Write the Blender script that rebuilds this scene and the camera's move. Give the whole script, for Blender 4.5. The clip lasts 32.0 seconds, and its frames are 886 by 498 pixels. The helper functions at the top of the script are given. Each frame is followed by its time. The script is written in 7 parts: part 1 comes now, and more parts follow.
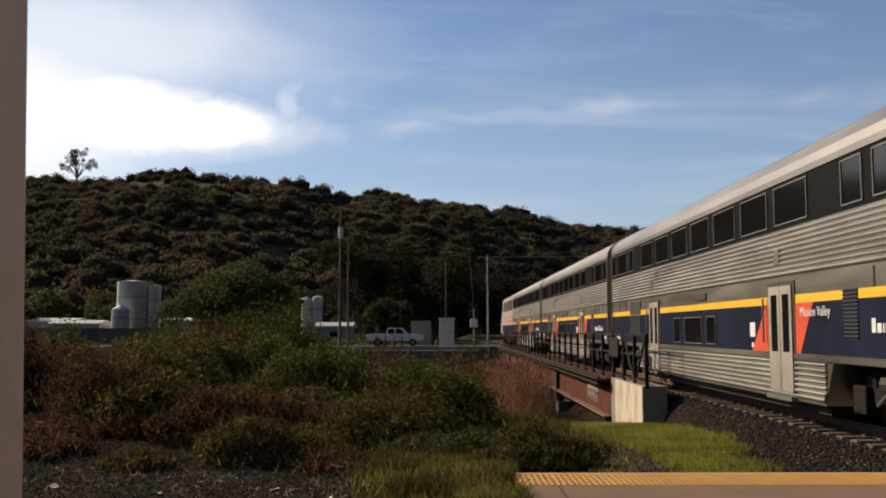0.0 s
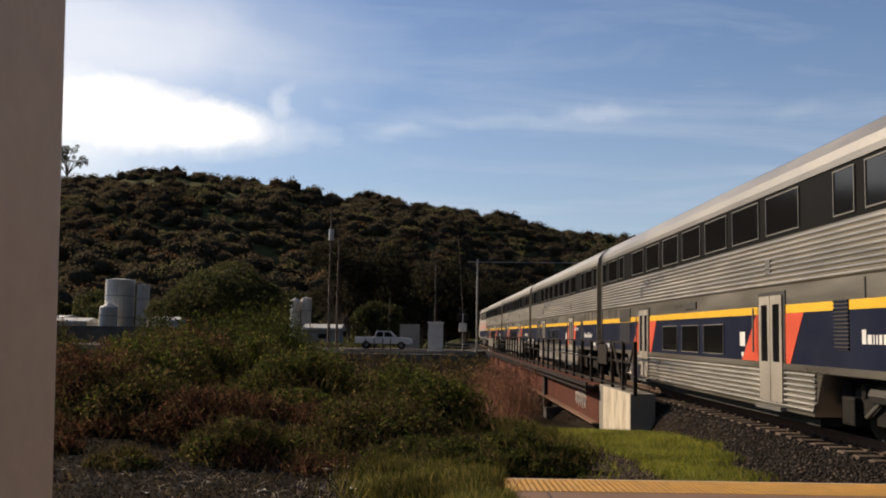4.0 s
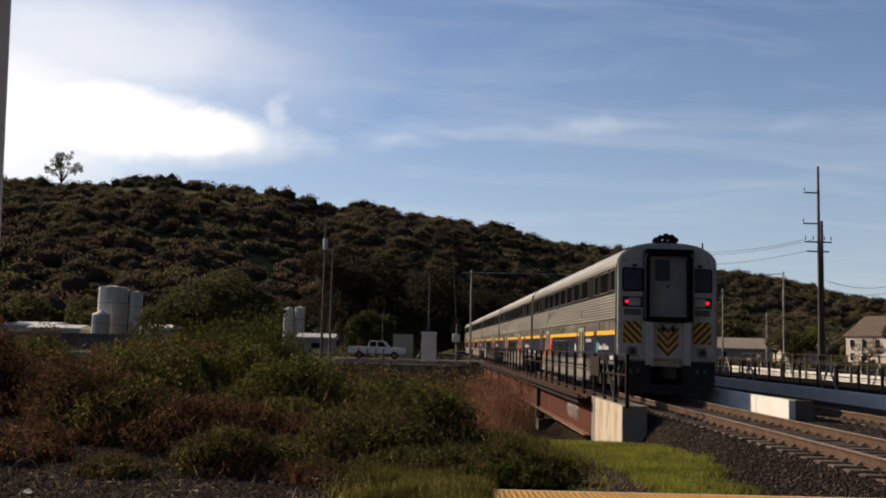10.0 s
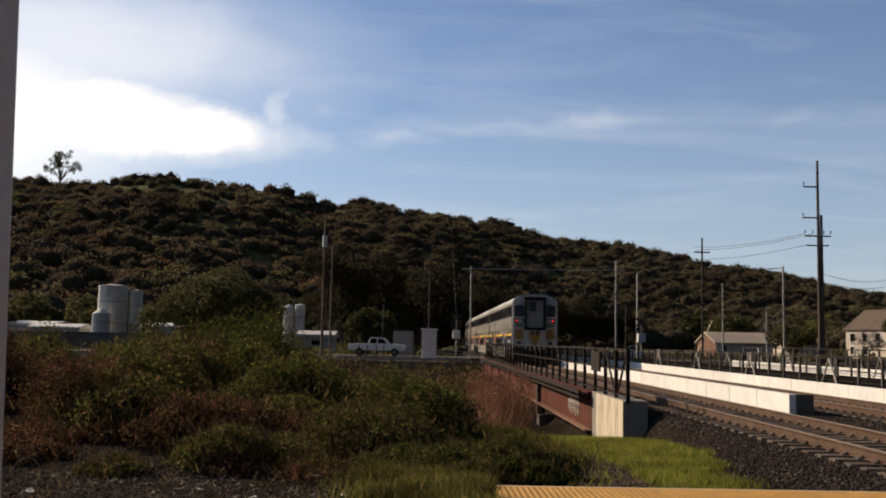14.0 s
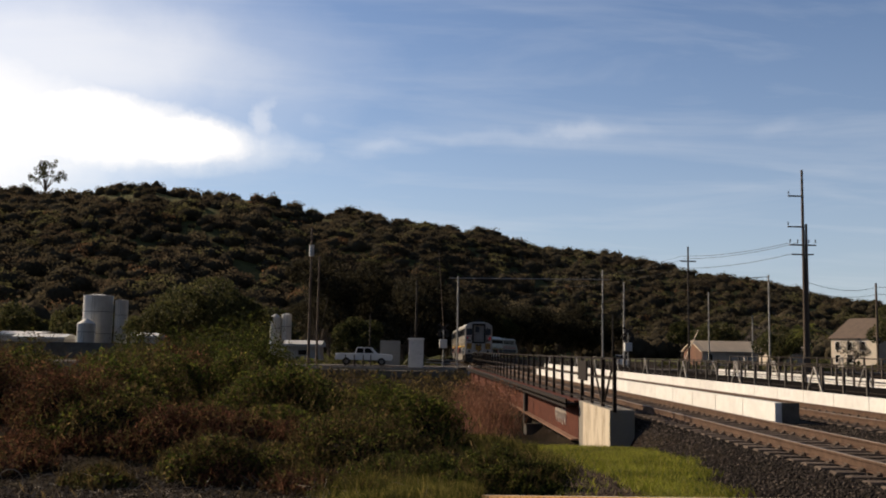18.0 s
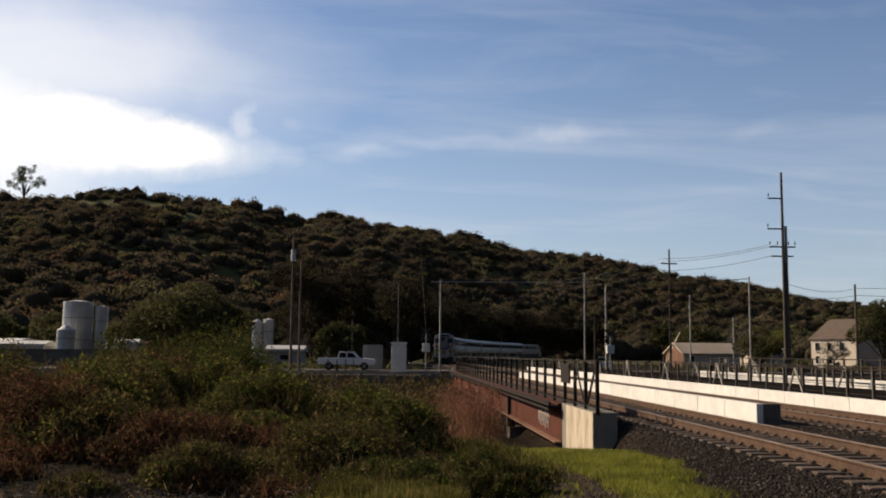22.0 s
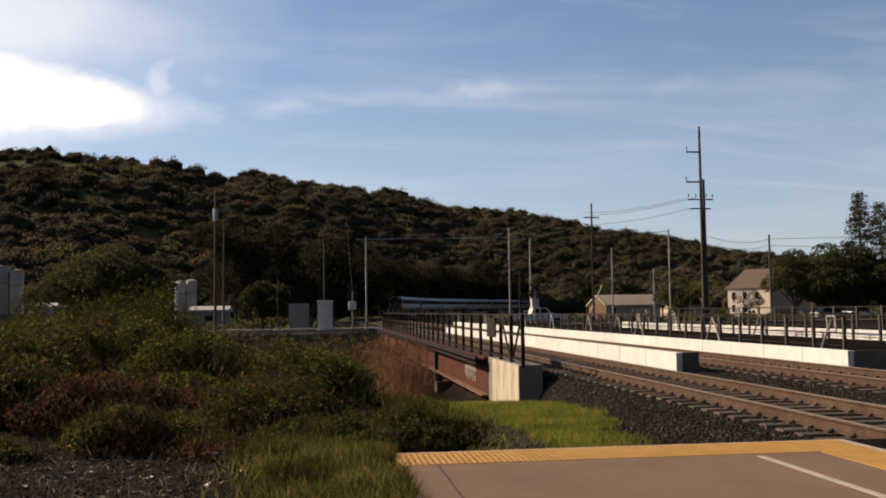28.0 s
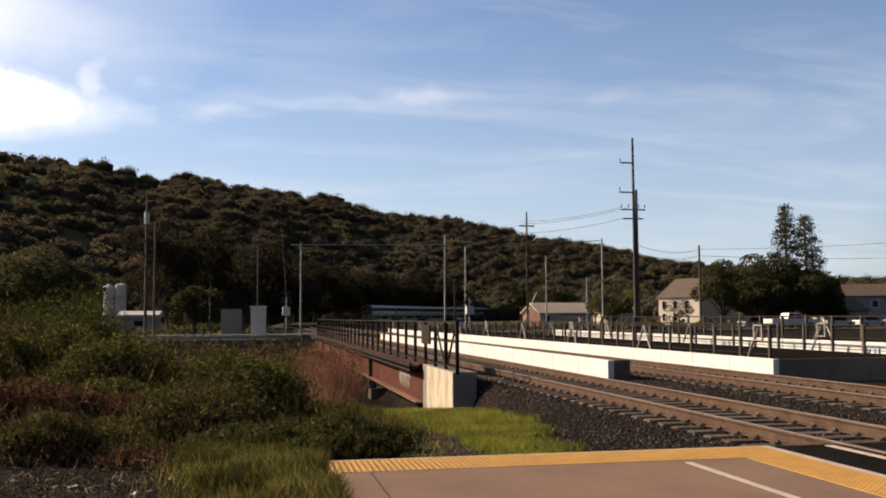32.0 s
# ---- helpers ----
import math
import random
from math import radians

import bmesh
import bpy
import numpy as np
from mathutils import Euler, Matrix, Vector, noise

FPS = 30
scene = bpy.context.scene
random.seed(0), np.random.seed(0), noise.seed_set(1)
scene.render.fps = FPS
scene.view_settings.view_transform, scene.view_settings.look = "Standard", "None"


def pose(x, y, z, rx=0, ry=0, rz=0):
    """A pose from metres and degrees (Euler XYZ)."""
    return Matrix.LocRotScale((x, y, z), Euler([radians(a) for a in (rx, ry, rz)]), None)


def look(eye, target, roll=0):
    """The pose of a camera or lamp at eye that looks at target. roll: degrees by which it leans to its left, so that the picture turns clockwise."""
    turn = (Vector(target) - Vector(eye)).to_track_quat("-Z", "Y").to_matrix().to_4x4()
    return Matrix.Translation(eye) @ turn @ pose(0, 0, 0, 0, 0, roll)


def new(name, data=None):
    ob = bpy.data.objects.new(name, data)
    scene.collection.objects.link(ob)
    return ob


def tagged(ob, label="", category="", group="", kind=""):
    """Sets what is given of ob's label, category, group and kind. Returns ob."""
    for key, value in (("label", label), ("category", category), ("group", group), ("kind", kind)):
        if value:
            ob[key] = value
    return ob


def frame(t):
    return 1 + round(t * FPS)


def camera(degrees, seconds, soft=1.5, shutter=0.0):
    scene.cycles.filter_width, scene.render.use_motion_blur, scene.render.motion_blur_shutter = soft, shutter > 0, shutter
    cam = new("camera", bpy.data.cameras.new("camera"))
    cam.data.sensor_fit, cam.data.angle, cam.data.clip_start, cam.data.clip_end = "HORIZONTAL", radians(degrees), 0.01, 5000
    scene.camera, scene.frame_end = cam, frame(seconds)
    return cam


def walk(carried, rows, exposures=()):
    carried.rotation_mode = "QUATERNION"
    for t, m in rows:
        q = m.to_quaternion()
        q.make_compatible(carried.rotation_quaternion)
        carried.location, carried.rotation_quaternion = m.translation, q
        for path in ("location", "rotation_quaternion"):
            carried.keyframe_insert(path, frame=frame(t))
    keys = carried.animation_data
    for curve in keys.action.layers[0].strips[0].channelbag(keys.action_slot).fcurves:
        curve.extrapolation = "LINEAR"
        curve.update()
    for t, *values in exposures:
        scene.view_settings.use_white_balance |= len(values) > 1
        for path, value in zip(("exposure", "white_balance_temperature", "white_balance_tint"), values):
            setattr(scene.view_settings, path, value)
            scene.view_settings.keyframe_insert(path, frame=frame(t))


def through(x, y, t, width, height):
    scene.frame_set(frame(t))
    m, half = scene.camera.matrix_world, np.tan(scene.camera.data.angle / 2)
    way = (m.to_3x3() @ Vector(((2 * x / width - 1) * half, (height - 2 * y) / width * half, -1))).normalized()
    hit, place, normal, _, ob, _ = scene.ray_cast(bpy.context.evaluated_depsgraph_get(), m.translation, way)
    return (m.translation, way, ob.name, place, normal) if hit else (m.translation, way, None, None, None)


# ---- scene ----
# camera and its path
cam = camera(49.52, 32.0, soft=1.9, shutter=0.0)
PATH = [
    (0, pose(-0.0007, 0, 1.487, 94.80, 0.05, 0.08)),
    (0.5, pose(0.0001, 0, 1.487, 94.20, -0.11, 0.19)),
    (1, pose(0.0009, 0, 1.487, 94.69, -0.30, 0.19)),
    (1.5, pose(-0.0043, 0, 1.487, 94.34, -0.29, 0.25)),
    (2, pose(-0.0094, 0, 1.487, 94.83, -0.42, -0.10)),
    (2.5, pose(-0.0127, 0, 1.487, 95.18, -0.49, -0.46)),
    (3, pose(-0.0160, 0, 1.487, 95.21, -0.66, -0.66)),
    (3.5, pose(-0.0243, 0, 1.487, 94.99, -0.82, -0.68)),
    (5.5, pose(-0.0286, 0, 1.487, 95.87, -1.27, -0.49)),
    (6, pose(-0.0214, 0, 1.487, 96.30, -1.24, -0.67)),
    (6.5, pose(-0.0155, 0, 1.487, 96.39, -1.13, -0.52)),
    (7, pose(-0.0098, 0, 1.487, 96.20, -1.08, -0.97)),
    (7.5, pose(0.0028, 0, 1.487, 95.98, -1.09, -1.05)),
    (8, pose(0.0071, 0, 1.487, 95.55, -0.81, -1.49)),
    (8.5, pose(0.0194, 0, 1.487, 95.77, -0.70, -0.85)),
    (9, pose(0.0245, 0, 1.487, 95.73, -0.93, -0.56)),
    (9.5, pose(0.0107, 0, 1.487, 95.67, -1.34, -0.95)),
    (10, pose(0.0031, 0, 1.487, 95.66, -1.46, -0.98)),
    (10.5, pose(-0.0019, 0, 1.487, 95.47, -1.53, -1.18)),
    (11, pose(-0.0036, 0, 1.487, 95.58, -1.36, -1.11)),
    (11.5, pose(-0.0075, 0, 1.487, 95.46, -1.40, -1.10)),
    (12, pose(-0.0142, 0, 1.487, 95.79, -1.70, -1.06)),
    (12.5, pose(-0.0163, 0, 1.487, 95.63, -1.51, -1.28)),
    (13, pose(-0.0111, 0, 1.487, 95.77, -1.50, -0.99)),
    (13.5, pose(-0.0097, 0, 1.487, 95.62, -1.30, -1.02)),
    (14, pose(-0.0030, 0, 1.487, 95.45, -1.09, -0.97)),
    (14.5, pose(-0.0049, 0, 1.487, 95.85, -0.91, -1.48)),
    (16.5, pose(-0.0041, 0, 1.487, 95.61, -1.06, -1.97)),
    (17, pose(-0.0058, 0, 1.487, 95.99, -1.17, -1.92)),
    (17.5, pose(-0.0017, 0, 1.487, 95.83, -0.65, -1.79)),
    (18, pose(0.0005, 0, 1.487, 96.02, -0.95, -1.74)),
    (18.5, pose(-0.0022, 0, 1.487, 96.10, -0.78, -1.90)),
    (19, pose(-0.0049, 0, 1.487, 96.13, -0.94, -2.10)),
    (19.5, pose(-0.0080, 0, 1.487, 95.88, -0.82, -2.21)),
    (20, pose(-0.0111, 0, 1.487, 95.72, -0.90, -2.18)),
    (20.5, pose(-0.0119, 0, 1.487, 95.63, -1.05, -2.63)),
    (21, pose(-0.0091, 0, 1.487, 96.01, -0.28, -2.73)),
    (21.5, pose(-0.0091, 0, 1.487, 95.91, -0.24, -2.74)),
    (22, pose(-0.0091, 0, 1.487, 96.26, -0.52, -2.77)),
    (22.5, pose(-0.0091, 0, 1.487, 96.68, -0.58, -2.74)),
    (23, pose(-0.0091, 0, 1.487, 96.77, -0.93, -2.97)),
    (23.5, pose(-0.0091, 0, 1.487, 96.54, -1.00, -3.34)),
    (24, pose(-0.0091, 0, 1.487, 96.77, -1.09, -3.41)),
    (24.5, pose(-0.0091, 0, 1.487, 97.31, -1.03, -3.39)),
    (26.5, pose(-0.0091, 0, 1.487, 95.98, -0.36, -3.78)),
    (27, pose(-0.0091, 0, 1.487, 96.04, 0.12, -4.57)),
    (27.5, pose(-0.0091, 0, 1.487, 95.89, 1.05, -5.56)),
    (28, pose(-0.0091, 0, 1.487, 93.67, 0.77, -7.13)),
    (28.5, pose(-0.0091, 0, 1.487, 93.89, 0.94, -7.90)),
    (29, pose(-0.0091, 0, 1.487, 93.41, 1.30, -8.48)),
    (29.5, pose(-0.0091, 0, 1.487, 93.57, 0.80, -9.20)),
    (30, pose(-0.0091, 0, 1.487, 93.65, 0.60, -9.69)),
    (30.5, pose(-0.0091, 0, 1.487, 93.69, 0.39, -10.09)),
    (31, pose(-0.0091, 0, 1.487, 93.70, 0.44, -10.20)),
    (31.5, pose(-0.0091, 0, 1.487, 93.76, 0.31, -10.83)),
    (32, pose(-0.0091, 0, 1.487, 94.04, 0.36, -11.00)),
]

walk(cam, PATH, exposures=[(0, 0.05, 6600, 11), (10, 0.05, 6750, 12), (24.5, 0.08, 6800, 12), (26.8, -0.03, 6850, 12), (28.2, 0.18, 6950, 14), (29, 0.27, 6950, 14), (30, 0.37, 6950, 14), (32, 0.43, 6950, 14)])

# world, sun
SUN_AZ, SUN_EL = radians(52.0), radians(27.0)          # to the left of the rails' direction, above the horizon
SUN = Vector((-math.sin(SUN_AZ) * math.cos(SUN_EL), math.cos(SUN_AZ) * math.cos(SUN_EL), math.sin(SUN_EL)))


class Nodes:
    """Short hand for node trees."""

    def __init__(self, tree):
        self.tree = tree
        tree.nodes.clear()

    def __call__(self, kind, **kw):
        n = self.tree.nodes.new(kind)
        ins = kw.pop("ins", {})
        if "operation" in kw:
            n.operation = kw["operation"]
        if "data_type" in kw:
            n.data_type, n.blend_type = kw["data_type"], kw["blend_type"]
        if "sky_type" in kw:
            n.sky_type, n.sun_disc = kw["sky_type"], kw["sun_disc"]
            n.sun_elevation, n.sun_rotation, n.altitude = kw["sun_elevation"], kw["sun_rotation"], kw["altitude"]
            n.air_density, n.dust_density, n.ozone_density = kw["air_density"], kw["dust_density"], kw["ozone_density"]
        for k, v in ins.items():
            if isinstance(v, bpy.types.NodeSocket):
                self.tree.links.new(v, n.inputs[k])
            else:
                n.inputs[k].default_value = v
        return n

    def math(self, op, a, b=0.0, c=None):
        ins = {0: a, 1: b}
        if c is not None:
            ins[2] = c
        return self("ShaderNodeMath", operation=op, ins=ins).outputs[0]

    def ramp(self, fac, stops):
        n = self("ShaderNodeValToRGB", ins={0: fac})
        els = n.color_ramp.elements
        while len(els) < len(stops):
            els.new(0.5)
        for e, (p, c) in zip(els, stops):
            e.position = p
            e.color = (*c, 1) if len(c) == 3 else c
        return n.outputs[0]

    def mix(self, fac, a, b, blend="MIX"):
        n = self("ShaderNodeMix", data_type="RGBA", blend_type=blend)
        for i, v in ((0, fac), (6, a), (7, b)):
            if isinstance(v, bpy.types.NodeSocket):
                self.tree.links.new(v, n.inputs[i])
            else:
                n.inputs[i].default_value = (*v, 1) if i and len(v) == 3 else v
        return n.outputs[2]


world = bpy.data.worlds.new("sky")
scene.world = world
world.use_nodes = True
W = Nodes(world.node_tree)
sky = W("ShaderNodeTexSky", sky_type="NISHITA", sun_disc=False, sun_elevation=SUN_EL, sun_rotation=-SUN_AZ,
        altitude=10, air_density=1.0, dust_density=0.6, ozone_density=2.2)
way = W("ShaderNodeTexCoord").outputs["Generated"]
near_sun = W("ShaderNodeVectorMath", operation="DOT_PRODUCT", ins={0: way, 1: SUN}).outputs["Value"]
split = W("ShaderNodeSeparateXYZ", ins={0: way})
lift = W.math("MAXIMUM", split.outputs[2], 0.02)
# thin high cloud: long streaks on a plane far above
flat = W("ShaderNodeCombineXYZ", ins={0: W.math("DIVIDE", split.outputs[0], W.math("ADD", lift, 0.12)),
                                      1: W.math("DIVIDE", split.outputs[1], W.math("ADD", lift, 0.12)), 2: 0.0}).outputs[0]
streak = W("ShaderNodeMapping", ins={0: flat, 2: (0, 0, radians(28)), 3: (0.55, 1.5, 1)}).outputs[0]
wisps = W("ShaderNodeTexNoise", ins={0: streak, "Scale": 1.6, "Detail": 8.0, "Roughness": 0.58, "Distortion": 0.5}).outputs[0]
veil = W.ramp(wisps, [(0.46, (0, 0, 0)), (0.78, (1, 1, 1))])
halo = W.ramp(near_sun, [(0.78, (0, 0, 0)), (0.90, (0.12, 0.12, 0.12)), (0.97, (0.34, 0.34, 0.34)), (1.0, (0.95, 0.95, 0.95))])
# long bright clouds low on the sun's side
warp = W("ShaderNodeTexNoise", ins={0: way, "Scale": 7.0, "Detail": 7.0, "Roughness": 0.62})
warp = W("ShaderNodeVectorMath", operation="SUBTRACT", ins={0: warp.outputs[1], 1: (0.5, 0.5, 0.5)}).outputs[0]
warp = W("ShaderNodeVectorMath", operation="MULTIPLY", ins={0: warp, 1: (0.12, 0.12, 0.055)}).outputs[0]


def bank(az, el, wide, high, soft):
    """A lens of bright cloud: direction, half width and half height in degrees."""
    az, el = radians(az), radians(el)
    mid = Vector((-math.sin(az) * math.cos(el), math.cos(az) * math.cos(el), math.sin(el)))
    r = W("ShaderNodeVectorMath", operation="SUBTRACT", ins={0: way, 1: mid}).outputs[0]
    r = W("ShaderNodeVectorMath", operation="ADD", ins={0: r, 1: warp}).outputs[0]
    r = W("ShaderNodeMapping", ins={0: r, 2: (0, 0, -az)}).outputs[0]
    r = W("ShaderNodeVectorMath", operation="MULTIPLY", ins={0: r, 1: (1 / radians(wide), 0.5, 1 / radians(high))}).outputs[0]
    far = W("ShaderNodeVectorMath", operation="LENGTH", ins={0: r}).outputs["Value"]
    return W.ramp(W.math("MULTIPLY", far, 0.5), [(0.0, (1, 1, 1)), (0.5 - soft * 0.5, (0.9, 0.9, 0.9)), (0.5 + soft * 0.2, (0.28, 0.28, 0.28)), (0.5 + soft, (0, 0, 0))])


lens = W.math("MAXIMUM", bank(19.8, 12.0, 5.8, 2.1, 0.30), bank(15.0, 11.8, 5.6, 1.25, 0.30))
lens = W.math("MAXIMUM", lens, W.math("MULTIPLY", bank(9.0, 13.4, 0.7, 1.3, 0.5), 0.34))
lens = W.math("MAXIMUM", lens, W.math("MULTIPLY", bank(-10.0, 12.75, 2.2, 0.42, 0.5), 0.19))
lens = W.math("MAXIMUM", lens, W.math("MULTIPLY", bank(-5.0, 12.4, 6.5, 0.36, 0.6), 0.09))
lens = W.math("MAXIMUM", lens, W.math("MULTIPLY", bank(2.1, 11.8, 1.6, 0.36, 0.6), 0.15))
lens = W.math("MAXIMUM", lens, W.math("MULTIPLY", bank(6.2, 13.7, 0.8, 0.5, 0.6), 0.12))
lens = W.math("MAXIMUM", lens, W.math("MULTIPLY", bank(-21.1, 12.8, 1.2, 0.35, 0.6), 0.07))
lens = W.math("MAXIMUM", lens, W.math("MULTIPLY", bank(20.0, 16.0, 9.0, 3.0, 0.5), 0.5))
lens = W.math("MAXIMUM", lens, W.math("MULTIPLY", bank(26.0, 12.0, 8.0, 4.5, 0.4), 0.8))
tint = W.mix(1.0, sky.outputs[0], (0.875, 0.975, 1.145), "MULTIPLY")
base = W("ShaderNodeBackground", ins={0: tint, 1: 0.085})
cloud = W("ShaderNodeBackground", ins={0: (0.86, 0.92, 1.0, 1), 1: 0.80})
bright = W("ShaderNodeBackground", ins={0: (1.0, 0.985, 0.95, 1), 1: 1.15})
low = W.ramp(split.outputs[2], [(0.0, (0.62, 0.62, 0.62)), (0.10, (0.42, 0.42, 0.42)), (0.22, (0.16, 0.16, 0.16)), (0.40, (0, 0, 0))])
m0 = W("ShaderNodeMixShader", ins={0: low, 1: base.outputs[0], 2: W("ShaderNodeBackground", ins={0: (0.70, 0.83, 1.0, 1), 1: 0.72}).outputs[0]})
m1 = W("ShaderNodeMixShader", ins={0: W.math("MULTIPLY", veil, 0.30), 1: m0.outputs[0], 2: cloud.outputs[0]})
m2 = W("ShaderNodeMixShader", ins={0: W.math("MINIMUM", halo, 1.0), 1: m1.outputs[0], 2: bright.outputs[0]})
m3 = W("ShaderNodeMixShader", ins={0: lens, 1: m2.outputs[0], 2: bright.outputs[0]})
# the sky away from the sun is a deeper, darker blue
away = W.ramp(W.math("MULTIPLY_ADD", near_sun, 0.5, 0.5), [(0.32, (0, 0, 0)), (0.55, (1, 1, 1))])
deep = W("ShaderNodeBackground", ins={0: (0.32, 0.42, 0.60, 1), 1: 0.10})
high = W.ramp(split.outputs[2], [(0.40, (1, 1, 1)), (0.72, (0.55, 0.55, 0.55))])
away = W.math("MULTIPLY", away, W.math("MAXIMUM", high, halo))
m4 = W("ShaderNodeMixShader", ins={0: away, 1: deep.outputs[0], 2: m3.outputs[0]})
W("ShaderNodeOutputWorld", ins={0: m4.outputs[0]})

lamp = bpy.data.lights.new("sun", "SUN")
lamp.energy, lamp.angle, lamp.color = 5.0, radians(0.8), (1.0, 0.82, 0.60)
sun = new("sun", lamp)
sun.matrix_world = look(SUN * 100, (0, 0, 0))
sun.location = SUN * 100


# materials
def material(name, colour, rough=0.7, metal=0.0, vary=0.18, scale=6.0, fine=60.0, bump=0.15, dirt=None, dirt_amount=0.35,
             island=None, spec=0.5, through=0.0, stretch=(1, 1, 1), random_part=0.0, relief=0.02):
    """A surface with variation at two scales, fine relief, and, where given, dirt of its own colour."""
    m = bpy.data.materials.new(name)
    m.use_nodes = True
    N = Nodes(m.node_tree)
    at = N("ShaderNodeMapping", ins={0: N("ShaderNodeTexCoord").outputs["Object"], 3: stretch}).outputs[0]
    big = N("ShaderNodeTexNoise", ins={0: at, "Scale": scale, "Detail": 4.0, "Roughness": 0.6}).outputs[0]
    small = N("ShaderNodeTexNoise", ins={0: at, "Scale": fine, "Detail": 3.0}).outputs[0]
    col = N.mix(1.0, colour, N.ramp(big, [(0.3, (1 - vary,) * 3), (0.7, (1 + vary,) * 3)]), "MULTIPLY")
    col = N.mix(1.0, col, N.ramp(small, [(0.3, (1 - vary * 0.6,) * 3), (0.7, (1 + vary * 0.6,) * 3)]), "MULTIPLY")
    if island:
        pick = N("ShaderNodeNewGeometry").outputs["Random Per Island"]
        col = N.mix(0.8, col, N.ramp(pick, island))
        col = N.mix(1.0, col, N.ramp(big, [(0.3, (1 - vary,) * 3), (0.7, (1 + vary,) * 3)]), "MULTIPLY")
    if random_part:
        pick = N("ShaderNodeObjectInfo").outputs["Random"]
        col = N.mix(1.0, col, N.ramp(pick, [(0.0, (1 - random_part,) * 3), (1.0, (1 + random_part,) * 3)]), "MULTIPLY")
    if dirt:
        spots = N("ShaderNodeTexNoise", ins={0: at, "Scale": scale * 2.3, "Detail": 6.0, "Roughness": 0.7}).outputs[0]
        spots = N.ramp(spots, [(0.45, (0, 0, 0)), (0.72, (1, 1, 1))])
        col = N.mix(N.math("MULTIPLY", spots, dirt_amount), col, dirt)
    r = N.math("ADD", N.math("MULTIPLY", big, 0.25), rough - 0.12)
    b = N("ShaderNodeBump", ins={"Strength": bump, "Distance": relief, "Height": small}).outputs[0]
    p = N("ShaderNodeBsdfPrincipled", ins={"Base Color": col, "Roughness": r, "Metallic": metal, "Specular IOR Level": spec, "Normal": b})
    out = p.outputs[0]
    if through:
        t = N("ShaderNodeBsdfTranslucent", ins={0: col})
        out = N("ShaderNodeMixShader", ins={0: through, 1: out, 2: t.outputs[0]}).outputs[0]
    N("ShaderNodeOutputMaterial", ins={0: out})
    return m


def glass(name, colour=(0.012, 0.013, 0.014), rough=0.06):
    m = bpy.data.materials.new(name)
    m.use_nodes = True
    N = Nodes(m.node_tree)
    N("ShaderNodeOutputMaterial", ins={0: N("ShaderNodeBsdfPrincipled", ins={"Base Color": (*colour, 1), "Roughness": rough, "Specular IOR Level": 0.28}).outputs[0]})
    return m


def glow(name, colour, strength):
    m = bpy.data.materials.new(name)
    m.use_nodes = True
    N = Nodes(m.node_tree)
    N("ShaderNodeOutputMaterial", ins={0: N("ShaderNodeEmission", ins={0: (*colour, 1), 1: strength}).outputs[0]})
    return m


STEEL = material("stainless_steel", (0.42, 0.39, 0.34), 0.31, 0.88, 0.10, 1.2, 40, 0.03, (0.30, 0.26, 0.20), 0.25, stretch=(1, 0.3, 2))
ROOF = material("train_roof", (0.26, 0.25, 0.235), 0.42, 0.75, 0.12, 0.8, 30, 0.03, (0.28, 0.26, 0.23), 0.3, stretch=(1, 0.4, 1))
NAVY = material("navy_paint", (0.010, 0.014, 0.036), 0.4, 0, 0.10, 1.0, 50, 0.02, (0.03, 0.03, 0.035), 0.3, spec=0.1)
YELLOW = material("yellow_stripe", (0.82, 0.48, 0.015), 0.45, 0, 0.08, 2.0, 50, 0.02)
REDPAINT = material("red_paint", (0.66, 0.075, 0.025), 0.45, 0, 0.10, 2.0, 50, 0.02)
BLACK = material("black_band", (0.007, 0.0065, 0.006), 0.5, 0, 0.15, 2.0, 50, 0.03, spec=0.04)
DARK = material("underframe", (0.020, 0.019, 0.018), 0.7, 0.2, 0.3, 3.0, 30, 0.2, (0.07, 0.05, 0.035), 0.4)
TRUCK = material("truck_frame", (0.016, 0.015, 0.014), 0.75, 0.1, 0.4, 4.0, 40, 0.2, (0.05, 0.042, 0.035), 0.30, spec=0.1)
GLASS = glass("window_glass", (0.008, 0.008, 0.009), 0.10)
WHITE = material("white_paint", (0.78, 0.77, 0.74), 0.5, 0, 0.06, 2.0, 40, 0.03, (0.4, 0.36, 0.3), 0.2)
ENDGREY = material("cab_end_paint", (0.47, 0.455, 0.43), 0.45, 0.2, 0.10, 1.5, 40, 0.03, (0.16, 0.13, 0.10), 0.4)
TEAL = material("teal_mark", (0.05, 0.36, 0.48), 0.4)
REDLAMP = glow("red_marker_lamp", (1.0, 0.02, 0.05), 1.1)
CREAM = material("sunlit_cream_face", (0.60, 0.53, 0.42), 0.85, 0, 0.07, 0.8, 50, 0.2, (0.16, 0.10, 0.06), 0.8, stretch=(1, 1.0, 0.35), spec=0.06)
CONCRETE = material("pale_concrete", (0.26, 0.24, 0.21), 0.85, 0, 0.14, 1.2, 60, 0.25, (0.25, 0.21, 0.17), 0.45, spec=0.06)
WALLWHITE = material("white_concrete_wall", (0.74, 0.73, 0.70), 0.8, 0, 0.08, 1.5, 60, 0.15, (0.42, 0.39, 0.35), 0.25, random_part=0.06)
PAVING = material("platform_paving", (0.255, 0.168, 0.124), 0.85, 0, 0.10, 0.9, 120, 0.12, (0.16, 0.115, 0.09), 0.35, spec=0.06)
TACTILE = material("tactile_yellow", (0.62, 0.33, 0.065), 0.7, 0, 0.12, 3.0, 60, 0.1, (0.34, 0.22, 0.10), 0.5)
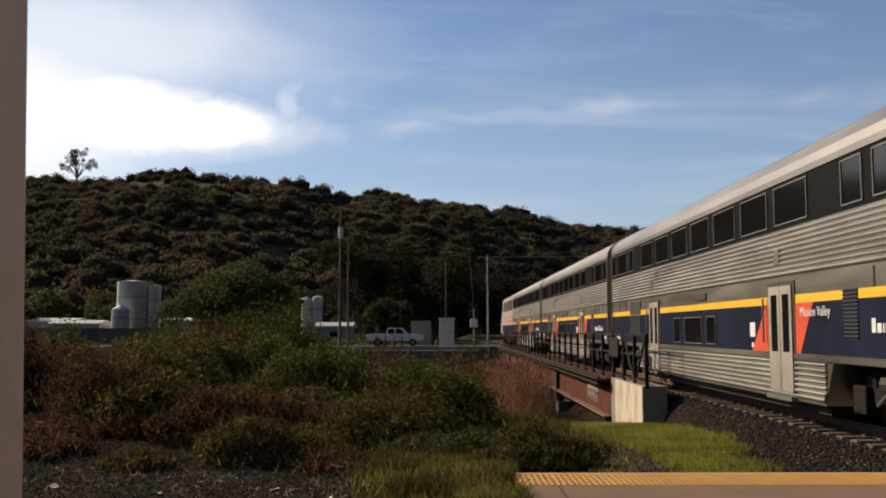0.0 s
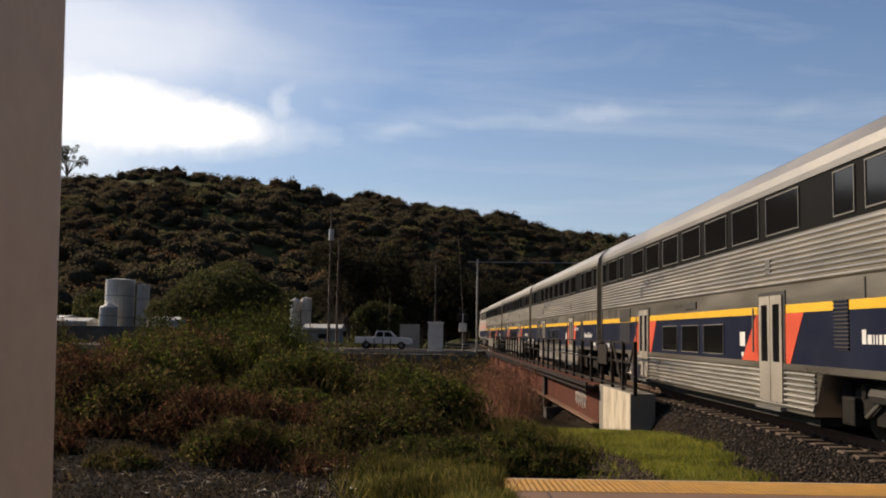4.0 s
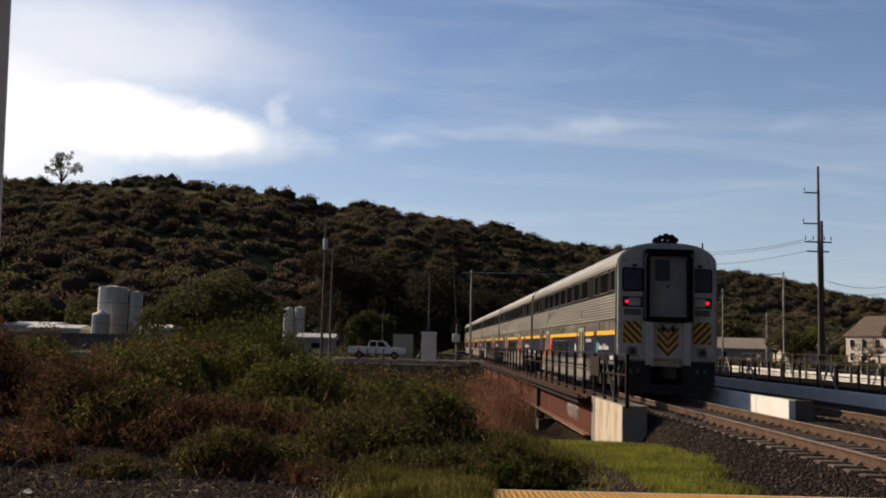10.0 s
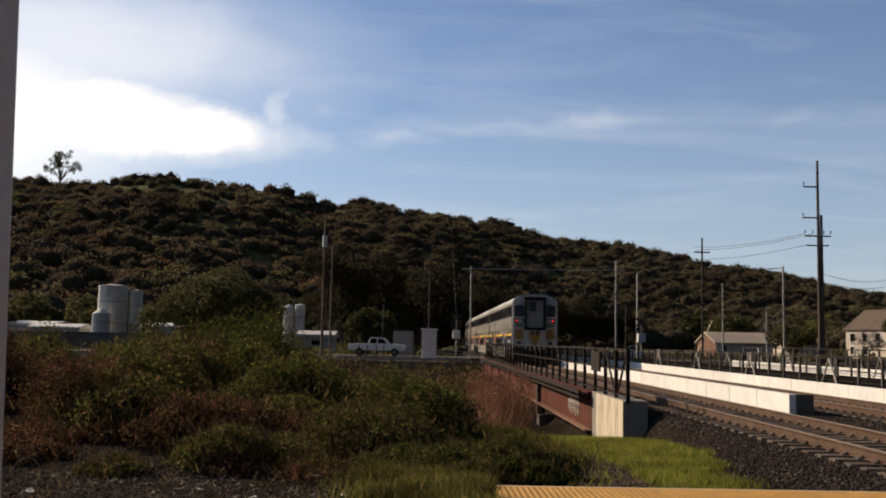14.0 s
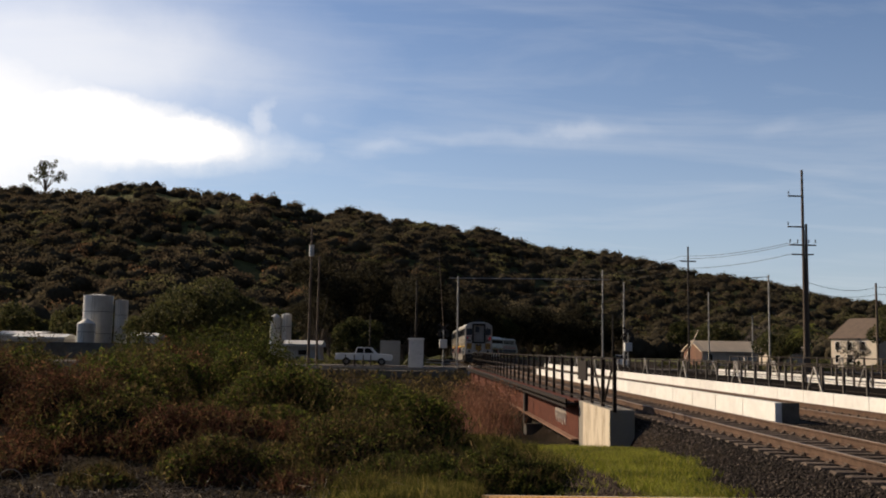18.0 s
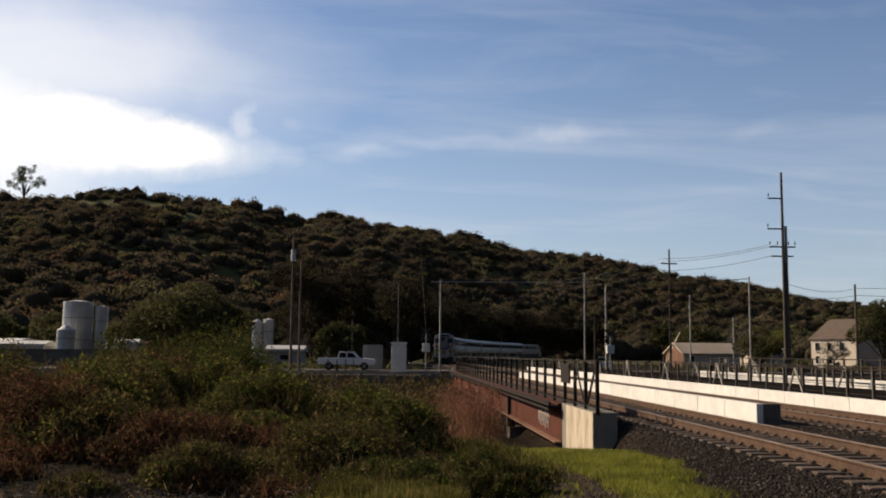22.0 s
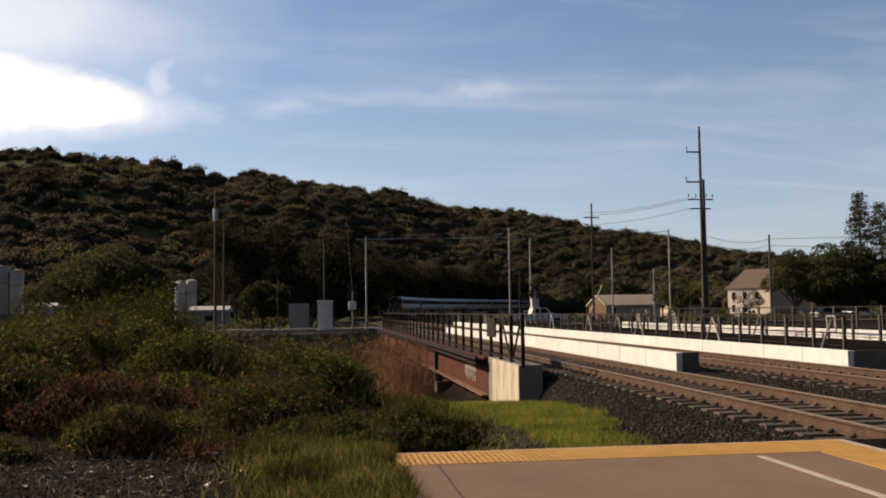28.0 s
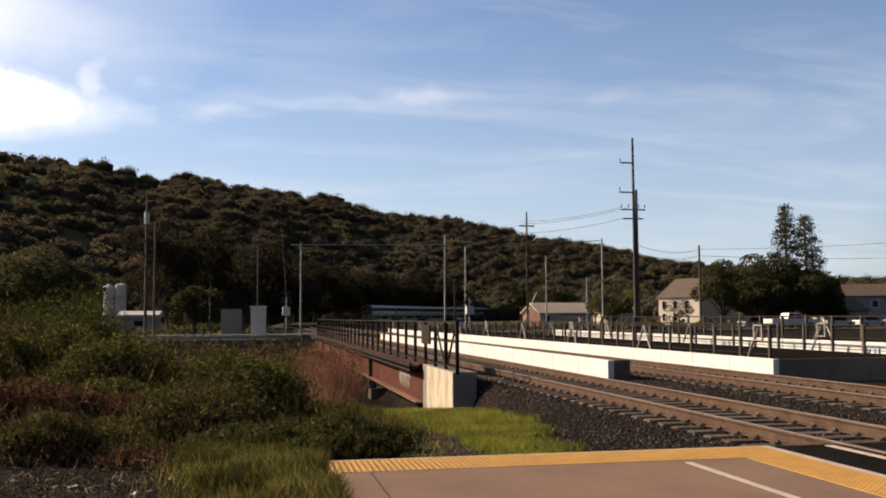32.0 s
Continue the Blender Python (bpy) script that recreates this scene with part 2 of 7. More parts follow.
LINE = material("white_line", (0.56, 0.49, 0.42), 0.8, 0, 0.12, 5.0, 80, 0.1, (0.36, 0.31, 0.275), 0.5, spec=0.06)
ASPHALT = material("asphalt", (0.018, 0.016, 0.015), 0.95, 0, 0.25, 3.0, 90, 0.4, spec=0.0)
BALLAST = material("ballast", (0.036, 0.028, 0.024), 0.95, 0, 0.35, 1.0, 24, 1.0, (0.03, 0.024, 0.02), 0.6, spec=0.04)
STONE = material("ballast_stone", (0.09, 0.078, 0.068), 0.9, 0, 0.25, 5, 40, 0.3, island=[(0.0, (0.014, 0.012, 0.011)), (0.75, (0.033, 0.028, 0.025)), (1.0, (0.15, 0.12, 0.10))], spec=0.02)
TIE = material("concrete_tie", (0.125, 0.098, 0.08), 0.9, 0, 0.25, 2.0, 50, 0.3, (0.05, 0.038, 0.03), 0.6, random_part=0.25, spec=0.06)
RAIL = material("rail_steel", (0.115, 0.074, 0.053), 0.8, 0.05, 0.25, 3.0, 60, 0.15, (0.045, 0.026, 0.019), 0.6, spec=0.08)
RAILTOP = material("rail_head", (0.16, 0.125, 0.10), 0.6, 0.5, 0.10, 3.0, 60, 0.02, stretch=(1, 0.1, 1))
RUST = material("rusty_girder", (0.105, 0.038, 0.026), 0.8, 0.1, 0.25, 0.9, 30, 0.2, (0.06, 0.026, 0.02), 0.6, spec=0.06)
DUSTYRUST = material("dusty_flange", (0.26, 0.16, 0.115), 0.85, 0, 0.2, 0.9, 30, 0.2, (0.12, 0.06, 0.04), 0.5, spec=0.06)
RAILING = material("dark_railing", (0.019, 0.015, 0.013), 0.7, 0.0, 0.25, 4.0, 60, 0.1, (0.05, 0.022, 0.014), 0.35, spec=0.12)
POLEWOOD = material("weathered_pole", (0.13, 0.095, 0.07), 0.9, 0, 0.25, 2.0, 30, 0.3, stretch=(1, 1, 0.1))
POLEGREY = material("galvanised_pole", (0.34, 0.33, 0.31), 0.55, 0.4, 0.12, 2.0, 40, 0.05)
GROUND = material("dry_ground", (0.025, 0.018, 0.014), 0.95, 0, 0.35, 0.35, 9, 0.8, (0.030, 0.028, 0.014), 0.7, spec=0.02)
GRASS = material("grass_blades", (0.17, 0.20, 0.03), 0.6, 0, 0.4, 0.7, 8, 0.0, island=[(0.0, (0.06, 0.075, 0.016)), (0.45, (0.19, 0.205, 0.026)), (0.85, (0.36, 0.35, 0.046)), (1.0, (0.36, 0.27, 0.11))], through=0.45, spec=0.2)
LEAFDARK = material("shrub_leaves", (0.05, 0.07, 0.02), 0.6, 0, 0.4, 0.6, 8, 0.0, island=[(0.0, (0.018, 0.022, 0.009)), (0.7, (0.050, 0.052, 0.016)), (1.0, (0.13, 0.12, 0.035))], through=0.5, spec=0.02)
LEAFRUST = material("russet_leaves", (0.075, 0.042, 0.028), 0.7, 0, 0.45, 0.6, 8, 0.0, island=[(0.0, (0.028, 0.016, 0.012)), (0.65, (0.085, 0.038, 0.025)), (1.0, (0.24, 0.115, 0.065))], through=0.5, spec=0.02)
LEAFGREEN = material("weedy_leaves", (0.08, 0.11, 0.025), 0.6, 0, 0.45, 0.6, 8, 0.0, island=[(0.0, (0.022, 0.032, 0.009)), (0.6, (0.066, 0.088, 0.018)), (0.9, (0.15, 0.16, 0.034)), (1.0, (0.28, 0.26, 0.06))], through=0.5, spec=0.02)
LEAFMIX = material("brown_green_leaves", (0.08, 0.07, 0.03), 0.7, 0, 0.45, 0.6, 8, 0.0, island=[(0.0, (0.026, 0.024, 0.012)), (0.6, (0.070, 0.054, 0.025)), (0.9, (0.15, 0.10, 0.044)), (1.0, (0.27, 0.20, 0.09))], through=0.5, spec=0.02)
RANK = material("rank_grass_blades", (0.10, 0.10, 0.026), 0.6, 0, 0.5, 0.9, 8, 0.0, island=[(0.0, (0.028, 0.032, 0.010)), (0.65, (0.085, 0.085, 0.020)), (1.0, (0.30, 0.23, 0.08))], through=0.5, spec=0.02)
TWIGSHADE = material("twig_shade", (0.016, 0.013, 0.010), 0.95, 0, 0.3, 3, 20, 0.3, spec=0.02)
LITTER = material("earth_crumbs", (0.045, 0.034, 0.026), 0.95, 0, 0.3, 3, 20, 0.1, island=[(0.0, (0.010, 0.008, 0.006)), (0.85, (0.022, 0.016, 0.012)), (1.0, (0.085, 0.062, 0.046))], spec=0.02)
PATHGRIT = material("path_grit", (0.13, 0.10, 0.08), 0.95, 0, 0.25, 3, 20, 0.1, island=[(0.0, (0.05, 0.038, 0.03)), (0.7, (0.12, 0.092, 0.073)), (1.0, (0.22, 0.18, 0.15))], spec=0.02)
STRAW = material("dry_straw", (0.27, 0.22, 0.16), 0.8, 0, 0.2, 3, 20, 0.0)
REED = material("dry_reed", (0.21, 0.10, 0.062), 0.8, 0, 0.35, 0.8, 8, 0.0, island=[(0.0, (0.085, 0.040, 0.028)), (0.7, (0.20, 0.095, 0.060)), (1.0, (0.42, 0.24, 0.16))], through=0.35, spec=0.1)
OAK = material("oak_leaves", (0.088, 0.074, 0.048), 0.95, 0, 0.35, 0.016, 0.06, 0.0, (0.115, 0.070, 0.050), 0.5, island=[(0.0, (0.070, 0.060, 0.040)), (0.6, (0.088, 0.075, 0.048)), (1.0, (0.108, 0.092, 0.056))], spec=0.0, through=0.5)
OAKLIGHT = material("olive_crowns", (0.125, 0.120, 0.058), 0.95, 0, 0.35, 0.016, 0.06, 0.0, island=[(0.0, (0.10, 0.096, 0.046)), (0.6, (0.125, 0.118, 0.056)), (1.0, (0.15, 0.138, 0.066))], spec=0.0, through=0.5)
OAKDRY = material("russet_crowns", (0.15, 0.095, 0.055), 0.95, 0, 0.35, 0.016, 0.06, 0.0, island=[(0.0, (0.12, 0.075, 0.045)), (0.6, (0.15, 0.092, 0.053)), (1.0, (0.18, 0.112, 0.065))], spec=0.0, through=0.5)
# darker copy of the oak colour, for shade inside the crowns
OAKSHADE = material("oak_core_shade", (0.066, 0.056, 0.038), 0.95, 0, 0.30, 0.02, 0.7, 1.0, (0.040, 0.036, 0.024), 0.5, spec=0.0, relief=0.6)
HILLGRASS = material("hill_ground", (0.095, 0.098, 0.036), 0.95, 0, 0.35, 0.012, 0.2, 0.3, (0.05, 0.045, 0.022), 0.8, spec=0.06)
BARK = material("bark", (0.10, 0.075, 0.055), 0.95, 0, 0.25, 3.0, 20, 0.5, stretch=(1, 1, 0.2))
STUCCO = material("cream_stucco", (0.62, 0.54, 0.44), 0.85, 0, 0.08, 0.8, 30, 0.1, (0.35, 0.29, 0.23), 0.3)
GABLEBROWN = material("brown_gable_boards", (0.16, 0.075, 0.045), 0.85, 0, 0.25, 0.8, 12, 0.3, stretch=(3, 3, 0.2))
SHINGLE = material("roof_shingle", (0.115, 0.082, 0.062), 0.9, 0, 0.2, 0.8, 12, 0.3)
TANKWHITE = material("tank_paint", (0.66, 0.65, 0.62), 0.5, 0.1, 0.08, 0.3, 10, 0.05, (0.35, 0.32, 0.28), 0.3)
FENCEGREY = material("fence_post_steel", (0.062, 0.052, 0.046), 0.65, 0.2, 0.2, 3.0, 40, 0.05, (0.07, 0.05, 0.04), 0.4)
ROADGREY = material("road_asphalt", (0.11, 0.10, 0.095), 0.9, 0, 0.2, 0.5, 30, 0.2, spec=0.06)
DARKCON = material("stained_shaded_concrete", (0.16, 0.145, 0.125), 0.9, 0, 0.25, 0.4, 20, 0.2, (0.06, 0.05, 0.04), 0.6, spec=0.06)
PALECAB = material("pale_cabinet_paint", (0.70, 0.69, 0.66), 0.55, 0.1, 0.08, 1.0, 30, 0.03, (0.3, 0.27, 0.24), 0.3)
GREYCAB = material("grey_cabinet_paint", (0.26, 0.26, 0.25), 0.55, 0.2, 0.10, 1.0, 30, 0.03)
DARKPOLE = material("dark_pole", (0.055, 0.045, 0.036), 0.9, 0, 0.25, 2.0, 30, 0.2, stretch=(1, 1, 0.1))
TANROOF = material("tan_metal_roof", (0.58, 0.48, 0.36), 0.6, 0.2, 0.10, 0.5, 10, 0.1)
GREYWALL = material("grey_siding", (0.22, 0.22, 0.22), 0.8, 0, 0.1, 0.5, 12, 0.15, stretch=(0.2, 0.2, 4))
PALEWALL = material("pale_works_wall", (0.52, 0.50, 0.47), 0.8, 0, 0.10, 0.3, 10, 0.1, (0.3, 0.26, 0.22), 0.4)
CARWHITE = material("white_car_paint", (0.70, 0.70, 0.69), 0.3, 0, 0.03, 1.0, 40, 0.01)
OAKNEAR = material("dark_evergreen_leaves", (0.055, 0.062, 0.024), 0.7, 0, 0.35, 0.3, 5, 0.0, island=[(0.0, (0.026, 0.032, 0.013)), (0.6, (0.058, 0.064, 0.024)), (1.0, (0.125, 0.115, 0.045))], through=0.35, spec=0.08)
LEAFMIX2 = material("olive_leaves", (0.08, 0.085, 0.035), 0.75, 0, 0.3, 0.2, 4, 0.0, island=[(0.0, (0.035, 0.040, 0.016)), (0.6, (0.075, 0.078, 0.030)), (1.0, (0.13, 0.115, 0.05))], through=0.45, spec=0.15)
# leaf colour darkened to near black, standing for a grove in shade
GROVESHADE = material("grove_shade_leaves", (0.044, 0.040, 0.025), 0.8, 0, 0.35, 0.3, 5, 0.0, island=[(0.0, (0.026, 0.024, 0.016)), (0.7, (0.044, 0.040, 0.025)), (1.0, (0.075, 0.065, 0.038))], through=0.3, spec=0.03)
PALMLEAF = material("palm_fronds", (0.13, 0.14, 0.04), 0.6, 0, 0.3, 1.0, 6, 0.0, through=0.4, spec=0.2)
BARETREE = material("bare_twigs", (0.14, 0.115, 0.09), 0.9, 0, 0.2, 1.0, 6, 0.0)
POSTGREY = material("shelter_post", (0.46, 0.44, 0.41), 0.6, 0.2, 0.08, 3.0, 60, 0.05)


# mesh helpers
def finish(name, bm, mat, parent=None, label="", smooth=False, flip=True):
    me = bpy.data.meshes.new(name)
    if flip:
        bmesh.ops.recalc_face_normals(bm, faces=bm.faces)
    bm.to_mesh(me)
    bm.free()
    if mat:
        me.materials.append(mat)
    if smooth:
        me.polygons.foreach_set("use_smooth", [True] * len(me.polygons))
    ob = new(name, me)
    ob.parent = parent
    return tagged(ob, label)


def part(name, bm, mat, parent, label="", smooth=False):
    return finish(name, bm, mat, parent, label, smooth)


def empty(name, m, label, category, group="", kind=""):
    ob = new(name)
    ob.matrix_basis = m
    ob.empty_display_size = 0.2
    return tagged(ob, label, category, group, kind)


BOXF = ((0, 1, 3, 2), (4, 6, 7, 5), (0, 4, 5, 1), (2, 3, 7, 6), (0, 2, 6, 4), (1, 5, 7, 3))


def box(bm, x0, x1, y0, y1, z0, z1, turn=None):
    vs = [Vector((x, y, z)) for x in (x0, x1) for y in (y0, y1) for z in (z0, z1)]
    if turn:
        vs = [turn @ v for v in vs]
    vs = [bm.verts.new(v) for v in vs]
    for f in BOXF:
        bm.faces.new([vs[i] for i in f])
    return bm


def bevel_box(bm, x0, x1, y0, y1, z0, z1, r=0.02):
    b = bmesh.new()
    box(b, x0, x1, y0, y1, z0, z1)
    bmesh.ops.recalc_face_normals(b, faces=b.faces)
    bmesh.ops.bevel(b, geom=b.edges[:], offset=r, segments=2, affect="EDGES", profile=0.6)
    return merge(bm, b)


def merge(bm, b):
    back = [bm.verts.new(v.co) for v in b.verts]
    b.verts.index_update()
    for f in b.faces:
        bm.faces.new([back[v.index] for v in f.verts])
    b.free()
    return bm


def rod(bm, p, q, r, n=8, r2=None):
    """A round bar from p to q, tapering to r2, closed at both ends."""
    p, q = Vector(p), Vector(q)
    d = (q - p).normalized()
    u = d.orthogonal().normalized()
    w = d.cross(u)
    a, b = [], []
    for i in range(n):
        k = math.tau * i / n
        o = u * math.cos(k) + w * math.sin(k)
        a.append(bm.verts.new(p + o * r))
        b.append(bm.verts.new(q + o * (r if r2 is None else r2)))
    for i in range(n):
        j = (i + 1) % n
        bm.faces.new((a[i], a[j], b[j], b[i]))
    bm.faces.new(a[::-1])
    bm.faces.new(b)
    return bm


def prism(bm, profile, axis, a, b):
    """A closed polygon drawn across one axis ('x' or 'y'), pulled from a to b along it."""
    def at(u, v, s):
        return (s, u, v) if axis == "x" else (u, s, v) if axis == "y" else (u, v, s)
    p = [bm.verts.new(at(u, v, a)) for u, v in profile]
    q = [bm.verts.new(at(u, v, b)) for u, v in profile]
    n = len(p)
    for i in range(n):
        j = (i + 1) % n
        bm.faces.new((p[i], p[j], q[j], q[i]))
    bm.faces.new(p[::-1])
    bm.faces.new(q)
    return bm


def raw_mesh(name, verts, faces, mat, smooth=False):
    """A mesh from arrays: verts (n, 3), faces (m, 3 or 4)."""
    verts, faces = np.asarray(verts, np.float32), np.asarray(faces, np.int32)
    me = bpy.data.meshes.new(name)
    k = faces.shape[1]
    me.vertices.add(len(verts))
    me.vertices.foreach_set("co", verts.ravel())
    me.loops.add(faces.size)
    me.loops.foreach_set("vertex_index", faces.ravel())
    me.polygons.add(len(faces))
    me.polygons.foreach_set("loop_start", np.arange(0, faces.size, k, dtype=np.int32))
    me.polygons.foreach_set("loop_total", np.full(len(faces), k, np.int32))
    if smooth:
        me.polygons.foreach_set("use_smooth", np.ones(len(faces), bool))
    me.update(calc_edges=True)
    me.materials.append(mat)
    return me


def leaves(name, at, length, width, mat, up=0.0, rng=None, droop=0.0):
    """Small folded leaves at the points given, turned at random; up: how far they stand upright."""
    rng = rng or np.random.default_rng(1)
    n = len(at)
    d = rng.normal(size=(n, 3))
    d /= np.linalg.norm(d, axis=1)[:, None]
    d[:, 2] = d[:, 2] * (1 - up) + up * 1.6
    d /= np.linalg.norm(d, axis=1)[:, None]
    s = np.cross(d, rng.normal(size=(n, 3)))
    s /= np.linalg.norm(s, axis=1)[:, None]
    length = np.broadcast_to(length, n)[:, None] * rng.uniform(0.6, 1.3, (n, 1))
    width = np.broadcast_to(width, n)[:, None] * rng.uniform(0.7, 1.2, (n, 1))
    nrm = np.cross(d, s)
    a = at - d * length * 0.5
    c = at + d * length * 0.5
    c[:, 2] -= droop * length[:, 0]
    l = at + s * width * 0.5 + nrm * width * 0.15
    r = at - s * width * 0.5 + nrm * width * 0.15
    v = np.stack([a, l, c, r], 1).reshape(-1, 3)
    i = np.arange(n)[:, None] * 4
    f = np.concatenate([i + [[0, 1, 2]], i + [[0, 2, 3]]], 1).reshape(-1, 3)
    return raw_mesh(name, v, f, mat)


# the lie of the land
def smooth(v, a, b):
    t = np.clip((np.asarray(v, float) - a) / (b - a), 0, 1)
    return t * t * (3 - 2 * t)


# the hill's skyline: degrees to the left of the rails, degrees of height
SKYLINE = ((60, 5.2), (40, 7.4), (28, 8.1), (23.4, 8.42), (20.5, 8.3), (19.1, 8.35), (18.0, 8.9), (16.5, 9.08), (15.4, 9.10), (14.5, 8.88), (12.9, 8.80), (11.3, 8.72), (9.5, 8.90), (8.3, 8.75),
           (7.3, 8.42), (6.6, 8.0), (5.3, 8.03), (4.6, 8.2), (3.5, 8.30), (2.4, 8.15), (1.6, 7.75), (0.0, 7.50), (-1.1, 7.40), (-3.0, 6.98), (-3.9, 7.08), (-4.9, 6.92), (-5.9, 6.58), (-7.2, 6.25),
           (-8.9, 6.02), (-11.6, 5.86), (-12.9, 5.56), (-15.1, 5.1), (-17.0, 4.5), (-19.5, 4.2), (-21.6, 3.72), (-23.5, 3.12), (-26.0, 3.05), (-33.3, 1.95), (-45, 1.5), (-60, 1.0))
SKY_A = np.array([a for a, e in SKYLINE][::-1])
SKY_E = np.array([e for a, e in SKYLINE][::-1])


def wobble(x, y, s):
    """Cheap smooth noise from -1 to 1, s metres across."""
    x, y = np.asarray(x) / s, np.asarray(y) / s
    return (np.sin(x * 1.7 + 1.3 * np.sin(y * 1.1 + 0.5)) + np.sin(y * 1.9 + 1.7 * np.sin(x * 0.9 + 2.0)) + np.sin((x + y) * 1.3 + 4.0)) / 3


def height(x, y):
    x, y = np.asarray(x, float), np.asarray(y, float)
    z = np.full(np.broadcast(x, y).shape, -0.32)
    z = z + 0.04 * wobble(x, y, 3.0)
    # grass bank beside the platform's end, falling to the creek
    z = z + 0.18 * (1 - smooth(y, 9, 16)) * smooth(x, -2, 1.5) * (1 - smooth(x, 5.5, 6.5))
    z = z - (0.62 * smooth(y, 15, 27) + 0.95 * smooth(y, 20.5, 28.5) * (1 - smooth(y, 30, 34)) * smooth(x, -1.5, 1.5)) * (1 - smooth(x, 5.2, 6.4))
    # ballast bed
    bed = smooth(x, 5.0, 6.2) * (1 - smooth(x, 13.6, 14.6))
    z = np.where(bed > 0, z * (1 - bed) - 0.215 * bed, z)
    # the creek under the bridge
    creek = smooth(y, 29.5, 37) * (1 - smooth(y, 76, 84.5)) * (1 - smooth(x, 17, 24))
    z = z - 1.15 * creek
    # mound that carries the shrubs
    z = z + 0.55 * smooth(-x, -1.5, 3) * smooth(y, 12, 18) * (1 - smooth(y, 26, 40))
    # far flat, level with the crossing
    z = z + 0.12 * smooth(y, 84.5, 88)
    # the hill
    r = np.hypot(x, y)
    a = np.degrees(np.arctan2(-x, y))
    e = np.interp(a, SKY_A, SKY_E, left=1.0, right=3.0)
    broad = np.interp(a, [-60, -40, -26, -12, 0, 12, 25, 40, 60], [1.0, 1.5, 2.95, 5.6, 7.6, 8.9, 8.2, 7.4, 5.2])      # the slope below the crest runs even
    foot = np.interp(a, [-40, -25, -12, 0, 12, 25, 60], [520, 430, 390, 330, 290, 270, 300])
    top = np.interp(a, [-40, -25, -12, 0, 12, 25, 60], [1000, 900, 720, 640, 600, 600, 640])
    k = np.clip((r - foot) / (top - foot), 0, None)
    rise = np.where(k < 1, (1 - np.cos(np.pi * np.clip(k, 0, 1))) / 2 * 0.35 + np.clip(k, 0, 1) * 0.65, 1 + 0.10 * np.clip(k - 1, 0, 0.15) - 0.25 * np.clip(k - 1.15, 0, 3))
    e = broad + (e - broad) * smooth(k, 0.55, 0.97)
    crest = top * np.tan(np.radians(e)) + 1.487 - 1.6
    fold = 1 + 0.04 * np.sin(a * 0.35 + 0.6 + k * 2) * np.sin(np.pi * np.clip(k, 0, 1))
    return z + crest * rise * fold * (np.abs(a) < 120)


ang = np.radians(np.concatenate([np.arange(-180, -50, 5.0), np.arange(-50, 50, 0.5), np.arange(50, 180, 5.0)]))
rad = np.concatenate([[0.001, 0.5], np.geomspace(2.0, 120, 130), np.geomspace(123, 4500, 90)])
AA, RR = np.meshgrid(ang, rad)
GX, GY = -RR * np.sin(AA), RR * np.cos(AA)
GZ = height(GX, GY)
under = (np.abs(GX) < 40) & (GY < 10.0)
GZ = np.where(under, np.minimum(GZ, -0.3), GZ)
na = len(ang)
gi = np.arange(len(rad) - 1)[:, None] * na + np.arange(na)[None, :]
gj = np.arange(len(rad) - 1)[:, None] * na + (np.arange(na)[None, :] + 1) % na
gf = np.stack([gi, gj, gj + na, gi + na], -1).reshape(-1, 4)
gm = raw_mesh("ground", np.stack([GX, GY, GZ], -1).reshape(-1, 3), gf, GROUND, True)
gm.materials.append(HILLGRASS)
far_face = (RR[:-1] > 200).repeat(1).reshape(-1)
gm.materials.append(BALLAST)
bed_face = ((GX[:-1] > 5.7) & (GX[:-1] < 14.5) & (GY[:-1] > 9) & (GY[:-1] < 40)).reshape(-1)
gm.polygons.foreach_set("material_index", np.where(bed_face, 2, far_face).astype(np.int32))
ground = tagged(new("ground", gm), "dry earth and grass flat rising to a hill", "ground", kind="structure")

# the track: straight, then a long curve to the right
CURVE_S, CURVE_R = 142.0, 324.0


def track_at(s, cx):
    """Place and heading on a track's middle line."""
    if s <= CURVE_S:
        return Vector((cx, s, 0)), 0.0
    r = CURVE_R - (cx - 7.45)
    k = (s - CURVE_S) / CURVE_R
    return Vector((cx + r * (1 - math.cos(k)), CURVE_S + r * math.sin(k), 0)), k


def along(bm, profile, cx, s0, s1, step=6.0):
    """A profile (x, z) pulled along a track."""
    stops, s = [s0], s0
    while s < s1:
        s = min(s1, s + (200 if s < CURVE_S - 200 else (CURVE_S - s if s < CURVE_S - 0.1 else step)))
        stops.append(s)
    rows = []
    for s in stops:
        p, k = track_at(s, cx)
        rows.append([bm.verts.new((p.x + u * math.cos(k), p.y - u * math.sin(k), v)) for u, v in profile])
    n = len(profile)
    for a, b in zip(rows, rows[1:]):
        for i in range(n):
            j = (i + 1) % n
            bm.faces.new((a[i], a[j], b[j], b[i]))
    bm.faces.new(rows[0][::-1])
    bm.faces.new(rows[-1])


TIE_BM = bmesh.new()
bevel_box(TIE_BM, -1.3, 1.3, -0.125, 0.125, -0.42, -0.176, 0.03)
for k in (-0.753, 0.753):
    for d in (-0.115, 0.115):
        box(TIE_BM, k + d - 0.045, k + d + 0.045, -0.06, 0.06, -0.19, -0.155)
        rod(TIE_BM, (k + d * 0.8, -0.05, -0.135), (k + d * 0.8, 0.05, -0.135), 0.018, 6)
TIE_MESH = bpy.data.meshes.new("tie")
TIE_BM.to_mesh(TIE_MESH)
TIE_BM.free()
TIE_MESH.materials.append(TIE)
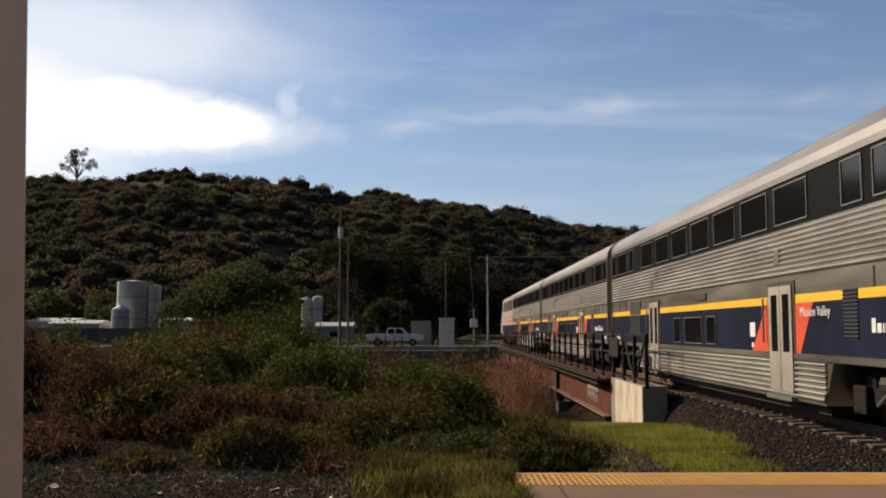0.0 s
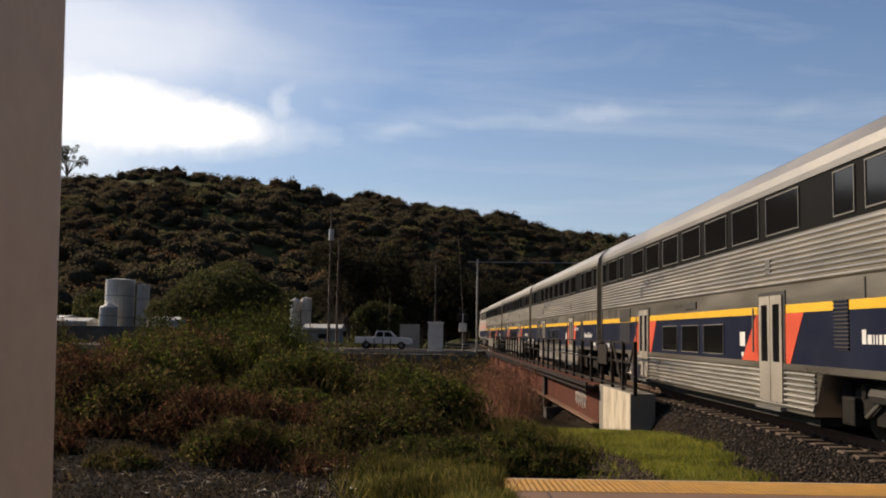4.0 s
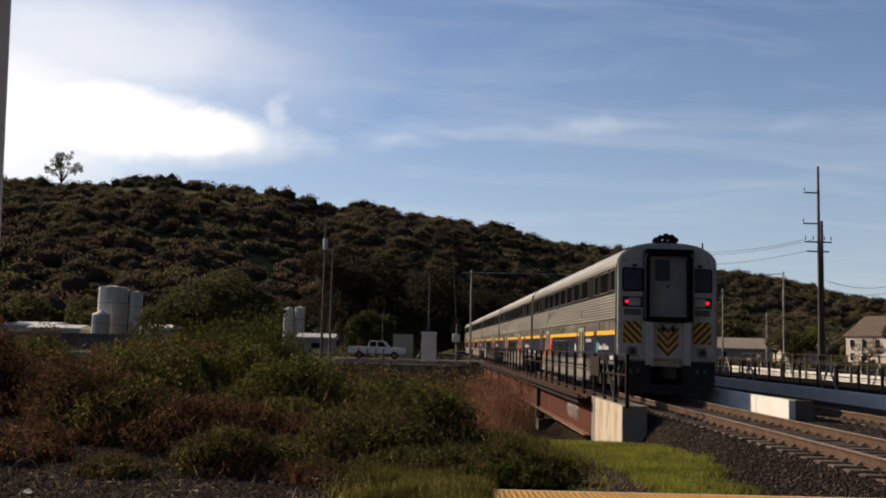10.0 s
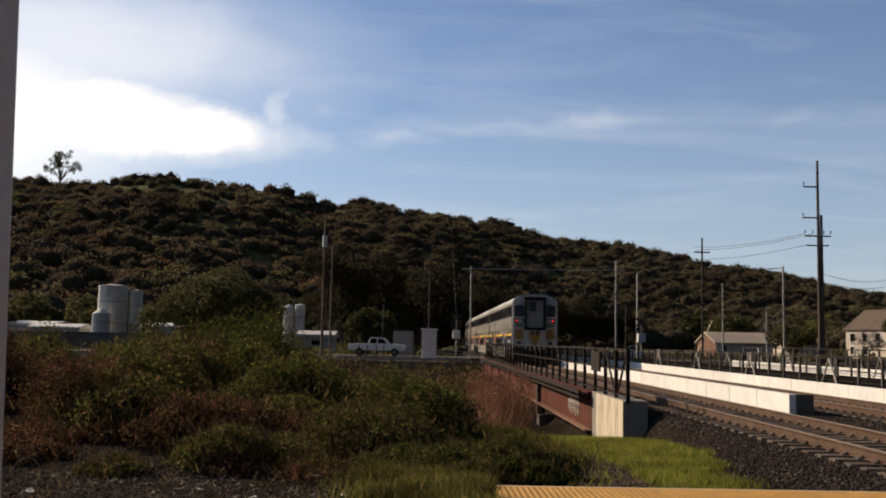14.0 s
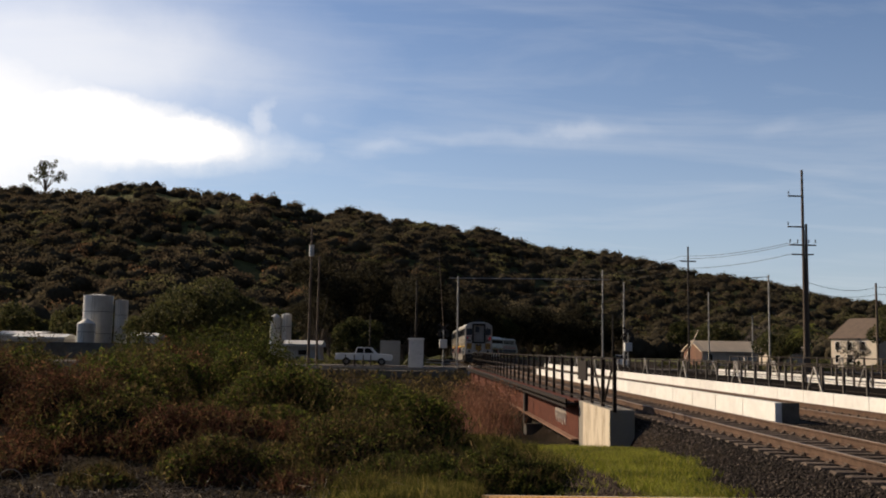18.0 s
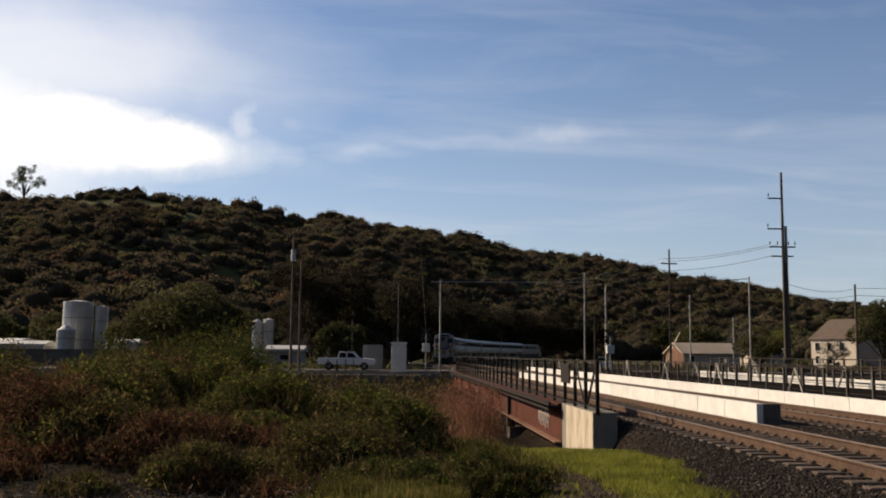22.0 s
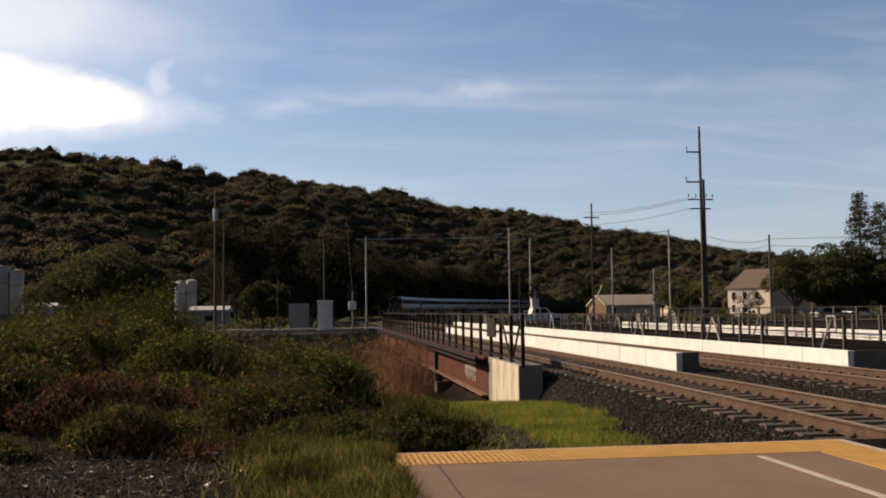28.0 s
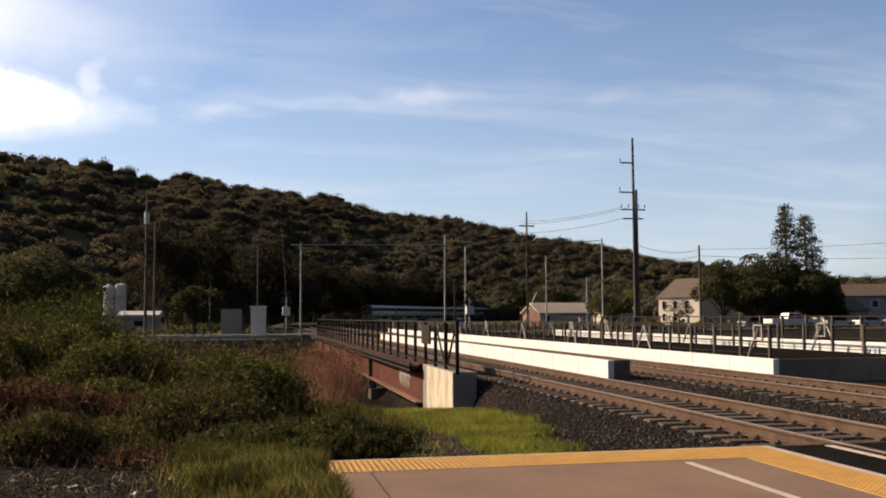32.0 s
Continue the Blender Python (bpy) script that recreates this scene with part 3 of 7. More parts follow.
RAIL_WEB = [(-0.075, -0.175), (0.075, -0.175), (0.075, -0.16), (0.012, -0.14), (0.012, -0.05), (0.036, -0.04), (0.036, -0.008),
            (-0.036, -0.008), (-0.036, -0.04), (-0.012, -0.05), (-0.012, -0.14), (-0.075, -0.16)]
RAIL_HEAD = [(-0.034, -0.0075), (0.034, -0.0075), (0.030, 0.0), (-0.030, 0.0)]
for cx, first in ((7.45, -6.0), (11.9, 8.0)):
    tr = empty("railway_track", pose(0, 0, 0), "rusty-sided steel rails on concrete ties in dark ballast", "railway track", "parallel tracks", "structure")
    for side in (-0.753, 0.753):
        bm = bmesh.new()
        along(bm, [(u + side, v) for u, v in RAIL_WEB], cx, -60, 420)
        rail = part("rail", bm, RAIL, tr)
        bm = bmesh.new()
        along(bm, [(u + side, v) for u, v in RAIL_HEAD], cx, -60, 420)
        part("rail_head", bm, RAILTOP, rail, "worn bright running surface")
    bm = bmesh.new()
    along(bm, [(-2.2, -0.5), (2.2, -0.5), (1.9, -0.203), (-1.9, -0.203)], cx, 29.2, 420)
    part("ballast_bed", bm, BALLAST, tr)
    s = first
    while s < 120:
        tie = new("tie", TIE_MESH)
        p, k = track_at(s, cx)
        tie.matrix_basis = pose(p.x, p.y, random.uniform(-0.01, 0.005), 0, 0, random.uniform(-0.6, 0.6))
        tie.parent = tr
        s += 0.53

# the platform under the camera
plat = empty("platform", pose(0, 0, 0), "tan concrete station platform with yellow tactile edge", "platform", kind="structure")
bm = bmesh.new()
box(bm, 0.73, 5.02, -14, 9.35, -0.5, 0.0)
part("paving", bm, PAVING, plat)
bm = bmesh.new()
box(bm, 5.62, 5.74, -14, 10.20, -0.5, -0.003)
box(bm, 0.73, 5.62, 10.12, 10.20, -0.5, -0.003)
part("edge_kerb", bm, LINE, plat, "pale concrete kerb")

# low white walls of the platforms beyond the tracks
def wall_run(name, x, y0, y1, top, label, width, deck=None):
    w = empty(name, pose(0, 0, 0), label, "platform wall", "low platform walls", "structure")
    deck, y = deck or PAVING, y0
    while y < y1:
        bm = bmesh.new()
        bevel_box(bm, x, x + 0.18, y + 0.014, min(y + 2.416, y1), -0.35, top, 0.02)
        part("wall_panel", bm, WALLWHITE, w)
        y += 2.43
    bm = bmesh.new()
    box(bm, x + 0.185, x + width, y0 + 0.10, y1, -0.35, top - 0.03)
    part("deck", bm, deck, w, "worn platform top")
    # the end turned from the sun gets a dark material as its shade
    bm = bmesh.new()
    box(bm, x + 0.185, x + width, y0, y0 + 0.096, -0.35, top)
    part("end_wall", bm, DARKCON, w, "concrete end, its shade put in as darker grey")
    return w


wall_run("platform_wall_1", 9.2, 24.4, 72, 0.30, "low white concrete wall of a narrow island platform", 0.62, DARKCON)
wall_run("platform_wall_2", 13.6, 23.7, 100, 0.30, "low white concrete wall edging a fenced platform", 5.2, ASPHALT)
wall_run("platform_wall_3", 19.6, 14, 62, 0.58, "low white concrete wall behind the fenced platform", 3.0, ASPHALT)


def railing(x, posts, top, base, label, name="railing", mid=(0.45,), r=0.045, group="", thin=0.02):
    rl = empty(name, pose(x, 0, 0), label, "railing", group, "structure")
    for y in posts:
        bm = bmesh.new()
        box(bm, -r, r, y - r, y + r, base, top)
        part("post", bm, RAILING, rl)
    for z in (top - 0.03, *[base + (top - base) * k for k in mid]):
        bm = bmesh.new()
        k = 0.024 if z > top - 0.1 else thin
        box(bm, -k, k, posts[0], posts[-1], z - k, z + k)
        part("rail_bar", bm, RAILING, rl)
    return rl


# the bridge over the creek
bridge = empty("railway_bridge", pose(0, 0, 0), "rusty steel girder railway bridge with graffiti over a creek", "bridge", kind="structure")
# block colour darkened for its shaded near face
bm = bmesh.new()
bevel_box(bm, 5.0, 5.62, 24.42, 29.1, -1.6, 0.06, 0.03)
block = part("abutment_block", bm, CONCRETE, bridge, "grey concrete abutment block")
# cream paint, kept far paler than the block so this side reads sunlit
bm = bmesh.new()
bevel_box(bm, 4.985, 4.998, 24.44, 28.3, -1.55, 0.05, 0.004)
part("painted_face", bm, CREAM, block, "cream face with brown drip stains, paler for the sun on it")
bm = bmesh.new()
box(bm, 5.62, 14, 26.5, 29.1, -3.2, -0.45)
part("abutment", bm, DARKCON, bridge)
bm = bmesh.new()
box(bm, 4.99, 5.03, 29.1, 84, -1.09, 0.02)
part("girder_web", bm, RUST, bridge)
for z in (-1.13, 0.0):
    bm = bmesh.new()
    box(bm, 4.78 if z < -1 else 4.86, 5.16, 29.1, 84, z, z + 0.045)
    part("girder_flange", bm, DUSTYRUST if z < -1 else RUST, bridge)
for y in (49.8, 65.2, 79.0):
    bm = bmesh.new()
    box(bm, 4.90, 4.99, y - 0.012, y + 0.012, -1.08, -0.002)
    part("stiffener", bm, RUST, bridge)
bm = bmesh.new()
box(bm, 4.60, 4.985, 29.12, 84, -0.09, -0.03)
box(bm, 4.60, 4.66, 29.12, 84, -0.17, 0.10)
part("fascia_beam", bm, RAILING, bridge, "dark walkway edge beam")
# a pale sprayed scrawl of looping strokes
scrawl = new("graffiti")
scrawl.parent = bridge
for y0, w, h in ((31.6, 0.34, 0.42), (32.15, 0.26, 0.5), (32.6, 0.3, 0.40), (33.05, 0.28, 0.46), (33.5, 0.3, 0.36)):
    bm = bmesh.new()
    prev = None
    for i in range(15):
        k = i / 14 * math.tau
        q = Vector((4.984, y0 + w * math.sin(k) * (0.6 + 0.4 * math.cos(k)), -0.62 + h * 0.5 * math.cos(k) + 0.05 * math.sin(3 * k)))
        if prev:
            rod(bm, prev, q, 0.022, 5)
        prev = q
    rod(bm, (4.984, y0 - 0.1, -0.62 - h * 0.55), (4.984, y0 + 0.12, -0.62 + h * 0.55), 0.02, 5)
    part("stroke", bm, LINE, scrawl, "pale sprayed stroke")
for y in (42.2, 57.5, 73):
    bm = bmesh.new()
    bevel_box(bm, 4.84 if y < 50 else 4.9, 5.18, y - 0.22, y + 0.22, -1.6, -0.02, 0.03)
    part("bearing_column", bm, DARK if y < 50 else RUST, bridge)
    bm = bmesh.new()
    box(bm, 4.9, 13.8, y - 0.5, y + 0.5, -3.4, -1.6)
    part("pier", bm, DARKCON, bridge)
bm = bmesh.new()
box(bm, 5.03, 14, 29.1, 84.5, -0.62, -0.46)
part("deck_slab", bm, DARK, bridge)
bm = bmesh.new()
box(bm, 5.03, 5.6, 29.1, 84.5, -0.10, -0.05)
part("walkway", bm, RAILING, bridge, "dark steel grating walkway")
bm = bmesh.new()
box(bm, 3.5, 14, 84.5, 86.5, -3.4, -0.4)
part("far_abutment", bm, DARKCON, bridge)
bm = bmesh.new()
box(bm, 4.82, 4.94, 84.3, 84.5, -0.9, 0.25)
part("end_marker", bm, WHITE, bridge, "white end board")
br = railing(5.1, [24.4, 25.9, 27.45] + [29.1 + 1.95 * i for i in range(28)], 1.37, 0.0, "dark rusty steel bridge railing", "bridge_railing", (0.60, 0.12))
bm = bmesh.new()
rod(bm, (0, 24.5, 1.3), (0, 25.8, 0.1), 0.03, 6)
rod(bm, (0, 27.4, 1.3), (0, 26.0, 0.1), 0.03, 6)
part("brace", bm, RAILING, br)
bm = bmesh.new()
bevel_box(bm, -0.10, -0.05, 27.9, 29.3, 0.68, 1.25, 0.01)
part("sign_back", bm, RAILING, br, "dark plate fixed to the railing")


# rails of the platforms beyond the tracks, with leaning braces
def brace(parent, y, d, base, top):
    bm = bmesh.new()
    rod(bm, (-0.07, y, top - 0.05), (-0.07, y + d, base), 0.038, 6)
    part("brace", bm, BRACEGREY, parent, "pale galvanised leaning brace")


def brace_frame(parent, y, base, top):
    """A small upright frame of pale tube above the leaning braces."""
    bm = bmesh.new()
    for k in (-0.22, 0.22):
        box(bm, -0.10, -0.05, y + k - 0.025, y + k + 0.025, top - 0.42, top + 0.03)
    for z in (top - 0.42, top + 0.0):
        box(bm, -0.098, -0.052, y - 0.195, y + 0.195, z, z + 0.04)
    part("brace_frame", bm, BRACEGREY, parent, "pale galvanised frame")


BRACEGREY = material("galvanised_brace", (0.30, 0.275, 0.25), 0.6, 0.3, 0.15, 3.0, 40, 0.05)
for x, n, y0, base, first, step in ((14.2, 52, 24.9, 0.27, 0, 5), (18.5, 26, 25.2, 0.27, 2, 6), (20.1, 28, 16, 0.55, 1, 8)):
    posts = [y0 + 1.66 * i for i in range(n)]
    rl = railing(x, posts, base + 0.90, base, "grey steel post and rail fence on a platform", "platform_fence", (0.5, 0.12), 0.040, "platform fences", 0.012)
    for ob in rl.children:
        if ob.name.startswith("post"):
            ob.data.materials[0] = FENCEGREY
    for j, i in enumerate(range(first, n - 2, step)):
        brace(rl, posts[i] + 0.5, 0.62, base, base + 0.90)
        if j:
            brace(rl, posts[i] + 0.5, -0.62, base, base + 0.90)
        if j % 2 == 0:
            brace_frame(rl, posts[i] + 0.5, base, base + 0.90)

# tactile strips, painted line and joints on the near platform
def strip(name, x0, x1, y0, y1):
    bm = bmesh.new()
    box(bm, x0, x1, y0, y1, -0.3, 0.004)
    s = part(name, bm, TACTILE, plat, "worn yellow tactile strip")
    nx, ny = int((x1 - x0) / 0.06), int((y1 - y0) / 0.06)
    gx, gy = np.meshgrid(x0 + 0.03 + 0.06 * np.arange(nx), y0 + 0.03 + 0.06 * np.arange(ny))
    c = np.stack([gx.ravel(), gy.ravel(), np.full(gx.size, 0.004)], 1)
    ring = np.array([[math.cos(k) * 0.018, math.sin(k) * 0.018, 0] for k in np.arange(6) * math.tau / 6])
    cap = ring * [0.6, 0.6, 0] + [0, 0, 0.006]
    v = (c[:, None, :] + np.concatenate([ring, cap])[None]).reshape(-1, 3)
    i = np.arange(len(c))[:, None, None] * 12
    q = np.array([[j, (j + 1) % 6, 6 + (j + 1) % 6, 6 + j] for j in range(6)] + [[6, 7, 8, 9], [6, 9, 10, 11]])[None]
    d = new("tactile_dome", raw_mesh("tactile_dome", v, (i + q).reshape(-1, 4), TACTILE))
    d.parent = s
    tagged(d, "rows of small domes", kind="stuff")


strip("tactile_strip", 0.73, 5.62, 9.354, 10.12)
strip("tactile_strip", 5.024, 5.616, -6, 9.35)
bm = bmesh.new()
box(bm, 4.265, 4.345, -14, 9.20, -0.2, 0.004)
part("painted_line", bm, LINE, plat, "worn white line")
for y in (-2.0, 2.2, 6.4):
    bm = bmesh.new()
    box(bm, 0.74, 5.01, y - 0.006, y + 0.006, -0.2, 0.002)
    part("joint", bm, DARK, plat)
bm = bmesh.new()
box(bm, 1.083, 1.097, -14, 9.34, -0.2, 0.002)
part("joint", bm, DARK, plat)
crossing = empty("track_crossing", pose(0, 0, 0), "black asphalt walkway across the rails with a white edge line", "crossing", kind="structure")
for x0, x1 in ((5.75, 6.62), (6.78, 8.12), (8.28, 11.07), (11.23, 12.57), (12.73, 15.0)):
    bm = bmesh.new()
    box(bm, x0, x1, -2.0, 10.2, -0.4, -0.012)
    part("asphalt_panel", bm, ASPHALT, crossing)
bm = bmesh.new()
box(bm, 6.40, 6.50, -2.0, 10.1, -0.3, -0.006)
part("edge_line", bm, LINE, crossing)

# the shelter's post close beside the camera
post = empty("shelter_post", pose(0, 0, 1.487, 0, -1.4, 0) @ pose(0, 0, -1.487), "grey painted steel post of a platform shelter", "post")
bm = bmesh.new()
bevel_box(bm, -0.40, -0.238, 0.40, 0.55, -0.2, 3.2, 0.008)
part("shaft", bm, POSTGREY, post)
bm = bmesh.new()
bevel_box(bm, -0.46, -0.17, 0.33, 0.62, -0.22, -0.17, 0.01)
part("base_plate", bm, POSTGREY, post)

# the train
L, LB = 24.35, 23.5           # coupled length, body length
HW = 1.55
UPPER = [(0.2, 0.72), (1.3, 1.52), (3.2, 0.68), *[(5.15 + 1.93 * k, 1.50) for k in range(7)], (19.62, 0.68), (20.68, 1.52), (22.58, 0.72)]


def window(parent, side, y, w, z0, z1, name="window"):
    """A dark pane in a bright metal frame on the car's side; y is its middle."""
    x = side * HW
    bm = bmesh.new()
    o = side * 0.016
    box(bm, min(x, x + o), max(x, x + o), y - w / 2, y + w / 2, z0, z1)
    pane = part(name, bm, GLASS, parent)
    bm = bmesh.new()
    o = side * 0.030
    a, b = min(x, x + o), max(x, x + o)
    f = 0.020
    box(bm, a, b, y - w / 2 - f, y + w / 2 + f, z0 - f, z0)
    box(bm, a, b, y - w / 2 - f, y + w / 2 + f, z1, z1 + f)
    box(bm, a, b, y - w / 2 - f, y - w / 2, z0, z1)
    box(bm, a, b, y + w / 2, y + w / 2 + f, z0, z1)
    part("window_frame", bm, FRAME, pane, "thin grey metal window frame")


FRAME = material("window_frame", (0.17, 0.165, 0.155), 0.5, 0.5, 0.1, 3, 50, 0.02)
# paler, less metallic than STEEL: reflected sun put into the colour
DOORLEAF = material("sunlit_door_leaf", (0.52, 0.48, 0.42), 0.38, 0.45, 0.10, 1.5, 40, 0.03, (0.30, 0.26, 0.20), 0.3)
# near-black for the shade inside door recesses and behind vent slats
SHADEPLATE = material("recess_shade", (0.012, 0.011, 0.010), 0.6)
ROOFPROFILE = [(-1.55, 4.04), (-1.55, 4.16), (-1.525, 4.31), (-1.42, 4.455), (-1.24, 4.60), (-0.97, 4.72), (-0.6, 4.79), (0, 4.82)]


def bottom(y):
    """Height of the body's lower edge at y from the car's middle."""
    d = LB / 2 - abs(y)
    return 0.97 if d < 4.45 else 0.30 if d > 4.78 else 0.97 - 0.67 * (d - 4.45) / 0.33


def sheet(bm, side, y0, y1, z0, z1, out, ribs=0, depth=0.03):
    """A side panel from z0 to z1, with ribs pressed out along its length; it follows the lower edge of the body."""
    x = side * HW
    levels = [(z0, 0.0), (z1, 0.0)]
    if ribs:
        levels = [(z0, 0.0)]
        h = (z1 - z0) / ribs
        for i in range(ribs):
            a = z0 + i * h
            levels += [(a + h * 0.04, 0.0), (a + h * 0.22, depth * 0.75), (a + h * 0.40, depth), (a + h * 0.58, depth), (a + h * 0.76, depth * 0.75), (a + h * 0.94, 0.0)]
        levels.append((z1, 0.0))
    stops = sorted({y0, y1, *[k for k in (-LB / 2 + 4.45, -LB / 2 + 4.78, LB / 2 - 4.45, LB / 2 - 4.78) if y0 < k < y1]})
    rows = []
    for y in stops:
        low = bottom(y) + 0.03 if z0 < 0.9 else z0
        rows.append([bm.verts.new((x + side * (out + d), y, max(z, low))) for z, d in levels])
    for a, b in zip(rows, rows[1:]):
        for i in range(len(levels) - 1):
            bm.faces.new((a[i], b[i], b[i + 1], a[i + 1]))


def lettering(text, size, parent, y, z, side, mat, name="lettering"):
    cu = bpy.data.curves.new(name, "FONT")
    cu.body, cu.size, cu.extrude = text, size, 0.002
    ob = new(name, cu)
    me = bpy.data.meshes.new_from_object(ob)
    bpy.data.objects.remove(ob)
    me.materials.append(mat)
    t = new(name, me)
    t.parent = parent
    t.matrix_basis = pose(side * (HW + 0.016), y, z, 90, 0, 90 * side)
    return t


def bogie(parent, y):
    b = new("bogie")
    b.parent = parent
    b.location = (0, y, 0)
    bm = bmesh.new()
    for s in (-1, 1):
        box(bm, s * 1.12 - 0.09, s * 1.12 + 0.09, -1.75, 1.75, 0.42, 0.66)
        box(bm, s * 1.12 - 0.10, s * 1.12 + 0.10, -0.55, 0.55, 0.30, 0.46)
        for k in (-1.27, 1.27):
            bevel_box(bm, s * 1.20 - 0.12, s * 1.20 + 0.12, k - 0.22, k + 0.22, 0.24, 0.66, 0.04)
            rod(bm, (s * 1.16, k - 0.32, 0.66), (s * 1.16, k - 0.32, 0.86), 0.09, 8)
            rod(bm, (s * 1.16, k + 0.32, 0.66), (s * 1.16, k + 0.32, 0.86), 0.09, 8)
    box(bm, -1.2, 1.2, -0.3, 0.3, 0.5, 0.75)
    part("bogie_frame", bm, TRUCK, b, "dusty grey cast bogie frame")
    for s in (-1, 1):
        bm = bmesh.new()
        rod(bm, (s * 1.27, 0.0, 0.80), (s * 1.27, 0.75, 0.40), 0.035, 6)
        part("damper", bm, FRAME, b, "bright metal damper")
        bm = bmesh.new()
        rod(bm, (s * 1.24, -0.5, 0.72), (s * 1.24, 0.5, 0.72), 0.13, 8)
        part("air_spring", bm, DARK, b)
    for k in (-1.27, 1.27):
        bm = bmesh.new()
        rod(bm, (-0.9, k, 0.46), (0.9, k, 0.46), 0.08, 8)
        for s in (-1, 1):
            rod(bm, (s * 0.69, k, 0.46), (s * 0.82, k, 0.46), 0.457, 20)
            rod(bm, (s * 0.66, k, 0.46), (s * 0.70, k, 0.46), 0.49, 20)
        part("wheelset", bm, DARK, b)


def door(parent, side, y, style):
    """Two leaves on a flat plate painted as recess shade, a grab rail and a step."""
    x = side * HW
    bm = bmesh.new()
    a, c = sorted((x + side * 0.002, x + side * 0.020))
    box(bm, a, c, y - 0.66, y + 0.66, 0.36, 2.31)
    d = part("door", bm, SHADEPLATE, parent, "passenger door, its recess shade painted as a dark plate")
    for k in (-1, 1):
        bm = bmesh.new()
        a, c = sorted((x + side * 0.021, x + side * 0.045))
        y0, y1 = sorted((y + k * 0.015, y + k * 0.56))
        box(bm, a, c, y0, y1, 0.42, 1.10)
        box(bm, a, c, y0, y1, 2.09, 2.24)
        box(bm, a, c, y0, y0 + 0.11, 1.10, 2.09)
        box(bm, a, c, y1 - 0.11, y1, 1.10, 2.09)
        leaf = part("door_leaf", bm, DOORLEAF, d, "stainless door leaf with a tall window")
        bm = bmesh.new()
        a, c = sorted((x + side * 0.021, x + side * 0.034))
        box(bm, a, c, y0 + 0.112, y1 - 0.112, 1.102, 2.088)
        part("door_window", bm, GLASS, d)
    bm = bmesh.new()
    a, c = sorted((x - side * 0.10, x + side * 0.10))
    box(bm, a, c, y - 0.62, y + 0.62, 0.28, 0.35)
    part("door_step", bm, FRAME, d)
    bm = bmesh.new()
    rod(bm, (x + side * 0.07, y + 0.80, 1.25), (x + side * 0.07, y + 0.80, 2.05), 0.018, 6)
    part("grab_rail", bm, FRAME, d)
    if style & 1:
        for k in (1, -1):
            bm = bmesh.new()
            a = x + side * 0.014
            if k > 0:
                q = [(y + 0.67, 1.09), (y + 1.62, 1.09), (y + 0.80, 1.925), (y + 0.67, 1.925)]
            else:
                q = [(y - 0.67, 1.09), (y - 0.86, 1.09), (y - 1.46, 1.925), (y - 0.67, 1.925)]
            vs = [bm.verts.new((a, u, v)) for u, v in q] + [bm.verts.new((a - side * 0.006, u, v)) for u, v in q]
            bm.faces.new(vs[:4]); bm.faces.new(vs[7:3:-1])
            for i in range(4):
                bm.faces.new((vs[i], vs[(i + 1) % 4], vs[4 + (i + 1) % 4], vs[4 + i]))
            part("red_panel", bm, REDPAINT, d, "bright orange-red slanted panel")


def louvre(parent, side, y, w, z0, z1, mat):
    x = side * HW
    bm = bmesh.new()
    a, c = sorted((x, x + side * 0.018))
    box(bm, a, c, y - w / 2, y + w / 2, z0, z1)
    v = part("vent", bm, SHADEPLATE, parent, "louvred vent grille")
    n = int((z1 - z0) / 0.055)
    for i in range(n):
        bm = bmesh.new()
        z = z0 + (i + 0.5) * (z1 - z0) / n
        a, c = sorted((x + side * 0.019, x + side * 0.032))
        box(bm, a, c, y - w / 2, y + w / 2, z - 0.012, z + 0.012)
        part("slat", bm, mat, v)


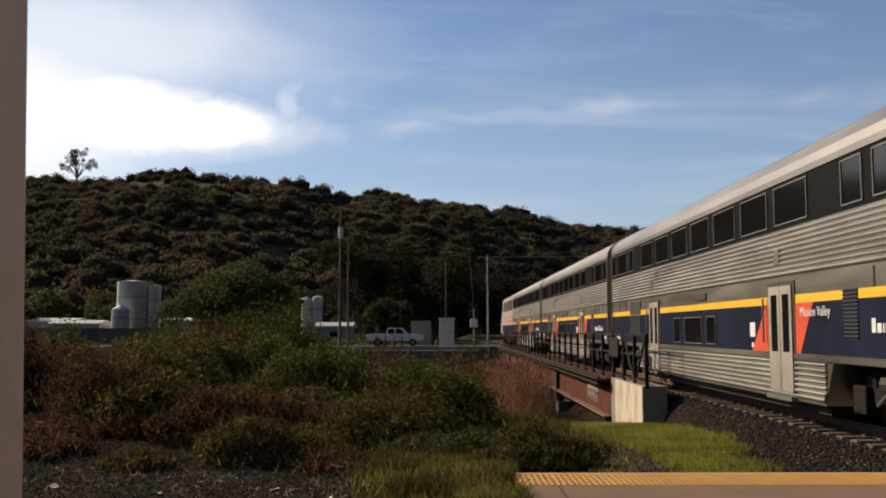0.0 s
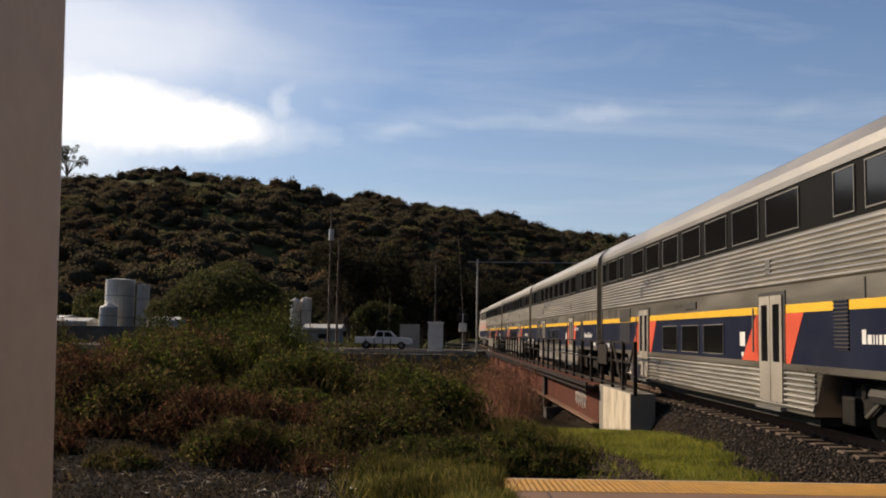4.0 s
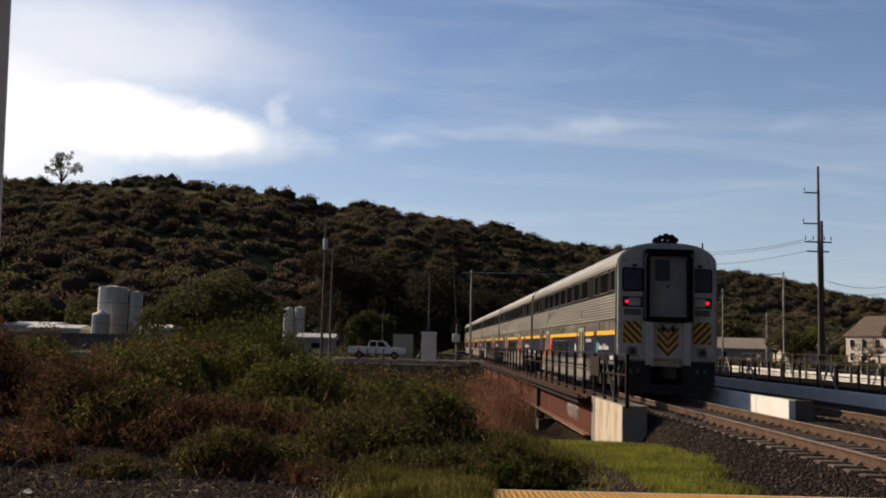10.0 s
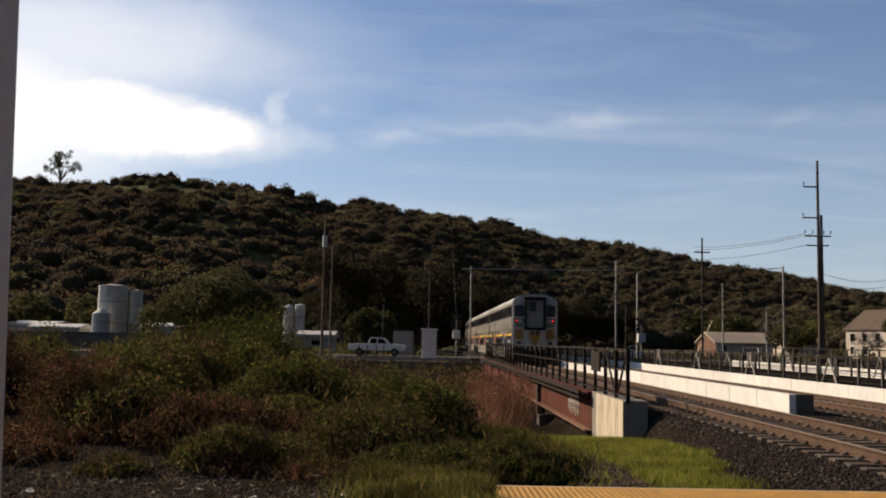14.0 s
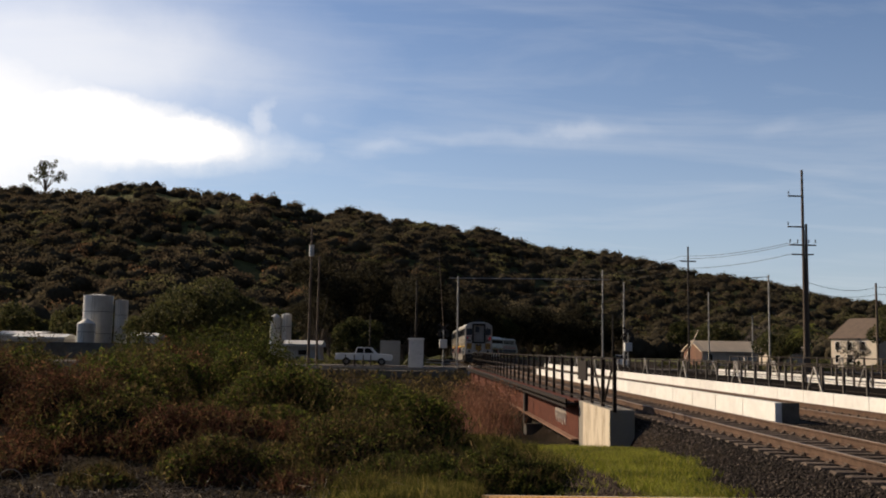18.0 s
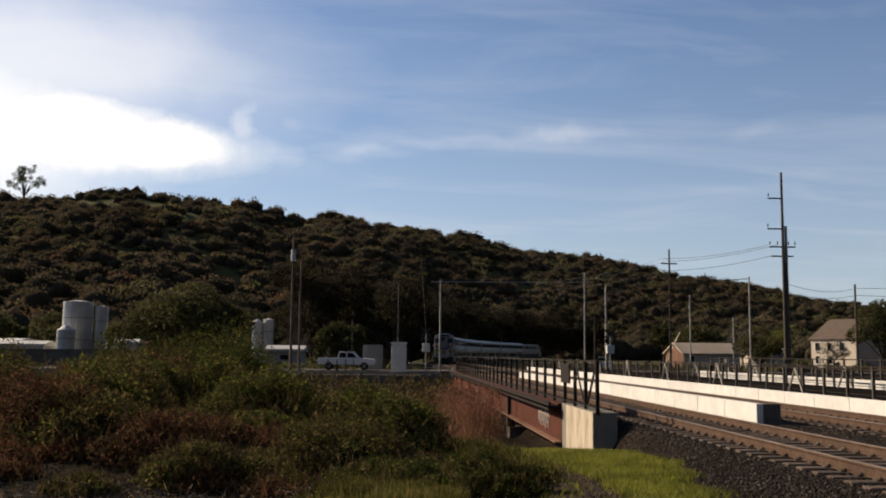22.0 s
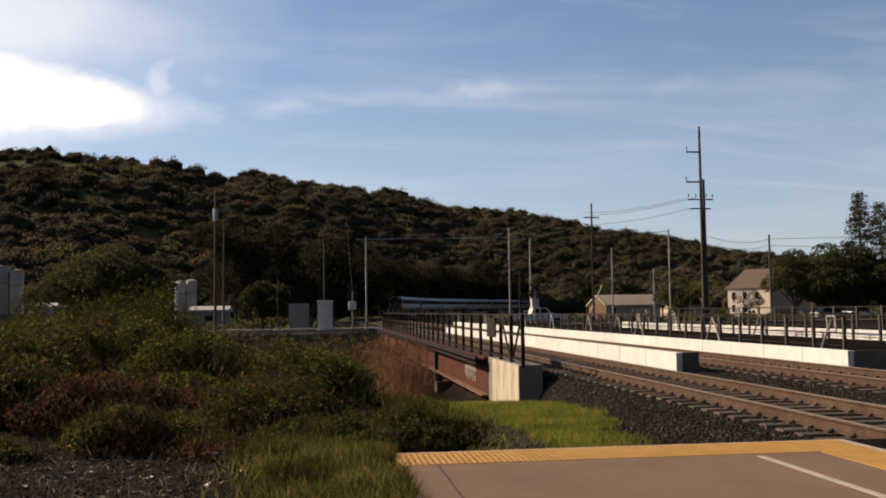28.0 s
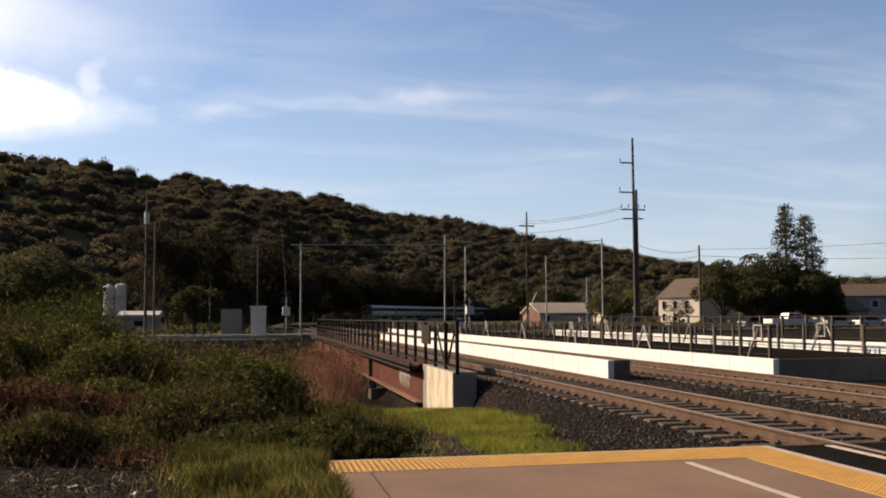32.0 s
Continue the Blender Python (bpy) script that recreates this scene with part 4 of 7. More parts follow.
def coach(name, label, lower, doors, names=None, cab=False, mark=True):
    car = empty(name, pose(0, 0, 0), label, "train car", "cars of the train")
    f = LB / 2                                     # the front end; +y is the way it goes
    bm = bmesh.new()
    stops = [-LB / 2, -LB / 2 + 4.45, -LB / 2 + 4.78, LB / 2 - 4.78, LB / 2 - 4.45, LB / 2]
    rows = []
    for y in stops:
        z = bottom(y)
        rows.append([bm.verts.new(p) for p in ((-HW, y, 4.04), (-HW, y, z), (HW, y, z), (HW, y, 4.04))])
    for a, b in zip(rows, rows[1:]):
        for i in range(4):
            j = (i + 1) % 4
            bm.faces.new((a[i], a[j], b[j], b[i]))
    bm.faces.new(rows[0]); bm.faces.new(rows[-1][::-1])
    part("body", bm, STEEL, car, "stainless steel car body")
    bm = bmesh.new()
    prof = ROOFPROFILE + [(-x, z) for x, z in ROOFPROFILE[-2::-1]]
    flute = []
    for (x0, z0), (x1, z1) in zip(prof, prof[1:]):
        n = max(1, int(math.hypot(x1 - x0, z1 - z0) / 0.10)) if z0 > 4.3 and z1 > 4.3 else 1
        for i in range(n):
            u, w = x0 + (x1 - x0) * i / n, z0 + (z1 - z0) * i / n
            flute.append((u, w))
            if n > 1:
                s = math.hypot(u, w - 3.4)
                flute.append((u + (x1 - x0) / n * 0.5 + u / s * 0.016, w + (z1 - z0) / n * 0.5 + (w - 3.4) / s * 0.016))
    flute.append(prof[-1])
    prism(bm, flute, "y", -LB / 2, LB / 2)
    part("roof", bm, ROOF, car, "fluted pale metal roof")
    for s in (-1, 1):
        bm = bmesh.new()
        sheet(bm, s, -LB / 2 + 4.7, LB / 2 - 4.7, 0.34, 0.97, 0.004, 7, 0.026)
        sheet(bm, s, -LB / 2 + 0.09, LB / 2 - 0.09, 2.40, 3.20, 0.004, 9, 0.030)
        part("fluted_panel", bm, STEEL, car, "corrugated stainless side panels")
        bm = bmesh.new()
        a, c = sorted((s * HW, s * (HW + 0.03)))
        box(bm, a, c, -LB / 2 + 0.02, LB / 2 - 0.02, 0.985, 1.085)
        part("side_sill", bm, STEEL, car, "bright stainless sill strip")
        for e in (-1, 1):
            bm = bmesh.new()
            a, c = sorted((s * (HW + 0.001), s * (HW + 0.040)))
            y0, y1 = sorted((e * (LB / 2 - 0.085), e * LB / 2))
            box(bm, a, c, y0, y1, 0.985, 4.03)
            part("corner_strip", bm, STEEL, car, "bright stainless corner strip")
        for z0, z1, m, nm, lb in ((1.09, 1.925, NAVY, "blue_band", "dark navy band"), (1.927, 2.067, YELLOW, "yellow_band", "yellow stripe"),
                                  (3.23, 4.04, BLACK, "window_band", "black upper window band")):
            bm = bmesh.new()
            a, c = sorted((s * (HW + 0.001), s * (HW + 0.008)))
            box(bm, a, c, -LB / 2 + 0.09, LB / 2 - 0.09, z0, z1)
            part(nm, bm, m, car, lb)
        bm = bmesh.new()
        a, c = sorted((s * (HW - 0.02), s * (HW + 0.03)))
        box(bm, a, c, -LB / 2 + 0.02, LB / 2 - 0.02, 4.04, 4.085)
        part("gutter", bm, ROOF, car)
        for d, w in UPPER:
            window(car, s, f - d - w / 2, w, 3.32, 3.96)
        for d, w in lower:
            window(car, s, f - d - w / 2, w, 1.18, 1.76)
        for d, st in doors:
            door(car, s, f - d, st)
        louvre(car, s, f - 4.05, 1.60, 1.945, 2.34, STEEL)
        louvre(car, s, f - 4.05, 1.60, 1.26, 1.90, NAVY)
        louvre(car, s, f - LB + 3.72, 0.5, 1.34, 2.08, NAVY)
        a, c = sorted((s * HW, s * (HW + 0.011)))
        for d in (1.3, 2.55, LB - 2.95, LB - 2.1, LB - 1.25):
            bm = bmesh.new()
            box(bm, a, c, f - d - 0.02, f - d + 0.02, 2.08, 2.37)
            part("panel_joint", bm, DARK, car)
        bm = bmesh.new()
        a, c = sorted((s * HW, s * (HW + 0.03)))
        bevel_box(bm, a, c, f - 12.1, f - 11.2, 2.14, 2.30, 0.012)
        part("destination_sign", bm, DARK, car, "small black sign box")
        bm = bmesh.new()
        a, c = sorted((s * HW, s * (HW + 0.012)))
        box(bm, a, c, f - 15.45, f - 15.15, 1.35, 1.62)
        box(bm, a, c, f - 15.36, f - 15.24, 1.15, 1.24)
        part("notice", bm, WHITE, car, "small white notices")
        a, c = sorted((s * HW, s * (HW + 0.034)))
        for d in (LB - 6.6, 6.6):
            bm = bmesh.new()
            box(bm, a, c, f - d, f - d + 0.24, 2.62, 2.88)
            part("side_lamp", bm, FRAME, car)
        if mark:
            a, c = sorted((s * (HW + 0.008), s * (HW + 0.016)))
            y = f - LB + 3.05
            for k in range(16):
                w = (0.17, 0.17, 0.08, 0.09, 0.13, 0.12, 0.10, 0.16, 0.12, 0.05, 0.05, 0.09, 0.12, 0.09, 0.14, 0.12)[k]
                if k != 6:
                    bm = bmesh.new()
                    box(bm, a, c, y - w + 0.045, y, 1.44, 1.44 + (0.20 if k in (0, 7, 9, 11) else 0.13))
                    part("operator_mark", bm, WHITE, car, "white wordmark bar")
                y -= w
            for y in (f - LB + 1.0, f - 0.9):
                bm = bmesh.new()
                for k in range(4):
                    box(bm, a, c, y - 0.11 - k * 0.14, y - k * 0.14, 1.13, 1.26)
                part("number_mark", bm, WHITE, car, "small white number bars")
        if cab:
            bm = bmesh.new()
            a, c = sorted((s * (HW + 0.008), s * (HW + 0.018)))
            box(bm, a, c, f - LB + 3.2, f - LB + 3.6, 1.42, 1.60)
            box(bm, a, c, f - LB + 3.28, f - LB + 3.52, 1.30, 1.42)
            box(bm, a, c, f - LB + 3.16, f - LB + 3.42, 1.60, 1.70)
            part("teal_emblem", bm, TEAL, car, "teal emblem")
        if names and s < 0:
            lettering(names, 0.22, car, f - LB + 5.72, 1.70, s, WHITE, "car_name")
    bm = bmesh.new()
    box(bm, -1.3, 1.3, -LB / 2 + 5.2, LB / 2 - 5.2, 0.12, 0.24)
    box(bm, -1.1, 1.1, -LB / 2 + 0.3, LB / 2 - 0.3, 0.62, 0.79)
    part("underframe", bm, DARK, car)
    bogie(car, LB / 2 - 2.85)
    bogie(car, -LB / 2 + 2.85)
    for e in ((1,) if cab else (1, -1)):
        bm = bmesh.new()
        y0, y1 = sorted((e * LB / 2, e * (LB / 2 + 0.43)))
        prism(bm, [(-1.40, 0.75), (1.40, 0.75), (1.40, 4.2), (1.15, 4.45), (0.6, 4.62), (-0.6, 4.62), (-1.15, 4.45), (-1.40, 4.2)], "y", y0, y1)
        part("diaphragm", bm, DARK, car, "black rubber gangway diaphragm")
        bm = bmesh.new()
        y0, y1 = sorted((e * (LB / 2 - 0.10), e * (LB / 2 + 0.02)))
        ring = [(x * 1.012, z + 0.02) for x, z in prof]
        for (x0, z0), (x1, z1) in zip(ring, ring[1:]):
            vs = [bm.verts.new(p) for p in ((x0, y0, z0), (x0, y1, z0), (x1, y1, z1), (x1, y0, z1))]
            bm.faces.new(vs)
        part("end_trim", bm, STEEL, car, "polished end band")
    return car


def clip_band(poly, slope, low, high):
    """The part of a polygon between the lines v + slope * u = low and = high."""
    for sign, lim in ((1, low), (-1, high)):
        out = []
        for p, q in zip(poly, poly[1:] + poly[:1]):
            dp, dq = sign * (p[1] + slope * p[0] - lim), sign * (q[1] + slope * q[0] - lim)
            if dp >= 0:
                out.append(p)
            if dp * dq < 0:
                k = dp / (dp - dq)
                out.append((p[0] + (q[0] - p[0]) * k, p[1] + (q[1] - p[1]) * k))
        poly = out
    return poly


def cab_end(car):
    """The driving end, at the rear of the train: windows, gangway door, lamps, warning chevrons, horns."""
    y = -LB / 2
    def at(name, parts, mat, label="", bev=0.0, parent=car):
        bm = bmesh.new()
        for x0, x1, d0, d1, z0, z1 in parts:
            (bevel_box(bm, x0, x1, y - d1, y - d0, z0, z1, bev) if bev else box(bm, x0, x1, y - d1, y - d0, z0, z1))
        return part(name, bm, mat, parent, label)
    bm = bmesh.new()
    prof = [(-HW, 1.13)] + ROOFPROFILE + [(-x, z) for x, z in ROOFPROFILE[-2::-1]] + [(HW, 1.13)]
    b = bmesh.new()
    prism(b, prof, "y", y - 0.10, y + 0.02)
    bmesh.ops.recalc_face_normals(b, faces=b.faces)
    front = [e for e in b.edges if all(abs(v.co.y - (y - 0.10)) < 1e-4 for v in e.verts)]
    bmesh.ops.bevel(b, geom=front, offset=0.07, segments=3, affect="EDGES", profile=0.5)
    merge(bm, b)
    part("end_wall", bm, ENDGREY, car, "grey painted cab end")
    bm = bmesh.new()
    ring = [(x * 1.008, z + 0.014) for x, z in ROOFPROFILE + [(-x, z) for x, z in ROOFPROFILE[-2::-1]]]
    for (x0, z0), (x1, z1) in zip(ring, ring[1:]):
        bm.faces.new([bm.verts.new(p) for p in ((x0, y - 0.05, z0), (x0, y + 0.06, z0), (x1, y + 0.06, z1), (x1, y - 0.05, z1))])
    part("end_trim", bm, STEEL, car, "polished end band")
    for s in (-1, 1):
        c = s * 1.08
        bm = bmesh.new()
        b = bmesh.new()
        box(b, c - 0.33, c + 0.33, y - 0.125, y - 0.09, 3.28, 4.02)
        bmesh.ops.bevel(b, geom=[e for e in b.edges if abs(e.verts[0].co.y - e.verts[1].co.y) > 0.02], offset=0.09, segments=3, affect="EDGES", profile=0.5)
        w = part("cab_window", merge(bm, b), BLACK, car, "cab window in a black rounded surround")
        bm = bmesh.new()
        b = bmesh.new()
        box(b, c - 0.285, c + 0.285, y - 0.131, y - 0.10, 3.325, 3.975)
        bmesh.ops.bevel(b, geom=[e for e in b.edges if abs(e.verts[0].co.y - e.verts[1].co.y) > 0.02], offset=0.07, segments=3, affect="EDGES", profile=0.5)
        part("pane", merge(bm, b), CABGLASS, w, "blue-grey cab glass, the sky's reflection in its colour")
        case = at("lamp_housing", [(c - 0.31, c + 0.31, 0.09, 0.115, 2.79, 3.12)], DARK, "black lamp housing", 0.02)
        at("lamp_lens", [(c - s * 0.06 - 0.19, c - s * 0.06 + 0.19, 0.11, 0.128, 2.83, 3.08)], ENDGREY, "pale ribbed lens", 0.015, case)
        bm = bmesh.new()
        rod(bm, (s * 1.26, y - 0.112, 2.96), (s * 1.26, y - 0.15, 2.96), 0.055, 14)
        part("marker_lamp", bm, REDLAMP, case, "lit red marker lamp")
        grille = at("grille", [(c - 0.26, c + 0.26, 0.09, 0.112, 2.55, 2.73)], DARK, "black grille", 0.01)
        for k in range(5):
            at("bar", [(c - 0.23 + k * 0.095, c - 0.15 + k * 0.095, 0.11, 0.122, 2.57, 2.71)], FRAME, "", 0.0, grille)
        plate = at("chevron_panel", [(c - 0.29, c + 0.29, 0.098, 0.112, 1.68, 2.36)], CHEVRON, "yellow and brown hazard stripes")
        bm = bmesh.new()
        for i in range(6):
            q0 = 1.40 + i * 0.235
            q = clip_band([(-0.29, 1.68), (0.29, 1.68), (0.29, 2.36), (-0.29, 2.36)], 1.0 if s < 0 else -1.0, q0, q0 + 0.115)
            if len(q) > 2:
                bm.faces.new([bm.verts.new((c + u, y - 0.1145, v)) for u, v in q])
        part("stripe", bm, HAZARDBROWN, plate, "dark red-brown stripes")
        jb = at("jumper_box", [(c - 0.15, c + 0.15, 0.09, 0.15, 1.27, 1.57)], FRAME, "cable socket box", 0.02)
        bm = bmesh.new()
        rod(bm, (c, y - 0.14, 1.42), (c, y - 0.19, 1.42), 0.09, 12)
        part("socket", bm, DARK, jb)
        at("step_post", [(s * 0.57 - 0.11, s * 0.57 + 0.11, 0.08, 0.36, 1.02, 2.33)], ENDGREY, "pale side post", 0.02)
        at("gangway_jamb", [(s * 0.68 - 0.08, s * 0.68 + 0.08, 0.09, 0.40, 2.36, 4.46)], BLACK, "black gangway side", 0.04)
        bm = bmesh.new()
        rod(bm, (s * 0.75, y - 0.41, 2.42), (s * 0.75, y - 0.41, 4.30), 0.022, 6)
        rod(bm, (s * 0.75, y - 0.41, 4.30), (s * 0.66, y - 0.41, 4.46), 0.022, 6)
        part("grab_rail", bm, FRAME, car, "thin bright grab rail")
        at("buffer_beam", [(s * 1.0 - 0.50, s * 1.0 + 0.50, -0.2, 0.10, 0.34, 1.12)], DARK, "black lower end beam", 0.05)
        bm = bmesh.new()
        for k in (0.0, 0.24):
            rod(bm, (s * (1.16 - k), y - 0.10, 0.86), (s * (1.16 - k), y - 0.24, 0.80), 0.05, 8)
        part("air_hose", bm, FRAME, car, "hose couplings")
        bm = bmesh.new()
        box(bm, s * 1.02 - 0.07, s * 1.02 + 0.07, y - 0.17, y - 0.09, 4.06, 4.13)
        rod(bm, (s * 1.02, y - 0.15, 4.08), (s * 1.18, y - 0.15, 3.72), 0.012, 5)
        part("wiper", bm, DARK, car)
        bm = bmesh.new()
        rod(bm, (s * 1.30, y - 0.09, 4.22), (s * 1.30, y - 0.12, 4.22), 0.03, 8)
        part("socket_cap", bm, DARK, car)
        bm = bmesh.new()
        for z in (0.55, 0.80):
            box(bm, s * 1.52 - 0.06, s * 1.52 + 0.06, y + 0.05, y + 0.42, z - 0.02, z + 0.02)
        part("corner_step", bm, FRAME, car)
    at("gangway_hood", [(-0.76, 0.76, 0.09, 0.40, 4.40, 4.60)], BLACK, "black gangway hood", 0.05)
    at("gangway_sill", [(-0.66, 0.66, 0.09, 0.40, 2.35, 2.50)], BLACK, "black gangway sill", 0.03)
    d = at("gangway_door", [(-0.58, 0.58, 0.085, 0.115, 2.44, 4.46)], DOORGREY, "grey gangway door", 0.01)
    at("door_window", [(-0.38, 0.08, 0.114, 0.130, 3.62, 4.28)], CABGLASS, "", 0.01, d)
    at("door_handle", [(0.0, 0.05, 0.114, 0.15, 3.40, 3.50)], DARK, "", 0.0, d)
    apron = at("apron", [(-0.48, 0.48, 0.09, 0.20, 1.22, 2.33)], ENDGREY, "centre panel with hazard chevrons", 0.02)
    for mat, off, z0 in ((HAZARDBROWN, 0.204, 1.27), (CHEVRON, 0.2035, 1.39), (HAZARDBROWN, 0.204, 1.51), (CHEVRON, 0.2035, 1.63), (HAZARDBROWN, 0.204, 1.75), (CHEVRON, 0.2035, 1.87), (HAZARDBROWN, 0.204, 1.99)):
        bm = bmesh.new()
        for s in (-1, 1):
            q = clip_band([(0, 1.2), (s * 0.335, 1.2), (s * 0.335, 2.28), (0, 2.28)], -1.05 * s, z0, z0 + 0.12)
            if len(q) > 2:
                bm.faces.new([bm.verts.new((u, y - off, v)) for u, v in q])
        part("chevron", bm, mat, apron)
    for s in (-1, 1):
        bm = bmesh.new()
        rod(bm, (s * 0.145, y - 0.195, 2.13), (s * 0.145, y - 0.25, 2.13), 0.095, 12)
        part("headlamp", bm, FRAME, apron, "unlit headlamp")
        bm = bmesh.new()
        rod(bm, (s * 0.145, y - 0.25, 2.13), (s * 0.145, y - 0.256, 2.13), 0.075, 12)
        part("lens", bm, GLASS, apron)
    at("coupler", [(-0.14, 0.14, -0.3, 0.75, 0.62, 0.92)], DARK, "coupler", 0.03)
    at("pilot", [(-1.2, 1.2, -0.1, 0.12, 0.14, 0.42)], DARK, "dark pilot plate", 0.02)
    bm = bmesh.new()
    for x, z, r in ((-0.34, 4.90, 0.10), (-0.20, 4.99, 0.09), (-0.02, 5.02, 0.12), (0.16, 5.0, 0.11), (0.28, 4.92, 0.10)):
        rod(bm, (x, y + 0.35, z), (x, y - 0.02, z), 0.05, 8, r)
        rod(bm, (x, y + 0.2, 4.74), (x, y + 0.2, z), 0.035, 6)
    box(bm, -0.38, 0.34, y + 0.1, y + 0.3, 4.74, 4.92)
    part("horn", bm, DARK, car, "roof horn cluster")


# bluer and lighter than GLASS, as a painted reflection of the sky
CABGLASS = glass("sky_toned_cab_glass", (0.05, 0.06, 0.075), 0.12)
HAZARDBROWN = material("hazard_brown", (0.085, 0.022, 0.014), 0.5, 0, 0.12, 4, 50, 0.02)


DOORGREY = material("gangway_door_paint", (0.26, 0.255, 0.25), 0.5, 0.1, 0.12, 1.5, 40, 0.03, (0.05, 0.045, 0.04), 0.4)
CHEVRON = material("hazard_yellow", (0.62, 0.36, 0.05), 0.5, 0, 0.12, 4, 50, 0.02, (0.2, 0.13, 0.05), 0.4)
W_A = [(8.95, 1.45), (10.86, 1.42), (12.70, 1.42)]
W_B = [(9.05, 0.66), (10.15, 1.55), (12.1, 0.7)]
W_C = [(8.95, 1.5), (10.75, 1.5), (12.65, 0.72)]
DOORS = 6.75, LB - 6.6
SILVER = "bilevel stainless train car with navy band and yellow stripe"
cars = [coach("cab_car", "stainless bilevel cab car with hazard chevrons and red marker lamps", W_C, [(DOORS[0], 1), (DOORS[1], 0)], "Mount Shasta", True),
        coach("train_car", SILVER, W_A, [(DOORS[0], 1), (DOORS[1], 1)], None),
        coach("train_car", SILVER, W_B, [(DOORS[0], 0), (DOORS[1], 1)], "Mission Valley"),
        coach("train_car", SILVER, W_A, [(DOORS[0], 1), (DOORS[1], 1)], None),
        coach("train_car", SILVER, W_A, [(DOORS[0], 1), (DOORS[1], 1)], None)]
cab_end(cars[0])


def locomotive():
    lo = empty("locomotive", pose(0, 0, 0), "white and navy diesel locomotive with a streamlined sloping nose", "locomotive")
    hl = 8.9
    bm = bmesh.new()
    side = [(-hl, 1.05), (hl - 0.3, 1.05), (hl, 1.6), (hl - 0.5, 2.5), (hl - 1.9, 3.2), (hl - 2.7, 4.35), (hl - 4, 4.5), (-hl, 4.5)]
    b = bmesh.new()
    prism(b, side, "x", -1.5, 1.5)
    bmesh.ops.recalc_face_normals(b, faces=b.faces)
    bmesh.ops.bevel(b, geom=b.edges[:], offset=0.16, segments=2, affect="EDGES", profile=0.5)
    merge(bm, b)
    part("body", bm, LOCOWHITE, lo, "pale grey-white body")
    for s in (-1, 1):
        bm = bmesh.new()
        a, c = sorted((s * 1.502, s * 1.512))
        box(bm, a, c, -hl + 0.3, hl - 2.6, 1.2, 1.9)
        part("blue_band", bm, NAVY, lo)
        bm = bmesh.new()
        box(bm, a, c, -hl + 0.3, hl - 2.6, 2.2, 2.32)
        box(bm, a, c, -hl + 0.3, hl - 2.6, 2.6, 2.68)
        part("stripe", bm, REDPAINT, lo, "thin red stripes")
        bm = bmesh.new()
        box(bm, a, c, hl - 3.9, hl - 3.0, 3.3, 4.0)
        part("cab_window", bm, GLASS, lo)
        bm = bmesh.new()
        for i in range(6):
            box(bm, a, c, -hl + 1 + i * 2.0, -hl + 2.5 + i * 2.0, 3.2, 4.1)
        part("grille", bm, BLACK, lo, "dark side grilles")
    bm = bmesh.new()
    box(bm, -1.1, 1.1, hl - 2.72, hl - 2.2, 3.35, 4.05)
    part("windscreen", bm, GLASS, lo)
    bm = bmesh.new()
    box(bm, -1.2, 1.2, -hl + 0.4, hl - 3, 4.5, 4.62)
    rod(bm, (0, 1, 4.6), (0, 1, 4.85), 0.4, 12)
    part("roof_gear", bm, DARK, lo)
    bm = bmesh.new()
    box(bm, -1.3, 1.3, -3, 3, 0.3, 1.06)
    box(bm, -1.4, 1.4, -hl, hl - 0.4, 0.85, 1.06)
    box(bm, -1.3, 1.3, hl - 0.5, hl - 0.2, 0.15, 1.1)
    part("underframe", bm, DARK, lo)
    bogie(lo, 5.6)
    bogie(lo, -5.6)
    return lo


LOCOWHITE = material("locomotive_paint", (0.40, 0.38, 0.35), 0.45, 0, 0.10, 1.0, 40, 0.03, (0.2, 0.17, 0.14), 0.5)
loco = locomotive()


REAR = (-38.9, -33.2, -27.2, -21.05, -14.6, -7.85, -0.85, 6.65, 14.0, 21.6, 29.45, 37.9, 46.8, 56.3, 66.2, 76.7, 87.8, 99.2, 110.6, 121.6, 132.2, 142.5)     # second by second


def train_end(t):
    """How far along the track the rear of the train is; an even 10.9 m a second at the end."""
    return float(np.interp(t, range(len(REAR)), REAR)) + 10.9 * max(0, t - len(REAR) + 1)


def on_track(s, half):
    p, k = track_at(s - half, 7.45)
    q, k = track_at(s + half, 7.45)
    m, d = (p + q) / 2, q - p
    return pose(m.x, m.y, 0, 0, 0, math.degrees(math.atan2(-d.x, d.y)))

# vegetation
RNG = np.random.default_rng(7)


def dome(n, rx, ry, h, lump, rng, inner=0.72):
    """Points in the outer shell of a lumpy dome."""
    u = rng.normal(size=(n, 3))
    u[:, 2] = np.abs(u[:, 2])
    u /= np.linalg.norm(u, axis=1)[:, None]
    k = rng.uniform(0, 6, 6)
    swell = 1 + lump * (np.sin(u[:, 0] * 4 + k[0]) * np.sin(u[:, 1] * 5 + k[1]) + 0.6 * np.sin(u[:, 2] * 7 + k[2] + u[:, 0] * 6) + 0.5 * np.sin(u[:, 0] * 11 + k[3]) * np.sin(u[:, 1] * 12 + k[4]))
    return u * (swell * rng.uniform(inner, 1.05, n))[:, None] * [rx, ry, h]


